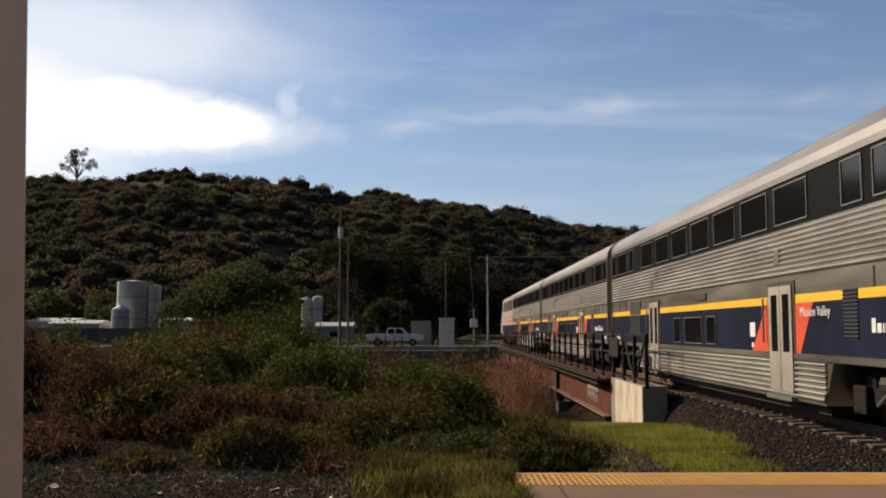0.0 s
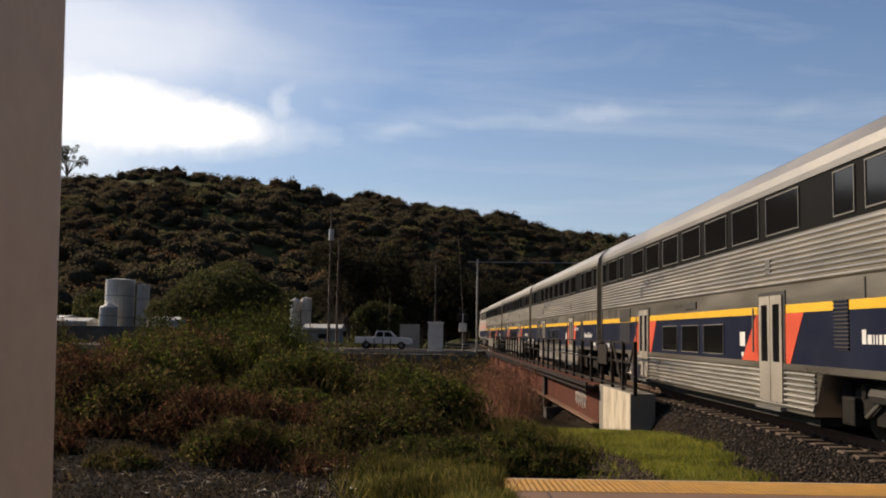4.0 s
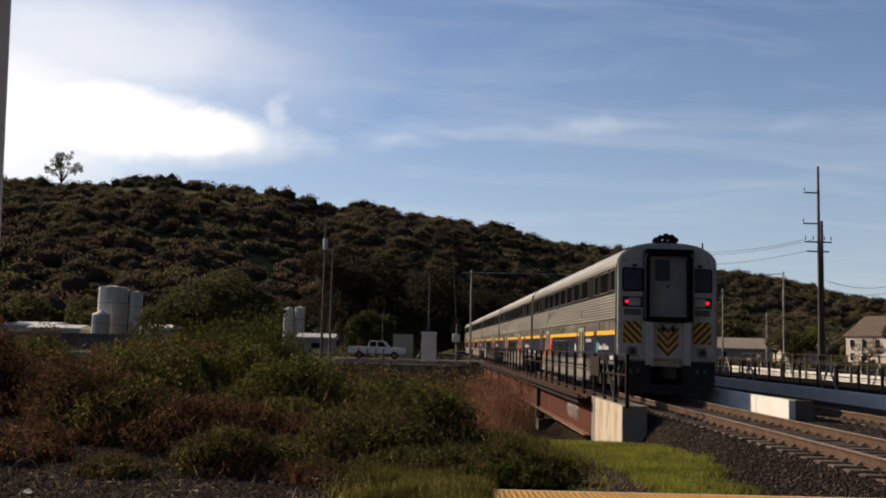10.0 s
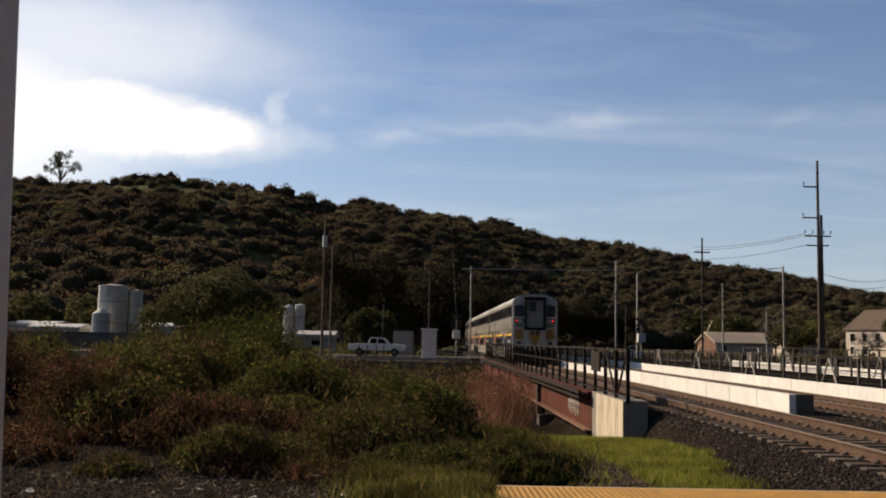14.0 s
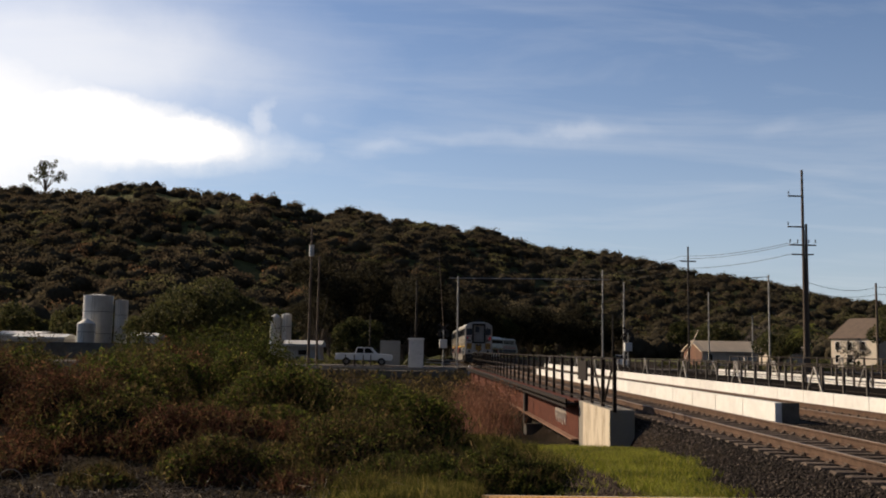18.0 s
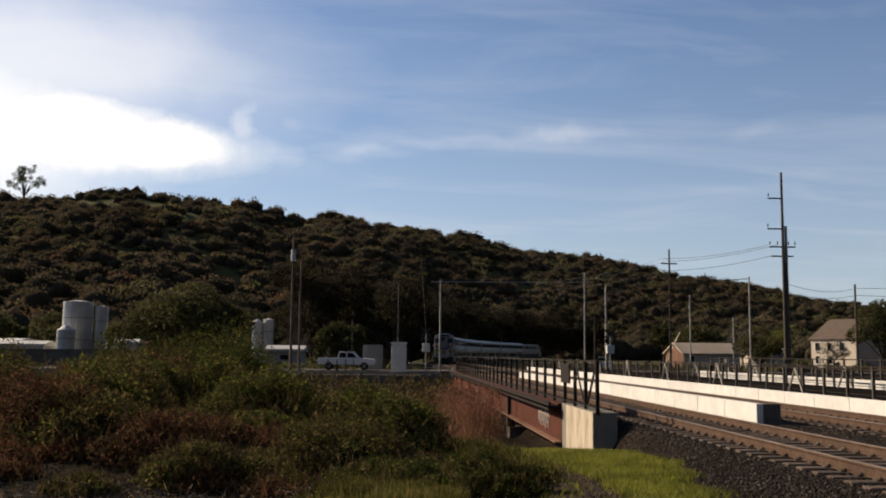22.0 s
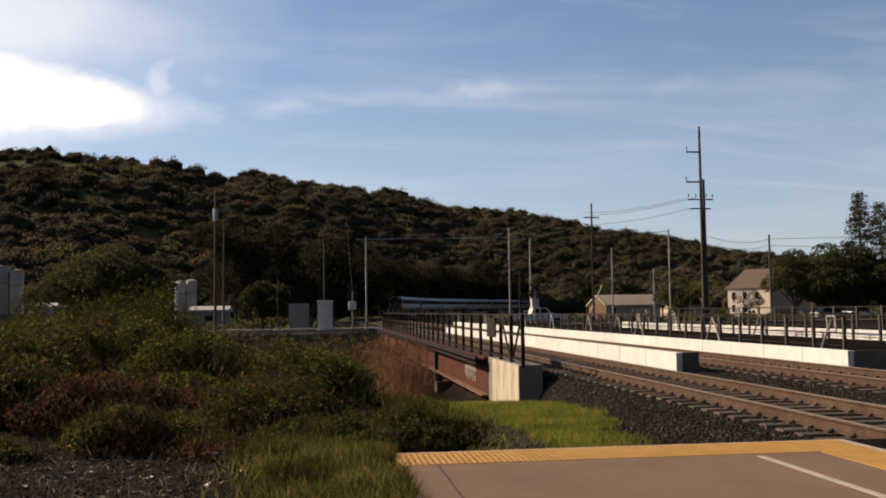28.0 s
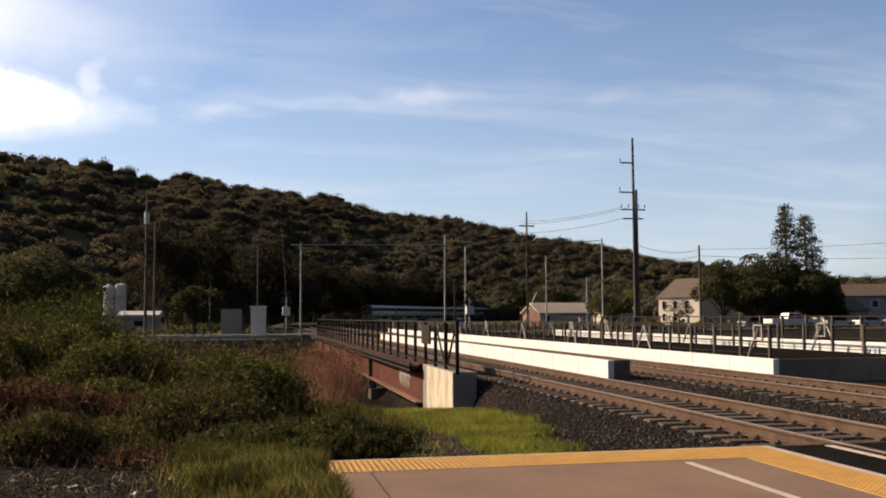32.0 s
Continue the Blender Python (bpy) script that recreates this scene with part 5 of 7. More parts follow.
def core(name, rx, ry, h, mat, parent, rng):
    """A rough solid inner mass that blocks light, near-black as the shade between leaves."""
    bm = bmesh.new()
    rows = []
    for i in range(4):
        e = i / 4 * math.pi / 2
        rows.append([bm.verts.new((rx * math.cos(e) * math.cos(a) * rng.uniform(0.85, 1.1), ry * math.cos(e) * math.sin(a) * rng.uniform(0.85, 1.1), h * math.sin(e) * rng.uniform(0.85, 1.1))) for a in np.arange(8) * math.tau / 8])
    top = bm.verts.new((0, 0, h))
    for a, b in zip(rows, rows[1:]):
        for i in range(8):
            bm.faces.new((a[i], a[(i + 1) % 8], b[(i + 1) % 8], b[i]))
    for i in range(8):
        bm.faces.new((rows[-1][i], rows[-1][(i + 1) % 8], top))
    return part(name, bm, mat, parent)


KINDS = {"dark": (LEAFDARK, "dense dark green shrub on the bank"), "green": (LEAFGREEN, "weedy mid-green shrub with upright shoots"), "rust": (LEAFRUST, "russet brown dying shrub with dry stalks"), "mixed": (LEAFMIX, "brown-green weedy shrub on the bank")}


def shrub(x, y, rx, ry, h, kind, n=4200, leaf=0.06):
    mat, label = KINDS[kind]
    rng = np.random.default_rng(int(abs(x * 131 + y * 977)) + 3)
    s = empty("shrub", pose(x, y, float(height(x, y)) - 0.08), label, "shrub", "shrubs on the bank")
    # solid core in near-black: shade of the gaps put into its colour
    core("twig_mass", rx * 0.62, ry * 0.62, h * 0.60, TWIGSHADE, s, rng)
    pts = dome(n, rx, ry, h, 0.16, rng)
    other = {"rust": LEAFMIX, "mixed": LEAFGREEN, "green": LEAFMIX, "dark": LEAFGREEN}[kind]
    for k, (mt, q) in enumerate(((mat, pts[: int(n * 0.68)]), (other, pts[int(n * 0.68):]))):
        leaf_ob = new("foliage", leaves("foliage", q, leaf, leaf * 0.45, mt, 0.25, rng))
        leaf_ob.parent = s
        tagged(leaf_ob, kind="stuff")
    m = int(n * 0.07)
    pts = dome(m, rx, ry, h, 0.16, rng, 0.92)
    pts[:, 2] += 0.06
    st = new("stalk_tuft", leaves("stalk_tuft", pts, 0.24 if kind != "dark" else 0.14, 0.009, LEAFMIX if kind != "rust" else mat, 0.75, rng))
    st.parent = s
    tagged(st, kind="stuff")
    return s


def bank_edge(y):
    return float(np.interp(y, [11.2, 12.2, 13, 16, 20, 24, 28, 31], [1.0, 1.35, 1.05, 0.45, 0.1, -0.6, -1.5, -2.6]))


rng = np.random.default_rng(5)
# rows of shrubs of uneven height, thinning to the grass; tall ones far back
y = 13.1
while y < 30:
    x = -0.50 * y - 1.5
    while x < bank_edge(y) - 0.2:
        px_, py_ = x + rng.uniform(-0.45, 0.45), y + rng.uniform(-0.5, 0.5)
        gap = bank_edge(py_) - px_
        tall = rng.random() < 0.40
        h = float(np.interp(py_, [12.5, 14, 16, 18, 21, 25, 29], [0.26, 0.40, 0.56, 0.76, 0.95, 1.0, 0.9])) * (rng.uniform(1.15, 1.6) if tall else rng.uniform(0.3, 0.7))
        if px_ < -3.5:
            h *= 1.2
        elif py_ > 17:
            h = min(h, 1.12)
        w = float(wobble(px_ + 3, py_ * 1.4, 2.4))
        if py_ < 17.2 and -px_ > py_ * 0.075:
            kind = "rust" if rng.random() < 0.7 else "mixed"
        elif px_ < -5 and w > 0.3:
            kind = "rust"
        else:
            kind = "green" if w > -0.25 else "mixed"
        if gap < 1.2:
            kind = "dark" if tall and py_ < 15 else "green"
        r = rng.uniform(0.8, 1.15) if tall else rng.uniform(0.45, 0.85)
        shrub(px_, py_, r, r * 0.9, max(h, 0.25), kind, int((7600 if tall else 4200) * (1.0 if py_ < 17 else 0.8)), 0.066 if py_ < 17 else 0.085)
        x += 1.3
    y += 1.6
# low growth where the bare earth meets the grass
for x, y, r, h, kind in ((-0.6, 12.7, 0.5, 0.34, "green"), (0.0, 12.2, 0.5, 0.36, "mixed"), (-1.4, 12.9, 0.5, 0.32, "mixed"), (-0.2, 11.4, 0.4, 0.26, "green"), (-2.4, 13.0, 0.5, 0.3, "rust"), (-0.9, 12.0, 0.35, 0.2, "mixed")):
    shrub(x, y, r, r * 0.9, h, kind, 2600, 0.06)
# the dark clump at the platform's corner
for x, y, r, h in ((0.7, 12.6, 0.55, 0.50), (1.15, 12.5, 0.55, 0.52), (1.5, 12.3, 0.45, 0.42), (0.45, 12.0, 0.55, 0.48), (0.95, 11.7, 0.5, 0.42), (1.4, 11.4, 0.4, 0.32), (0.6, 11.1, 0.42, 0.36)):
    shrub(x, y, r, r * 0.8, h, "dark", 5200, 0.055)
# the tall thicket at the back
for x, y, r, h in ((-5.1, 24.5, 1.9, 2.4), (-6.7, 24.0, 1.5, 2.0), (-3.9, 25.0, 1.15, 2.0), (-4.9, 26.5, 1.9, 2.4), (-8.0, 25.6, 1.5, 1.6)):
    shrub(x, y, r, r * 0.85, h, "dark", 14000, 0.075)


def scatter(n, x0, x1, y0, y1, keep, rng):
    p = np.stack([rng.uniform(x0, x1, n), rng.uniform(y0, y1, n)], 1)
    p = p[keep(p[:, 0], p[:, 1])]
    return np.column_stack([p, height(p[:, 0], p[:, 1])])


# short bright grass with a worn path, and rank grass by the platform's side
def lawn(x, y):
    rng = np.random.default_rng(3)
    left = np.interp(y, [9, 10.4, 12, 16, 20, 26, 31], [1.5, 1.5, 1.4, 0.9, 0.4, 0.0, 0.0]) + 0.2 * wobble(x * 2, y * 2, 0.9)
    right = np.interp(y, [10.3, 12.2, 13.9, 15.9, 22.5, 27, 29], [3.6, 4.1, 4.45, 4.85, 5.1, 4.95, 4.9]) + 0.3 * wobble(x, y, 0.7)
    off = np.abs(x - np.interp(y, [10, 12.5, 14, 15.2, 17, 19, 24], [2.1, 2.3, 2.45, 2.35, 2.7, 2.75, 3.3]) - 0.16 * wobble(x * 2, y * 2, 0.6))
    wide = np.interp(y, [10, 12.5, 14.5, 16, 19, 21], [0.62, 0.58, 0.5, 0.3, 0.22, 0.0])
    trodden = np.clip((off - wide * 0.55) / 0.4, np.interp(y, [15, 17.5], [0.03, 0.35]), 1)
    clump = np.clip(0.95 + 0.75 * wobble(x * 2.5 + 3, y * 1.5, 0.9) + 0.4 * wobble(x * 5, y * 4 + 2, 0.8), 0.12, 1)
    thick = np.clip((right - x) * 1.05, 0, 1) * np.clip((x - left) * 2.5, 0, 1) * trodden * clump
    return (y > 10.35) & (rng.random(np.shape(x)) < thick)


g = scatter(150000, 0.4, 5.4, 10.3, 29.0, lawn, RNG)
g[:, 2] += 0.05
tagged(new("lawn_grass", leaves("lawn_grass", g, 0.17, 0.012, GRASS, 0.75, RNG)), "short bright green grass on the bank", "grass", kind="stuff")
g = scatter(30000, -1.3, 0.72, 6.2, 12.4, lambda x, y: (x > np.interp(y, [6, 8.5, 10.5, 12.4], [0.0, -0.25, -0.45, -0.7]) + 0.35 * wobble(x * 2, y * 2, 0.8) + np.random.default_rng(8).normal(0, 0.28, np.shape(x))) & (wobble(x * 2.2 + 5, y * 2.2, 0.7) > -0.35), RNG)
g[:, 2] += 0.12
tagged(new("rank_grass", leaves("rank_grass", g, 0.34, 0.014, RANK, 0.72, RNG)), "long rank grass beside the platform", "grass", kind="stuff")
g = scatter(9000, 0.2, 2.5, 13.6, 23, lambda x, y: (np.abs(x - np.interp(y, [13.6, 16, 19, 23], [1.9, 1.75, 1.5, 1.2])) < 0.45 + 0.2 * wobble(x * 3, y * 2, 0.8)) & (wobble(x * 3 + 2, y * 3, 0.7) > -0.3), RNG)
g[:, 2] += 0.14
tagged(new("bank_grass", leaves("bank_grass", g, 0.42, 0.016, RANK, 0.78, RNG)), "tall tufted grass where the shrubs meet the lawn", "grass", kind="stuff")
g = scatter(7000, -8, 5, 9.5, 30, lambda x, y: x < np.interp(y, [10, 12, 16, 22, 30], [0.8, 1.5, 1.5, 1.1, -1.0]), RNG)
g[:, 2] += RNG.uniform(0.1, 0.8, len(g)) * smooth(g[:, 1], 10.8, 13)
tagged(new("weeds", leaves("weeds", g, 0.22, 0.010, LEAFMIX, 0.7, RNG)), "thin upright weeds among the shrubs", "weeds", kind="stuff")
# dry reeds by the girder and down in the creek
g = scatter(4200, -3.5, 4.8, 31, 50, lambda x, y: (wobble(x * 1.5, y, 2.2) > -0.25) & ((x > 1.2) | (wobble(x, y, 1.0) > 0.3)) & ((y > 40) | (x < 2.0 + (y - 31) * 0.2)), RNG)
g[:, 2] += RNG.uniform(0.1, 1.5, len(g)) * np.interp(g[:, 0], [-3, 1, 3.5, 4.8], [0.4, 0.8, 1.0, 0.8])
tagged(new("dry_reeds", leaves("dry_reeds", g, 0.62, 0.016, REED, 0.82, RNG)), "dry reddish reeds along the creek", "reeds", kind="stuff")
tuft = RNG.uniform([2.0, 34.5], [4.6, 52], (150, 2))
tuft = tuft[(tuft[:, 1] > 40) | (tuft[:, 0] < 2.6 + (tuft[:, 1] - 34) * 0.3)]
tall = RNG.uniform(1.0, 2.0, len(tuft))
pick = RNG.integers(0, len(tuft), 4200)
xy = tuft[pick] + RNG.normal(0, 0.16, (4200, 2))
rise = RNG.uniform(0.1, 1.0, 4200) * tall[pick]
g = np.column_stack([xy, height(xy[:, 0], xy[:, 1]) + rise])
tagged(new("reed_bed", leaves("reed_bed", g, 0.48, 0.017, REED, 0.84, RNG)), "tufted pinkish dry reeds in front of the girder", "reeds", kind="stuff")
top_ = rise > 0.82 * tall[pick]
g = g[top_] + [0, 0, 0.25]
g = np.repeat(g, 5, 0) + RNG.normal(0, 0.06, (len(g) * 5, 3))
tagged(new("reed_plumes", leaves("reed_plumes", g, 0.14, 0.03, REED, 0.5, RNG)), "feathery pale reed heads", "reeds", kind="stuff")
g = scatter(9000, -14, 5, 45, 86, lambda x, y: wobble(x, y, 4) > -0.6, RNG)
g[:, 2] += RNG.uniform(0.0, 0.7, len(g))
tagged(new("creek_brush", leaves("creek_brush", g, 0.5, 0.12, LEAFMIX, 0.5, RNG)), "brown brush in the creek bed", "brush", kind="stuff")


# loose stones of the ballast and the dirt
def stones(name, n, x0, x1, y0, y1, keep, size, mat, label):
    c = scatter(n, x0, x1, y0, y1, keep, RNG)
    n = len(c)
    c[:, 2] += 0.005
    base = np.array([[1, 0, 0], [-0.6, 0.8, 0], [-0.5, -0.9, 0], [0.1, 0, 0.75], [0.3, 0.2, -0.6]])
    s = RNG.uniform(0.5, 1.4, (n, 1, 1)) * size
    a = RNG.uniform(0, 6.28, n)
    rot = np.stack([np.cos(a), -np.sin(a), 0 * a, np.sin(a), np.cos(a), 0 * a, 0 * a, 0 * a, 1 + 0 * a], 1).reshape(n, 3, 3)
    v = np.einsum("nij,kj->nki", rot, base) * s * RNG.uniform(0.7, 1.2, (n, 1, 3)) + c[:, None]
    f = np.array([[0, 1, 3], [1, 2, 3], [2, 0, 3], [1, 0, 4], [2, 1, 4], [0, 2, 4]])
    f = (np.arange(n)[:, None, None] * 5 + f[None]).reshape(-1, 3)
    tagged(new(name, raw_mesh(name, v.reshape(-1, 3), f, mat)), label, "stones", kind="stuff")


stones("ballast_stones", 64000, 4.2, 13.8, 10.3, 30, lambda x, y: (x > np.interp(y, [10.3, 13.9, 16, 22, 27], [3.4, 4.2, 4.6, 4.9, 5.6]) + 0.35 * wobble(x * 2, y * 2, 0.8)) & ~((np.abs(x - 9.7) < 0.7) & (y > 24)) & ~((x < 5.7) & (y > 24)), 0.027, STONE, "loose dark grey ballast stones")
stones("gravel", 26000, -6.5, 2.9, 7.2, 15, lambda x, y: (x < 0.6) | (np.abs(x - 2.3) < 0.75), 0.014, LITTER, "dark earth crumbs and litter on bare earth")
stones("path_grit", 14000, 1.2, 3.4, 10.35, 17.5, lambda x, y: np.abs(x - np.interp(y, [10, 12.5, 14, 15.2, 17.5], [2.1, 2.3, 2.45, 2.35, 2.7])) < np.interp(y, [10.3, 14, 17.5], [0.75, 0.6, 0.15]) + 0.2 * wobble(x * 3, y * 3, 0.7), 0.017, PATHGRIT, "pale dusty grit of a trodden path")
g = scatter(3400, -6, 0.2, 8, 13.2, lambda x, y: wobble(x * 2, y * 2.5, 0.9) > -0.5, RNG)
g[:, 2] += 0.015
tagged(new("dry_litter", leaves("dry_litter", g, 0.20, 0.011, STRAW, 0.12, RNG)), "pale dry leaves and straw on bare earth", "litter", kind="stuff")

# oak woods on the hill
def ball(level):
    b = bmesh.new()
    bmesh.ops.create_icosphere(b, subdivisions=level, radius=1.0)
    b.verts.index_update()
    v = np.array([q.co for q in b.verts])
    f = np.array([[q.index for q in g.verts] for g in b.faces])
    b.free()
    return v, f


def woods(name, n, a0, a1, k0, k1, size, keep, label, tall=0.85, fringe=64, spray=1.3, seed=0, lift=0.40):
    """Rounded uneven crowns of several lobes, each with a coat of leafy sprays; a: degrees left, k: 0 at the hill's foot, 1 at its crest."""
    rng = np.random.default_rng(len(name) * 17 + seed)
    a = rng.uniform(a0, a1, n)
    k = rng.uniform(k0, k1, n)
    ok = keep(a, k)
    a, k = a[ok], k[ok]
    foot = np.interp(a, [-40, -25, -12, 0, 12, 25, 60], [520, 430, 390, 330, 290, 270, 300])
    top = np.interp(a, [-40, -25, -12, 0, 12, 25, 60], [1000, 900, 720, 640, 600, 600, 640])
    r = foot + (top - foot) * k
    x, y = -r * np.sin(np.radians(a)), r * np.cos(np.radians(a))
    z = height(x, y)
    n = len(a)
    s = size * rng.uniform(0.45, 1.0, n) * rng.choice([0.8, 1.0, 1.0, 1.35], n)
    v, f = ball(1)
    ph = rng.uniform(0, 6, (n, 1, 6))
    q = np.sin(v[None, :, 0] * 4.1 + ph[:, :, 0]) * np.sin(v[None, :, 1] * 4.4 + ph[:, :, 1]) + 0.6 * np.sin(v[None, :, 2] * 6.5 + ph[:, :, 2]) + 0.55 * np.sin(v[None, :, 0] * 9 + ph[:, :, 3]) * np.sin(v[None, :, 1] * 8 + v[None, :, 2] * 7 + ph[:, :, 4])
    sw = 1 + 0.13 * q + rng.uniform(-0.07, 0.07, (n, len(v)))
    squash = np.stack([rng.uniform(0.85, 1.25, n), rng.uniform(0.85, 1.25, n), rng.uniform(tall - 0.2, tall + 0.2, n)], 1)
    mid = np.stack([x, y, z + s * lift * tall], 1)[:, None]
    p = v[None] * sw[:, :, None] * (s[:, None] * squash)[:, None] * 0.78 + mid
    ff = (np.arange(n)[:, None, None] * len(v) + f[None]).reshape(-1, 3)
    # inner masses coloured as the shade seen between the sprays
    ob = new(name, raw_mesh(name, p.reshape(-1, 3), ff, OAKSHADE, True))
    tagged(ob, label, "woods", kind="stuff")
    # six lobes to a crown, sprays on the shell of each
    lobe = rng.normal(size=(n, 6, 3))
    lobe[:, :, 2] = np.abs(lobe[:, :, 2]) * 0.9
    lobe /= np.linalg.norm(lobe, axis=2)[:, :, None]
    pick = rng.integers(0, 6, (n, fringe))
    u = rng.normal(size=(n, fringe, 3))
    u /= np.linalg.norm(u, axis=2)[:, :, None]
    u[:, :, 2] = np.abs(u[:, :, 2])
    u = np.take_along_axis(lobe, pick[:, :, None], 1) * 0.52 + u * rng.uniform(0.34, 0.60, (n, fringe, 1))
    c = (u * (s[:, None] * squash)[:, None] + mid).reshape(-1, 3)
    size_ = np.repeat(np.clip(s / size, 0.7, 1.3), fringe) * spray
    # broadleaf woods of several hues stand side by side
    hue = np.repeat(np.sin(a * 1.9 + k * 9) + np.sin(a * 0.7 - k * 14 + 1.0) + rng.normal(0, 0.7, n), fringe)
    for m, sel, lb in ((OAK, hue < 0.75, "leafy sprays of dark oak crowns"), (OAKLIGHT, (hue >= 0.75) & (hue < 2.1), "leafy sprays of olive crowns"), (OAKDRY, hue >= 2.1, "leafy sprays of russet crowns")):
        if sel.any():
            tagged(new(name + "_sprays", leaves("sprays", c[sel], size_[sel], size_[sel] * 0.75, m, 0.0, rng)), lb, "woods", kind="stuff")


def bare(a, k):
    """Open grass near the crest and in a few clearings."""
    return ((k > 0.93) & (((a > 15.3) & (a < 18.5)) | ((a > 7.6) & (a < 10.5)) | ((a > 1.9) & (a < 3.6)))) | (np.hypot((a - 17.3) * 0.05, k - 0.80) < 0.055) | (np.hypot((a - 14.0) * 0.04, k - 0.84) < 0.05) | (np.hypot((a - 12.0) * 0.03, k - 0.72) < 0.03)


woods("hill_woods", 4300, -37, 27, -0.02, 0.96, 6.0, lambda a, k: ~bare(a, k), "dark evergreen oaks covering the hillside", 0.82, 125, 0.92, 0, 0.16)
for i, (az, size) in enumerate(((22.6, 5.4), (19.6, 3.6), (14.95, 5.2), (13.9, 5.4), (12.3, 5.6), (11.6, 5.4), (10.9, 4.2), (6.9, 4.4), (6.2, 5.0), (5.7, 4.6), (4.15, 6.6), (2.2, 2.6), (1.2, 3.8), (0.6, 5.0), (-0.6, 4.0), (-3.4, 5.2), (-3.95, 5.6), (-4.8, 4.6), (-6.7, 4.0), (-7.9, 4.0), (-9.6, 4.2), (-11.2, 4.6), (-11.7, 4.4), (-13.7, 4.2), (-15.2, 4.6), (-16.2, 4.2), (-17.4, 4.4), (-19.4, 4.6), (-20.7, 4.4), (-22.8, 4.0))):
    woods("crest_oaks", 4, az - 0.14, az + 0.14, 0.955, 0.985, size * 0.74, lambda a, k: a > -90, "dark round oaks on the crest of the hill", 0.9, 170, 0.7, i)
woods("foot_woods", 460, -30, 26, -0.10, 0.05, 7.2, lambda a, k: (a < -13) | (a > -3), "tall dark trees at the foot of the hill", 1.0, 60, 0.9)

hoop = empty("wire_hoop", pose(-4.75, 11.75, float(height(-4.75, 11.75)) + 0.12, 78, 0, 25), "pale bent wire hoop lying among dry stalks", "wire hoop")
bm = bmesh.new()
ring = [Vector((math.cos(k) * 0.15, math.sin(k) * 0.17, 0)) for k in np.arange(15) * math.tau / 14]
for p, q in zip(ring, ring[1:]):
    rod(bm, p, q, 0.008, 5)
part("ring", bm, STRAW, hoop)
for x, y, w in ((-4.4, 11.0, 0.07), (-1.9, 10.9, 0.06), (-3.1, 10.6, 0.05), (-0.9, 11.0, 0.06), (-2.6, 11.4, 0.05), (-1.2, 10.2, 0.05)):
    sc = empty("paper_scrap", pose(x, y, float(height(x, y)) + 0.02, 12, 8, x * 90), "small white scrap of litter on bare earth", "litter", "scraps on the dirt")
    bm = bmesh.new()
    vs = [bm.verts.new(p) for p in ((-w, -w * 0.6, 0), (w, -w * 0.5, 0.015), (w * 0.8, w * 0.6, 0.0), (-w * 0.7, w * 0.7, 0.02))]
    bm.faces.new(vs[:3]); bm.faces.new((vs[0], vs[2], vs[3]))
    bmesh.ops.solidify(bm, geom=bm.faces[:], thickness=0.004)
    part("sheet", bm, WHITE, sc)
g = scatter(260, -6, 0.3, 9.5, 13.0, lambda x, y: x < 0.2, RNG)
g[:, 2] += RNG.uniform(0.02, 0.25, len(g))
tagged(new("dead_stalks", leaves("dead_stalks", g, 0.26, 0.006, STRAW, 0.15, RNG)), "pale dead stalks fallen over the shrubs", "stalks", kind="stuff")

# beyond the creek: the road crossing and what stands round it
road = empty("crossing_road", pose(0, 0, 0), "grey asphalt road crossing the tracks", "road", kind="structure")
bm = bmesh.new()
box(bm, -60, 6.2, 94, 101, -0.5, -0.13)
part("carriageway", bm, ROADGREY, road)
bm = bmesh.new()
box(bm, 6.2, 75, 94, 101, -0.5, -0.05)
part("carriageway", bm, ROADGREY, road)
bm = bmesh.new()
box(bm, -60, 4.0, 86.6, 87.2, -0.9, -0.08)
part("kerb", bm, CONCRETE, road, "pale concrete kerb along the creek")
bm = bmesh.new()
box(bm, -14, 3.9, 84.6, 86.6, -2.9, -0.35)
part("creek_wall", bm, DARKCON, road, "dark stained creek wall")


def cabinet(x0, x1, y, h, mat, label, cap=True):
    c = empty("equipment_cabinet", pose((x0 + x1) / 2, y, -0.2), label, "cabinet", "trackside cabinets")
    w = (x1 - x0) / 2
    bm = bmesh.new()
    bevel_box(bm, -w, w, -0.45, 0.45, 0.0, h, 0.02)
    part("housing", bm, mat, c)
    if cap:
        bm = bmesh.new()
        bevel_box(bm, -w - 0.07, w + 0.07, -0.52, 0.52, h, h + 0.14, 0.02)
        part("cap", bm, WHITE, c, "pale overhanging cap")
    bm = bmesh.new()
    bevel_box(bm, -w + 0.12, w - 0.12, -0.47, -0.452, 0.25, h - 0.2, 0.008)
    d = part("door", bm, mat, c)
    bm = bmesh.new()
    rod(bm, (w - 0.25, -0.47, h * 0.5), (w - 0.25, -0.50, h * 0.5), 0.04, 8)
    part("handle", bm, DARK, d)


cabinet(-0.45, 0.90, 88.2, 2.62, PALECAB, "tall pale metal equipment cabinet with a white cap")
cabinet(-3.55, -1.45, 103.0, 2.62, GREYCAB, "grey equipment cabinet behind the pale one", False)


def mast(name, x, y, top, r, mat, label, category="pole", base=-0.25, taper=0.75):
    m = empty(name, pose(x, y, base), label, category)
    bm = bmesh.new()
    rod(bm, (0, 0, -0.3), (0, 0, top - base), r, 8, r * taper)
    part("shaft", bm, mat, m)
    return m


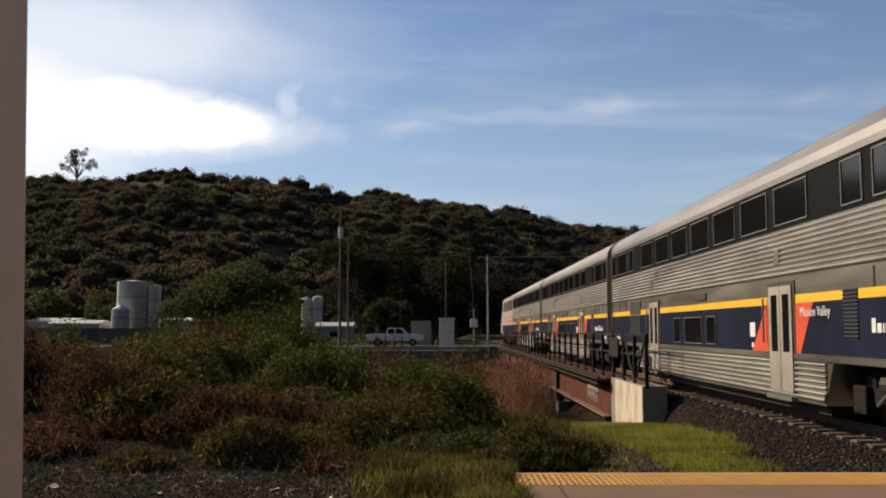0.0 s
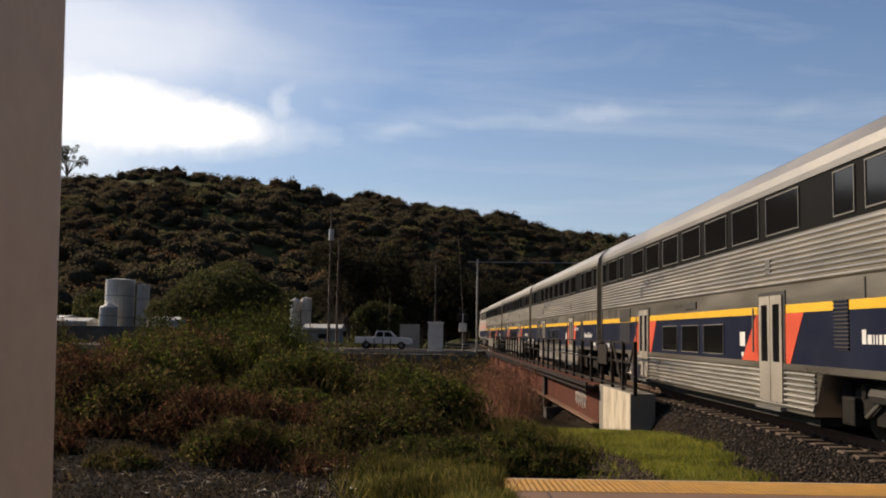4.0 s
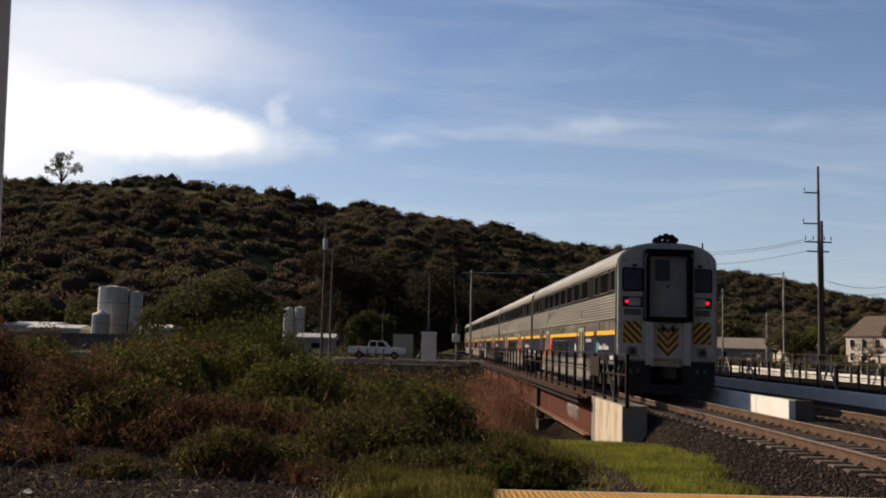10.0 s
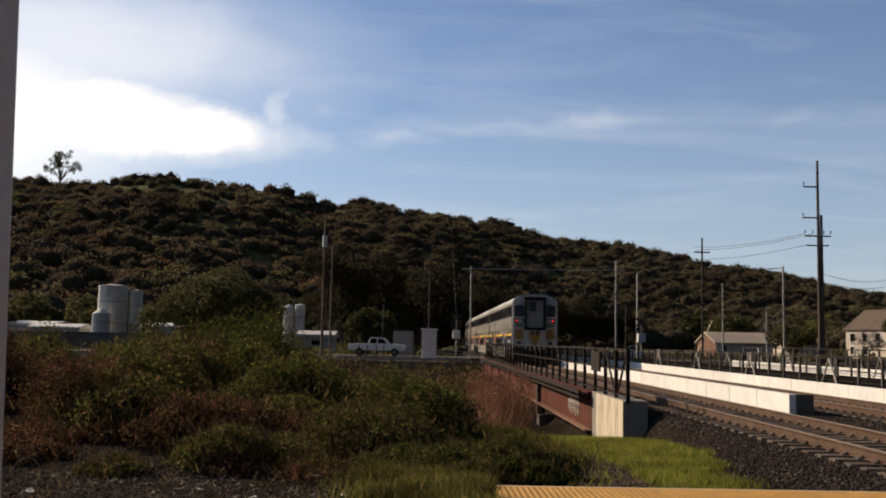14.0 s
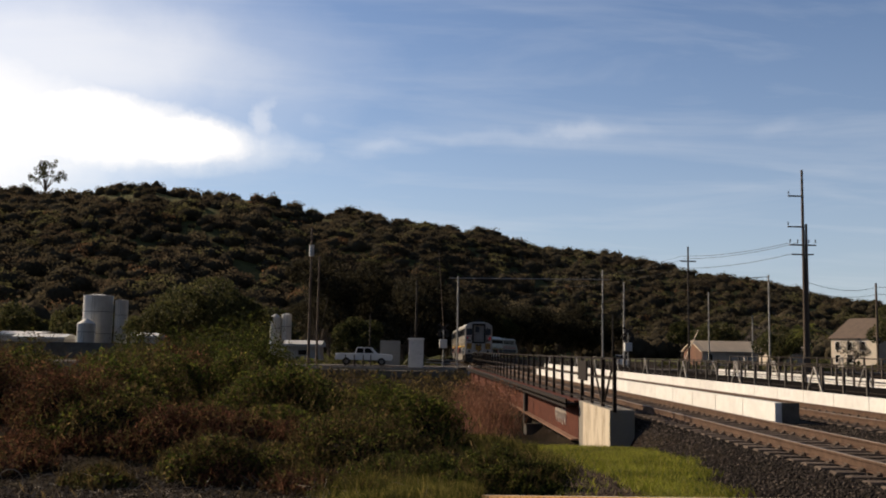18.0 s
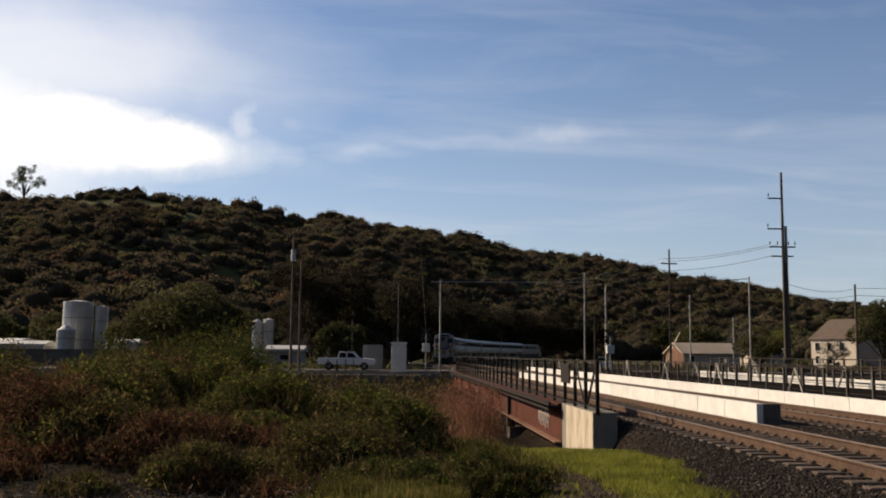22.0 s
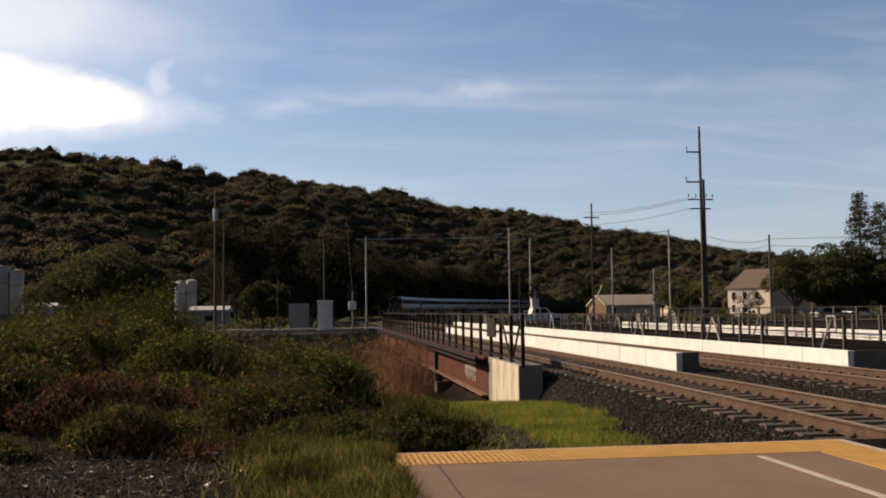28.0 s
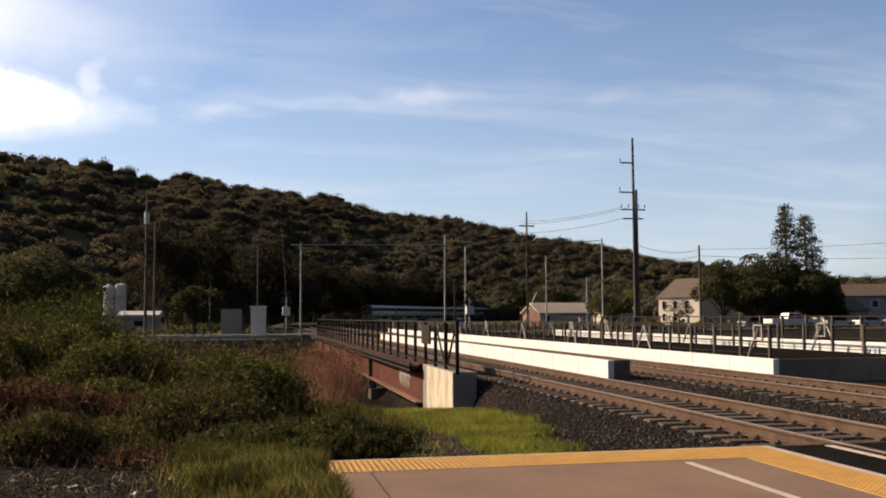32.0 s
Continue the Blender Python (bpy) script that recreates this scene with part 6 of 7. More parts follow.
gl = mast("gantry_post", 4.22, 93.6, 8.75, 0.10, POLEGREY, "slim pale steel post of a wire span over the tracks")
gr = mast("gantry_post", 18.4, 93.6, 9.6, 0.10, POLEGREY, "slim pale steel post of a wire span over the tracks")
span = empty("span_pipe", pose(0, 0, 0), "thin level pipe between two posts over the tracks", "span pipe")
bm = bmesh.new()
rod(bm, (3.3, 93.6, 8.52), (19.1, 93.6, 8.66), 0.045, 6)
part("pipe", bm, POLEGREY, span)
mast("steel_post", 21.9, 100, 8.9, 0.12, POLEGREY, "plain grey steel post by the crossing")
mast("steel_post", 35.4, 95, 9.55, 0.11, POLEGREY, "tall grey steel post beside the platform")
mast("steel_post", 39.0, 110, 6.1, 0.10, POLEGREY, "short grey steel post")
mast("steel_post", 23.2, 112, 6.0, 0.10, DARKPOLE, "short dark post by the crossing")
mast("steel_post", 24.6, 112, 4.6, 0.14, DARKPOLE, "short dark post by the crossing")
wp = mast("wooden_pole", -10.3, 95, 13.4, 0.14, POLEWOOD, "weathered wooden utility pole with a pale transformer can")
bm = bmesh.new()
rod(bm, (0.05, -0.32, 10.75), (0.05, -0.32, 11.75), 0.24, 12)
rod(bm, (0.05, -0.32, 11.75), (0.05, -0.32, 11.85), 0.26, 12)
part("transformer", bm, PALECAB, wp, "pale transformer can")
bm = bmesh.new()
box(bm, -0.05, 0.05, -0.30, 0.0, 11.1, 11.2)
part("bracket", bm, DARKPOLE, wp)
mast("wooden_pole", -9.7, 97, 10.8, 0.12, POLEWOOD, "weathered wooden utility pole")
mast("wooden_pole", 0.25, 118, 10.0, 0.15, DARKPOLE, "dark wooden pole behind the cabinets")
mast("wooden_pole", -5.0, 110, 5.5, 0.09, DARKPOLE, "thin dark pole by the road")
mast("wooden_pole", 36.4, 118, 9.2, 0.11, POLEGREY, "leaning pale pole beside the shed")
mast("wooden_pole", 53.6, 110, 10.1, 0.16, POLEWOOD, "wooden utility pole beside a dark tree")
p = mast("wooden_pole", 31.6, 110, 13.9, 0.13, DARKPOLE, "wooden utility pole with a short crossarm")
bm = bmesh.new()
box(bm, -0.9, 0.9, -0.06, 0.06, 12.4, 12.55)
part("crossarm", bm, DARKPOLE, p)
# two leaning barrier arms and their masts
for x, y, lean in ((2.75, 90, -1), (20.2, 90.5, 1)):
    b = empty("crossing_gate", pose(x, y, -0.2), "raised level-crossing gate with signal box and counterweight", "crossing gate", "crossing gates")
    bm = bmesh.new()
    rod(bm, (0, 0, 0), (0, 0, 3.6), 0.07, 8)
    part("mast", bm, POLEGREY, b)
    bm = bmesh.new()
    bevel_box(bm, -0.35, 0.35, -0.3, 0.3, 1.9, 2.7, 0.03)
    part("mechanism_box", bm, PALECAB, b)
    if lean < 0:
        bm = bmesh.new()
        rod(bm, (0.1, 0, 2.3), (-0.55, 0, 11.0), 0.04, 6, 0.025)
        part("gate_arm", bm, POLEWOOD, b, "long raised gate arm")
    for k in (-1, 1):
        bm = bmesh.new()
        rod(bm, (k * 0.35, -0.10, 3.1), (k * 0.35, 0.10, 3.1), 0.2, 12)
        part("signal_lamp", bm, DARK, b, "unlit round signal lamp")
    for d, tilt in ((0, 40), (0.045, -40)):
        bm = bmesh.new()
        box(bm, -0.6, 0.6, -0.02, 0.02, -0.1, 0.1, pose(0, d, 3.75, 0, tilt, 0))
        part("crossbuck_board", bm, DARKPOLE, b, "weathered sign board seen from behind")
# low rails by the kerb
for x in (-6.2, -5.4, -4.6, -3.9):
    b = mast("bollard", x, 88.5, 0.95, 0.06, RAILING, "short dark steel bollard", "bollard")
b = empty("guard_rail", pose(0, 0, 0), "low pale pipe rail beside the road", "guard rail", kind="structure")
bm = bmesh.new()
rod(bm, (1.2, 89, 0.35), (4.6, 90, 0.2), 0.05, 6)
rod(bm, (1.2, 90, 0.62), (4.6, 91, 0.5), 0.05, 6)
part("pipe", bm, POLEGREY, b)

# the tall power pole with its arms and wires
pp = mast("power_pole", 34.9, 85, 18.3, 0.20, POLEWOOD, "tall wooden power pole with crossarms and insulators", "power pole", taper=0.55)
def bar(name, parent, x0, x1, z, r=0.06, mat=None):
    bm = bmesh.new()
    box(bm, x0, x1, -r, r, z - r, z + r)
    part(name, bm, mat or POLEWOOD, parent)
for x0, x1, z in ((-1.3, 0.1, 15.9), (-1.4, 0.1, 13.1), (-1.25, 1.15, 11.45), (-1.1, 0.9, 10.6)):
    bar("crossarm", pp, x0, x1, z + 0.25)
for x, z in ((-1.25, 16.1), (-1.35, 13.3), (-1.2, 11.7), (-0.5, 11.7), (0.5, 11.7), (1.1, 11.7)):
    bm = bmesh.new()
    rod(bm, (x, 0, z + 0.2), (x, 0, z + 0.5), 0.05, 8)
    part("insulator", bm, DARK, pp)
bm = bmesh.new()
rod(bm, (0.28, 0, 0), (0.28, 0, 13.6), 0.15, 8, 0.12)
part("stub_pole", bm, POLEWOOD, pp, "second pole bolted alongside")


def wire(a, b, sag, r=0.025):
    w = empty("overhead_wire", pose(0, 0, 0), "thin dark overhead wire between poles", "wire", "overhead wires")
    a, b = Vector(a), Vector(b)
    bm = bmesh.new()
    n, prev = 10, None
    for i in range(n + 1):
        k = i / n
        p = a.lerp(b, k) - Vector((0, 0, sag * 4 * k * (1 - k)))
        ring = [bm.verts.new(p + Vector((0, r * c, r * s))) for c, s in ((1, 0), (-0.5, 0.87), (-0.5, -0.87))]
        if prev:
            for j in range(3):
                bm.faces.new((prev[j], prev[(j + 1) % 3], ring[(j + 1) % 3], ring[j]))
        prev = ring
    part("cable", bm, DARK, w)


P0 = (34.9, 85)
for dx, z, zb in ((-1.2, 11.9, 13.0), (-0.5, 11.9, 12.7), (-1.0, 10.9, 11.6)):
    wire((P0[0] + dx, P0[1], z - 0.25), (31.6 + dx * 0.6, 110, zb - 0.2), 0.35)
    wire((31.6 + dx * 0.6, 110, zb - 0.2), (24 + dx, 170, zb + 1.5), 0.8, 0.014)
wire((34.9, 85, 8.2), (53.6, 110, 9.6), 0.6)
wire((34.9, 85, 7.4), (53.6, 110, 8.8), 0.5)
wire((53.6, 110, 9.6), (100, 100, 12.5), 0.8)
wire((53.6, 110, 8.8), (100, 100, 9.5), 0.8)
wire((35.4, 95, 9.4), (21.9, 100, 8.6), 0.15, 0.02)
wire((18.4, 93.6, 9.3), (35.4, 95, 9.3), 0.25, 0.02)


# buildings
def gable_house(name, m, w, d, eave, ridge, wall, roof, label, windows=(), over=0.35, group="", gable=None):
    """w along x, d along y; the ridge runs along x."""
    h = empty(name, m, label, "house", group)
    bm = bmesh.new()
    prism(bm, [(-d / 2, 0), (d / 2, 0), (d / 2, eave), (0, ridge - 0.15), (-d / 2, eave)], "x", -w / 2, w / 2)
    part("wall", bm, wall, h)
    if gable:
        bm = bmesh.new()
        prism(bm, [(-d / 2 + 0.1, 0.02), (d / 2 - 0.1, 0.02), (d / 2 - 0.1, eave - 0.1), (0, ridge - 0.3), (-d / 2 + 0.1, eave - 0.1)], "x", -w / 2 - 0.05, -w / 2 - 0.003)
        part("gable_boards", bm, gable, h, "reddish brown boarded gable end")
    for s in (-1, 1):
        bm = bmesh.new()
        y0, z0 = s * (d / 2 + over), eave - over * (ridge - eave) / (d / 2)
        q = [(y0, z0), (0, ridge), (0, ridge + 0.18), (y0, z0 + 0.18)]
        prism(bm, q, "x", -w / 2 - over, w / 2 + over)
        part("roof", bm, roof, h)
    for x, z, ww, hh in windows:
        bm = bmesh.new()
        box(bm, x - ww / 2, x + ww / 2, -d / 2 - 0.03, -d / 2 - 0.005, z, z + hh)
        wn = part("window", bm, GLASS, h)
        bm = bmesh.new()
        for a, b, c, e in ((-ww / 2 - 0.1, ww / 2 + 0.1, -0.1, 0), (-ww / 2 - 0.1, ww / 2 + 0.1, hh, hh + 0.1), (-ww / 2 - 0.1, -ww / 2, 0, hh), (ww / 2, ww / 2 + 0.1, 0, hh)):
            box(bm, x + a, x + b, -d / 2 - 0.06, -d / 2 - 0.004, z + c, z + e)
        part("window_frame", bm, WHITE, wn)
    return h


hip = gable_house("house", pose(86.2, 178, -0.2, 0, 0, -68), 11, 10.5, 5.3, 8.9, STUCCO, SHINGLE, "cream two-storey house with a brown shingle roof", [(-3.9, 3.0, 1.1, 1.5), (-1.0, 3.0, 1.1, 1.5), (2.0, 3.0, 1.1, 1.5), (-3.9, 0.6, 1.1, 1.4), (-1.0, 0.6, 1.2, 1.4)])
shed = gable_house("shed", pose(49.7, 155, -0.2, 0, 0, 8), 9.6, 7, 2.2, 3.75, STUCCO, TANROOF, "long low tan shed with a ribbed metal roof", [(-3.5, 0.8, 0.9, 1.0)], gable=GABLEBROWN)
for i in range(15):
    bm = bmesh.new()
    x = -4.6 + 0.66 * i
    prism(bm, [(-3.8, 2.22), (0, 3.94), (0, 3.98), (-3.8, 2.26)], "x", x - 0.03, x + 0.03)
    part("roof_rib", bm, TANROOF, shed)
gable_house("shed", pose(66, 172, -0.2, 0, 0, 10), 7, 6, 2.6, 3.6, STUCCO, TANROOF, "small pale shed between house and palm")
gable_house("grey_house", pose(118, 168, -0.2, 0, 0, -30), 15, 9, 5.2, 7.4, GREYWALL, SHINGLE, "grey two-storey house with a dark roof", [(-4.5, 3.0, 1.1, 1.3), (0, 3.0, 1.1, 1.3)])
gable_house("small_house", pose(99, 150, -0.2, 0, 0, 20), 7, 6, 2.4, 4.2, STUCCO, SHINGLE, "small house half hidden by trees")


def tank(name, x, y, r, h, label, cone=0.8, n=24):
    t = empty(name, pose(x, y, -0.3), label, "storage tank", "storage tanks")
    bm = bmesh.new()
    rod(bm, (0, 0, 0), (0, 0, h), r, n)
    part("shell", bm, TANKWHITE, t, smooth=False)
    bm = bmesh.new()
    rod(bm, (0, 0, h), (0, 0, h + cone), r + 0.03, n, r * 0.15)
    part("roof", bm, TANKWHITE, t)
    for z in (h * 0.35, h * 0.72):
        bm = bmesh.new()
        rod(bm, (0, 0, z), (0, 0, z + 0.12), r + 0.05, n)
        part("hoop", bm, GREYCAB, t)
    bm = bmesh.new()
    for k in (-0.2, 0.2):
        rod(bm, (k, -r - 0.15, 0), (k, -r - 0.15, h + 0.3), 0.03, 5)
    part("ladder", bm, GREYCAB, t)


tank("storage_tank", -55.3, 170, 2.5, 10.3, "large pale upright storage tank", 0.25)
tank("storage_tank", -51.4, 170.5, 1.1, 9.6, "narrow pale upright storage tank", 0.1)
tank("storage_tank", -55.5, 165, 1.5, 5.3, "short pale storage tank with a conical roof", 0.8)
tank("silo", -21.5, 150, 0.82, 6.5, "slender white silo at the works", 0.45)
tank("silo", -19.85, 150.5, 0.8, 6.9, "slender white silo at the works", 0.2)


def low_building(x0, x1, y, d, h, mat, roof, label):
    b = empty("industrial_building", pose((x0 + x1) / 2, y, -0.3), label, "industrial building", "works buildings")
    w = (x1 - x0) / 2
    bm = bmesh.new()
    box(bm, -w, w, 0, d, 0, h)
    part("wall", bm, mat, b)
    bm = bmesh.new()
    prism(bm, [(-0.4, h), (d + 0.4, h), (d + 0.4, h + 0.35), (d / 2, h + 0.9), (-0.4, h + 0.35)], "x", -w - 0.3, w + 0.3)
    part("roof", bm, roof, b)
    n = max(1, int(w / 2.2))
    for i in range(n):
        bm = bmesh.new()
        x = -w + (i + 0.5) * 2 * w / n
        box(bm, x - 0.6, x + 0.6, -0.05, -0.005, h * 0.4, h * 0.75)
        part("window", bm, GLASS, b)


low_building(-92, -67, 172, 14, 3.1, PALEWALL, TANKWHITE, "long low white works building")
low_building(-68, -59.5, 166, 6, 2.6, PALEWALL, TANKWHITE, "low white works shed beside the tanks")
low_building(-49.5, -45, 170, 6, 3.1, PALEWALL, TANKWHITE, "small white works hut")
low_building(-18.6, -13.5, 140, 5, 2.0, PALEWALL, TANKWHITE, "small pale hut with a flat white roof")
yw = empty("yard_wall", pose(0, 0, 0), "long low concrete wall of the works yard", "wall", kind="structure")
bm = bmesh.new()
box(bm, -95, -36, 138, 138.3, -0.5, 1.75)
part("panel", bm, DARKCON, yw)


# vehicles
def pickup(name, m, label):
    v = empty(name, m, label, "pickup truck")
    bm = bmesh.new()
    b = bmesh.new()
    # front towards +x
    side = [(-2.85, 0.55), (2.75, 0.50), (2.85, 0.75), (2.75, 1.08), (1.25, 1.20), (-2.85, 1.18)]
    prism(b, side, "y", -0.95, 0.95)
    bmesh.ops.recalc_face_normals(b, faces=b.faces)
    bmesh.ops.bevel(b, geom=b.edges[:], offset=0.06, segments=2, affect="EDGES", profile=0.6)
    merge(bm, b)
    part("body", bm, CARWHITE, v, "white body")
    bm = bmesh.new()
    b = bmesh.new()
    prism(b, [(-0.95, 1.16), (1.30, 1.16), (0.70, 1.78), (-0.70, 1.82)], "y", -0.82, 0.82)
    bmesh.ops.recalc_face_normals(b, faces=b.faces)
    bmesh.ops.bevel(b, geom=b.edges[:], offset=0.05, segments=2, affect="EDGES", profile=0.6)
    merge(bm, b)
    part("cab", bm, CARWHITE, v, "white double cab")
    for s in (-1, 1):
        for x0, x1, x2, x3 in ((-0.78, -0.06, -0.06, -0.66), (0.06, 0.98, 0.58, 0.06)):
            bm = bmesh.new()
            vs = [bm.verts.new((x, s * 0.828, z)) for x, z in ((x0, 1.22), (x1, 1.22), (x2, 1.70), (x3, 1.70))]
            bm.faces.new(vs)
            r = bmesh.ops.extrude_face_region(bm, geom=bm.faces[:])
            for q in r["geom"]:
                if isinstance(q, bmesh.types.BMVert):
                    q.co.y -= s * 0.01
            part("window", bm, GLASS, v)
        for x in (-1.75, 1.75):
            bm = bmesh.new()
            rod(bm, (x, s * 0.72, 0.38), (x, s * 0.97, 0.38), 0.38, 20)
            w = part("wheel", bm, BLACK, v)
            bm = bmesh.new()
            rod(bm, (x, s * 0.965, 0.38), (x, s * 0.985, 0.38), 0.22, 14)
            part("rim", bm, FRAME, w)
    bm = bmesh.new()
    box(bm, -2.75, -1.05, -0.80, 0.80, 1.12, 1.19)
    part("bed", bm, DARK, v, "open dark load bed")
    bm = bmesh.new()
    box(bm, 2.80, 2.9, -0.9, 0.9, 0.48, 0.68)
    part("bumper", bm, FRAME, v)
    bm = bmesh.new()
    box(bm, -2.92, -2.84, -0.9, 0.9, 0.48, 0.68)
    part("bumper", bm, FRAME, v)
    return v


truck = pickup("pickup_truck", pose(-4.9, 97.0, -0.13), "white double-cab pickup truck driving over the crossing")


def parked(x, y, turn, mat, label):
    v = empty("parked_car", pose(x, y, -0.25, 0, 0, turn), label, "car", "parked cars")
    for side, mt, nm in (([(-2.2, 0.35), (2.2, 0.35), (2.25, 0.8), (1.3, 0.95), (-2.2, 0.98)], mat, "body"), ([(-1.7, 0.95), (1.2, 0.93), (0.5, 1.45), (-1.2, 1.48)], GLASS, "glasshouse")):
        bm = bmesh.new()
        b = bmesh.new()
        w = 0.88 if nm == "body" else 0.74
        prism(b, side, "y", -w, w)
        bmesh.ops.recalc_face_normals(b, faces=b.faces)
        bmesh.ops.bevel(b, geom=b.edges[:], offset=0.07, segments=2, affect="EDGES", profile=0.6)
        merge(bm, b)
        part(nm, bm, mt, v)
    bm = bmesh.new()
    bevel_box(bm, -1.1, 0.45, -0.72, 0.72, 1.44, 1.52, 0.03)
    part("roof_panel", bm, mat, v)
    for x_ in (-1.4, 1.4):
        for s in (-1, 1):
            bm = bmesh.new()
            rod(bm, (x_, s * 0.7, 0.32), (x_, s * 0.9, 0.32), 0.32, 14)
            part("wheel", bm, BLACK, v)


lp = empty("leaning_pole", pose(43.0, 150, -0.25), "thin weathered pole leaning beside the shed", "pole")
bm = bmesh.new()
rod(bm, (-1.0, 0, 0), (1.6, 0, 5.6), 0.11, 8, 0.08)
part("shaft", bm, TANROOF, lp)
for x, y, a, c, l in ((66, 112, 20, CARWHITE, "white parked car beyond the fences"), (72, 110, 10, CARWHITE, "white parked car beyond the fences"), (78, 112, 15, CARWHITE, "white parked car beyond the fences"),
                      (60, 108, 5, GREYCAB, "grey parked car beyond the fences"), (84, 114, 12, GREYCAB, "grey parked car beyond the fences"), (26.0, 120, 80, CARWHITE, "white parked van near the shed")):
    parked(x, y, a, c, l)


# trees that stand by themselves
def crown_points(n, blobs, rng):
    pts = []
    per = np.array([b[3] ** 2 for b in blobs])
    per = np.maximum(1, (n * per / per.sum()).astype(int))
    for (x, y, z, r, f), k in zip(blobs, per):
        u = rng.normal(size=(k, 3))
        u /= np.linalg.norm(u, axis=1)[:, None]
        pts.append(u * (rng.uniform(0.55, 1.08, k) ** 0.6)[:, None] * [r, r, r * f] + [x, y, z])
    return np.concatenate(pts)


def limb(bm, p, q, r0, r1):
    rod(bm, p, q, r0, 7, r1)


def tree(x, y, h, r, mat, label, seed, n=9000, leaf=0.32, trunk=0.28, open_=0.0, stem=0.25, flat=0.8, category="tree"):
    """A broad tree: trunk, forked limbs, and a crown of many clumps with gaps."""
    rng = np.random.default_rng(seed)
    t = empty("tree", pose(x, y, float(height(x, y)) - 0.1), label, category)
    bm = bmesh.new()
    fork = Vector((0, 0, h * stem))
    limb(bm, (0, 0, 0), fork, trunk, trunk * 0.75)
    blobs = []
    for i in range(9):
        a = i * 2.4 + rng.uniform(0, 0.6)
        d = r * rng.uniform(0.35, 0.78)
        z = h * rng.uniform(stem + 0.18, 0.80)
        tip = Vector((math.cos(a) * d, math.sin(a) * d, z))
        mid = fork.lerp(tip, 0.5) + Vector((0, 0, h * 0.04))
        limb(bm, fork, mid, trunk * 0.5, trunk * 0.3)
        limb(bm, mid, tip, trunk * 0.3, trunk * 0.1)
        blobs.append((*tip, r * rng.uniform(0.30, 0.46) * (1 - open_), flat))
    blobs.append((0, 0, h * 0.82, r * 0.45, flat))
    blobs.append((r * 0.2, -r * 0.2, h * 0.62, r * 0.5, flat))
    part("trunk", bm, BARK, t)
    ob = new("crown", leaves("crown", crown_points(n, blobs, rng), leaf, leaf * 0.6, mat, 0.1, rng))
    ob.parent = t
    return t


def gum_tree(x, y, h, r, label, seed):
    """Upright limbs that fan from a short trunk, with small clumps towards their ends and sky between them."""
    rng = np.random.default_rng(seed)
    t = empty("gum_tree", pose(x, y, float(height(x, y)) - 0.3), label, "tree")
    bm = bmesh.new()
    fork = Vector((0, 0, h * 0.16))
    limb(bm, (0, 0, 0), fork, 0.6, 0.5)
    blobs = []
    for i in range(13):
        u = -1 + 2 * i / 12
        tip = Vector((u * r * 0.92, rng.uniform(-0.5, 0.5) * r, h * (0.97 - 0.42 * u * u) * rng.uniform(0.86, 1.0)))
        knee = fork.lerp(tip, 0.45) + Vector((-u * r * 0.12, 0, h * 0.06))
        limb(bm, fork, knee, 0.30, 0.20)
        limb(bm, knee, tip, 0.20, 0.06)
        for k in range(5):
            q = knee.lerp(tip, 0.15 + 0.21 * k) + Vector(rng.normal(size=3)) * 0.9
            blobs.append((*q, rng.uniform(0.8, 1.55), 0.9))
    part("trunk", bm, BARK, t)
    ob = new("crown", leaves("crown", crown_points(5200, blobs, rng), 0.62, 0.36, OAKNEAR, 0.1, rng))
    ob.parent = t
    return t


def conifer(x, y, h, r, mat, label, seed, n=7000):
    """A ragged evergreen: straight trunk, drooping whorls, gaps between them."""
    rng = np.random.default_rng(seed)
    t = empty("conifer", pose(x, y, -0.3), label, "tree")
    bm = bmesh.new()
    limb(bm, (0, 0, 0), (0, 0, h * 0.97), 0.32, 0.04)
    pts = []
    levels = 17
    for i in range(levels):
        z = h * (0.22 + 0.76 * i / levels)
        rr = r * (1 - i / levels) ** 0.8 * rng.uniform(0.7, 1.15) + 0.3
        for j in range(5):
            a = rng.uniform(0, 6.28)
            tip = Vector((math.cos(a) * rr, math.sin(a) * rr, z - rr * 0.15))
            limb(bm, (0, 0, z), tip, 0.06, 0.02)
            k = max(20, int(n / (levels * 5) * (rr / r * 1.6 + 0.3)))
            s = rng.uniform(0.25, 1.1, k)
            pts.append(np.array(tip) * [1, 1, 0] * s[:, None] + [0, 0, 1] * (z - rr * 0.15 * s)[:, None] + rng.normal(size=(k, 3)) * [0.32, 0.32, 0.26])
    part("trunk", bm, BARK, t)
    ob = new("crown", leaves("crown", np.concatenate(pts), 0.34, 0.16, mat, 0.1, rng))
    ob.parent = t
    return t


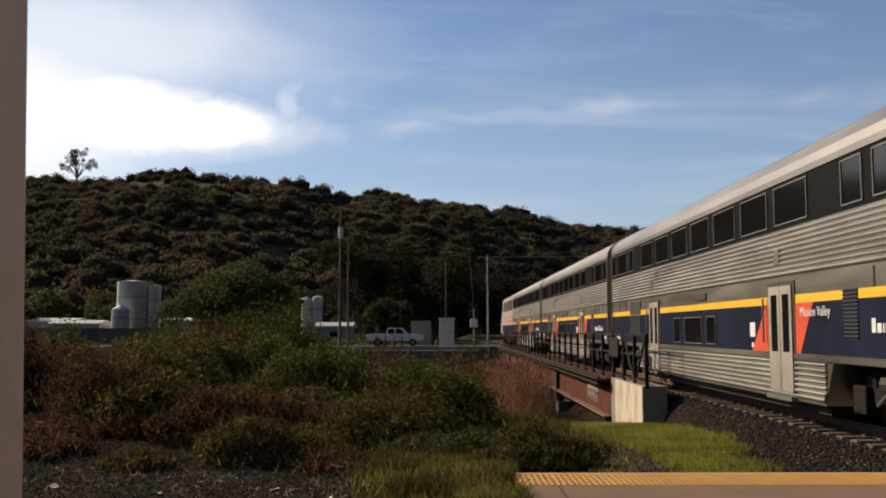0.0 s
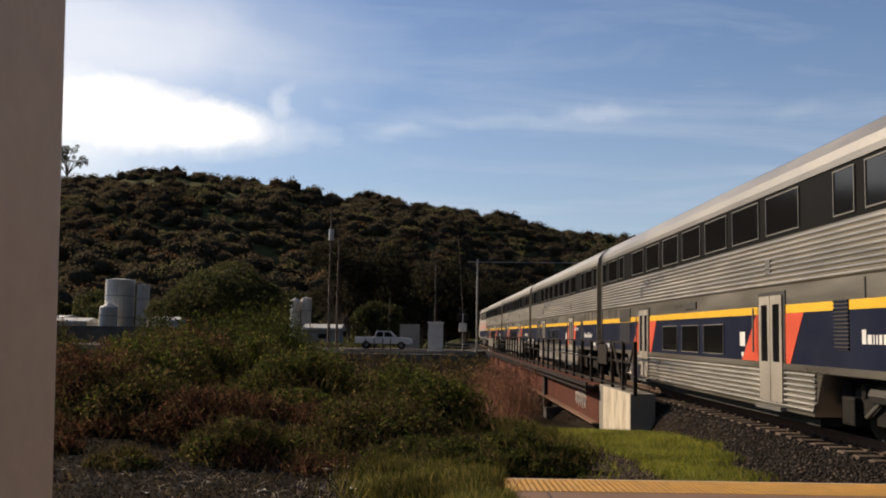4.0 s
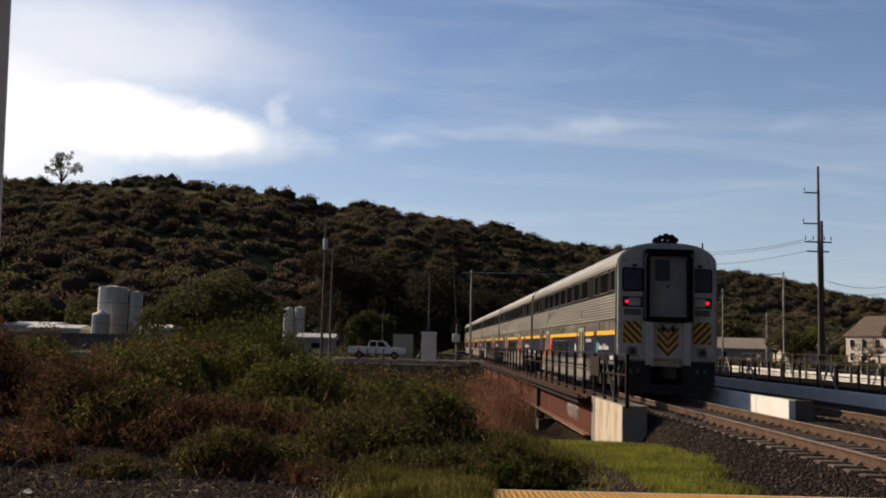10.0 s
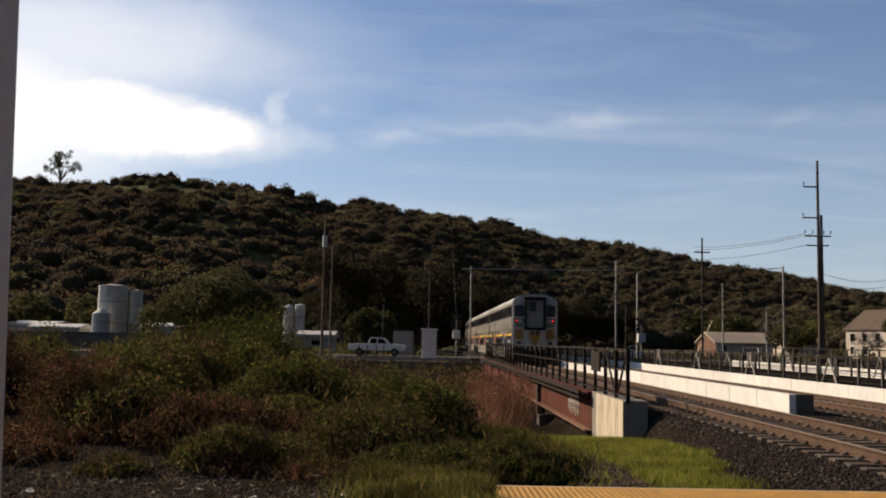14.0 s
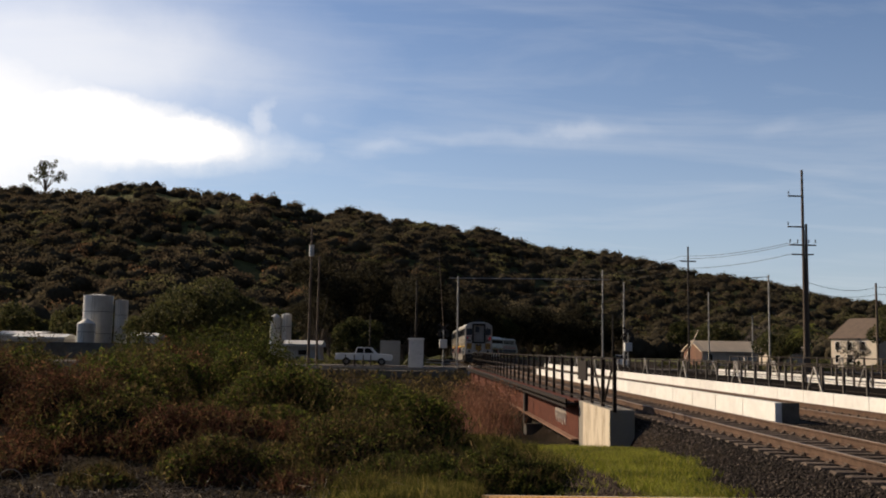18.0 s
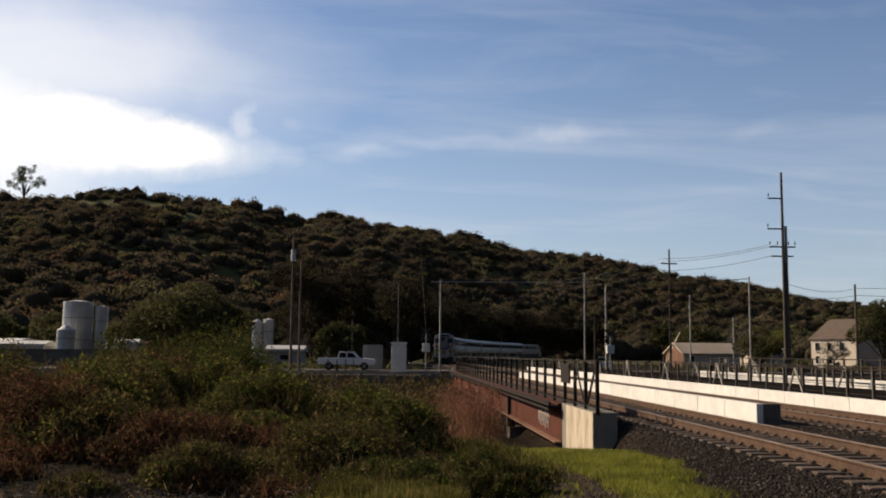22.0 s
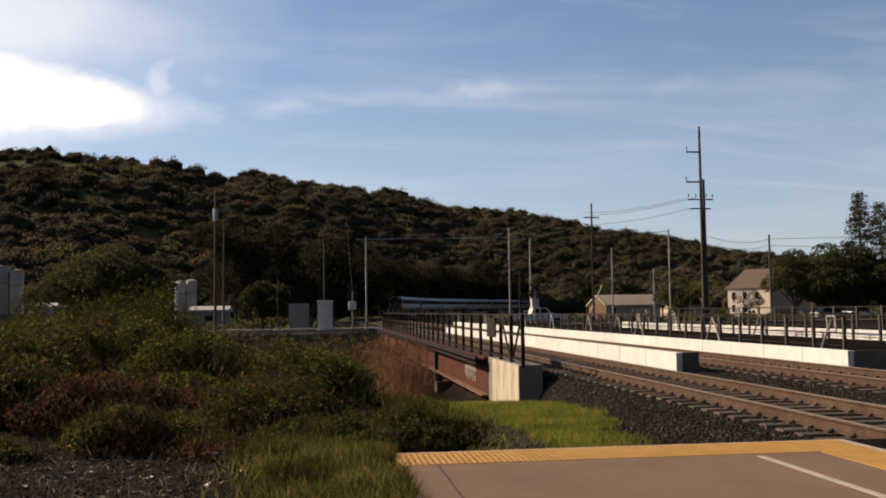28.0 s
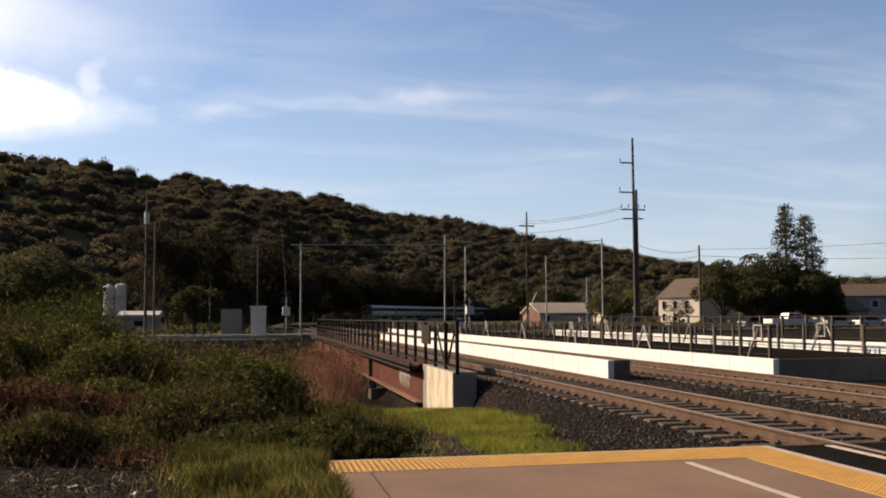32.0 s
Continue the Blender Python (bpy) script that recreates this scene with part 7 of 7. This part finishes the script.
def palm(x, y, h, r, label, seed, base=-0.3):
    rng = np.random.default_rng(seed)
    t = empty("palm_tree", pose(x, y, base), label, "palm tree")
    bm = bmesh.new()
    limb(bm, (0, 0, 0), (0.1, 0, h), 0.28, 0.22)
    part("trunk", bm, BARK, t)
    v, f = [], []
    for i in range(46):
        a, e = rng.uniform(0, 6.28), rng.uniform(-0.5, 1.2)
        d = Vector((math.cos(a) * math.cos(e), math.sin(a) * math.cos(e), math.sin(e)))
        side = Vector((-math.sin(a), math.cos(a), 0))
        ln = r * rng.uniform(0.75, 1.1)
        for s in (-1, 1):
            for k in range(8):
                p = Vector((0.1, 0, h)) + d * ln * (k + 1) / 8 - Vector((0, 0, 0.5 * ln * ((k + 1) / 8) ** 2))
                tip = p + side * s * ln * 0.22 * (1 - k / 12) + d * ln * 0.12 - Vector((0, 0, 0.12 * ln))
                i0 = len(v)
                v += [p, p + d * 0.10 * ln * 0.5, tip]
                f.append((i0, i0 + 1, i0 + 2))
    ob = new("fronds", raw_mesh("fronds", [tuple(q) for q in v], f, PALMLEAF))
    ob.parent = t
    return t


tree(-24.5, 118, 10.2, 7.0, LEAFMIX2, "large broad olive-green tree behind the bank", 11, 12000, 0.42)
tree(-31, 124, 8.6, 5.5, LEAFMIX2, "broad olive-green tree behind the bank", 12, 9000, 0.42)
tree(-7.0, 115, 6.0, 3.4, OAKNEAR, "shaggy rounded tree behind the cabinets", 13, 7000, 0.34)
tree(22.5, 258, 12, 5.5, OAKNEAR, "dark bushy tree beside the curving track", 14, 6000, 0.5)
palm(40.6, 99, 4.3, 2.2, "low bushy palm beside the power pole", 22)
tree(39.4, 103, 5.0, 2.9, LEAFMIX2, "olive bushy tree beside the power pole", 15, 5000, 0.28)
for i, (x, y, h, r) in enumerate(((68, 132, 10.2, 4.6), (73.5, 133, 11.2, 5.0), (79.5, 134, 10.6, 5.0), (86.0, 136, 8.4, 4.6), (76.5, 128, 8.0, 4.5), (71, 127, 7.0, 4.0), (83, 130, 6.0, 4.0))):
    tree(x, y, h, r, LEAFMIX2, "dense olive evergreen tree beside the house", 30 + i, 9500, 0.36, stem=0.15)
conifer(77.2, 130, 18.9, 3.2, LEAFMIX2, "tall ragged olive conifer above the other trees", 41)
conifer(81.1, 131, 17.4, 3.8, LEAFMIX2, "tall ragged olive conifer above the other trees", 42)
gum_tree(-213, 551, 24.0, 12.0, "tall open gum tree on the crest of the hill", 51)
tree(60, 165, 6.5, 4.5, BARETREE, "bare grey winter tree in front of the house", 52, 2500, 0.30, 0.2, 0.3)
tree(73, 158, 5.0, 3.0, BARETREE, "bare grey winter tree in front of the house", 53, 1500, 0.26, 0.15, 0.3)
for i in range(26):
    rr = np.random.default_rng(100 + i)
    a = rr.uniform(-21, 25)
    d = rr.uniform(190, 270)
    if -14 < a < -3:
        continue
    tree(-d * math.sin(radians(a)), d * math.cos(radians(a)), rr.uniform(7, 12), rr.uniform(4, 7), LEAFMIX2 if i % 3 else OAKNEAR, "broad dusty tree on the flat below the hill", 200 + i, 2600, 0.75)
# tall trees on the outer side of the curve, two rows deep, set to shade the train; their leaf colour holds shade too
for i in range(56):
    rr = np.random.default_rng(400 + i)
    p, k = track_at(164 + 7.4 * (i % 28), 7.45)
    off = rr.uniform(8, 12) if i < 28 else rr.uniform(19, 28)
    tall = rr.uniform(13, 17) if i < 28 else rr.uniform(17, 22)
    tree(p.x - off * math.cos(k), p.y + off * math.sin(k), tall, rr.uniform(5.0, 6.8), GROVESHADE, "dense tall tree beside the curving track, shade in its leaf colour", 430 + i, 3600, 0.66, stem=0.10)
# low scrub on the far flat
g = scatter(26000, -110, 120, 103, 270, lambda x, y: (np.abs(x) < y * 0.65) & (wobble(x, y, 9) > -0.35) & ~((x > 4) & (x < 95) & (y > 120)), RNG)
g = g[(g[:, 0] < 3) | (g[:, 0] > 24 + (g[:, 1] - 100) * 0.5)]
g[:, 2] += RNG.uniform(0.0, 1.5, len(g)) * (0.5 + 0.5 * wobble(g[:, 0], g[:, 1], 6))
tagged(new("far_scrub", leaves("far_scrub", g, 0.8, 0.5, LEAFMIX2, 0.2, RNG)), "low brown-green scrub on the far flat", "scrub", kind="stuff")


def motions():
    times = [0, 1, 2, 3, 4, 5, 6, 7, 8, 9, 10, 11, 12, 13, 14, 15, 16, 17, 18, 19, 20, 21, 22, 23, 24, 25, 26, 27, 28, 29, 30, 31, 32]
    for i, car in enumerate(cars):
        walk(car, [(t, on_track(train_end(t) + L * (i + 0.5), 9.1)) for t in times])
    walk(loco, [(t, on_track(train_end(t) + L * 5 + 9.2, 5.6)) for t in times])
    row = [(0, -4.92), (22.6, -4.92), (23.5, -3.7), (24.0, -2.1), (24.5, 0.4), (25.5, 5.8), (26.5, 12.0), (27.0, 15.2), (27.5, 18.4), (28.0, 22.0), (28.5, 26.0), (29.5, 34.5), (32, 58.0)]
    walk(truck, [(t, pose(x, 97.0, -0.13)) for t, x in row])

motions()
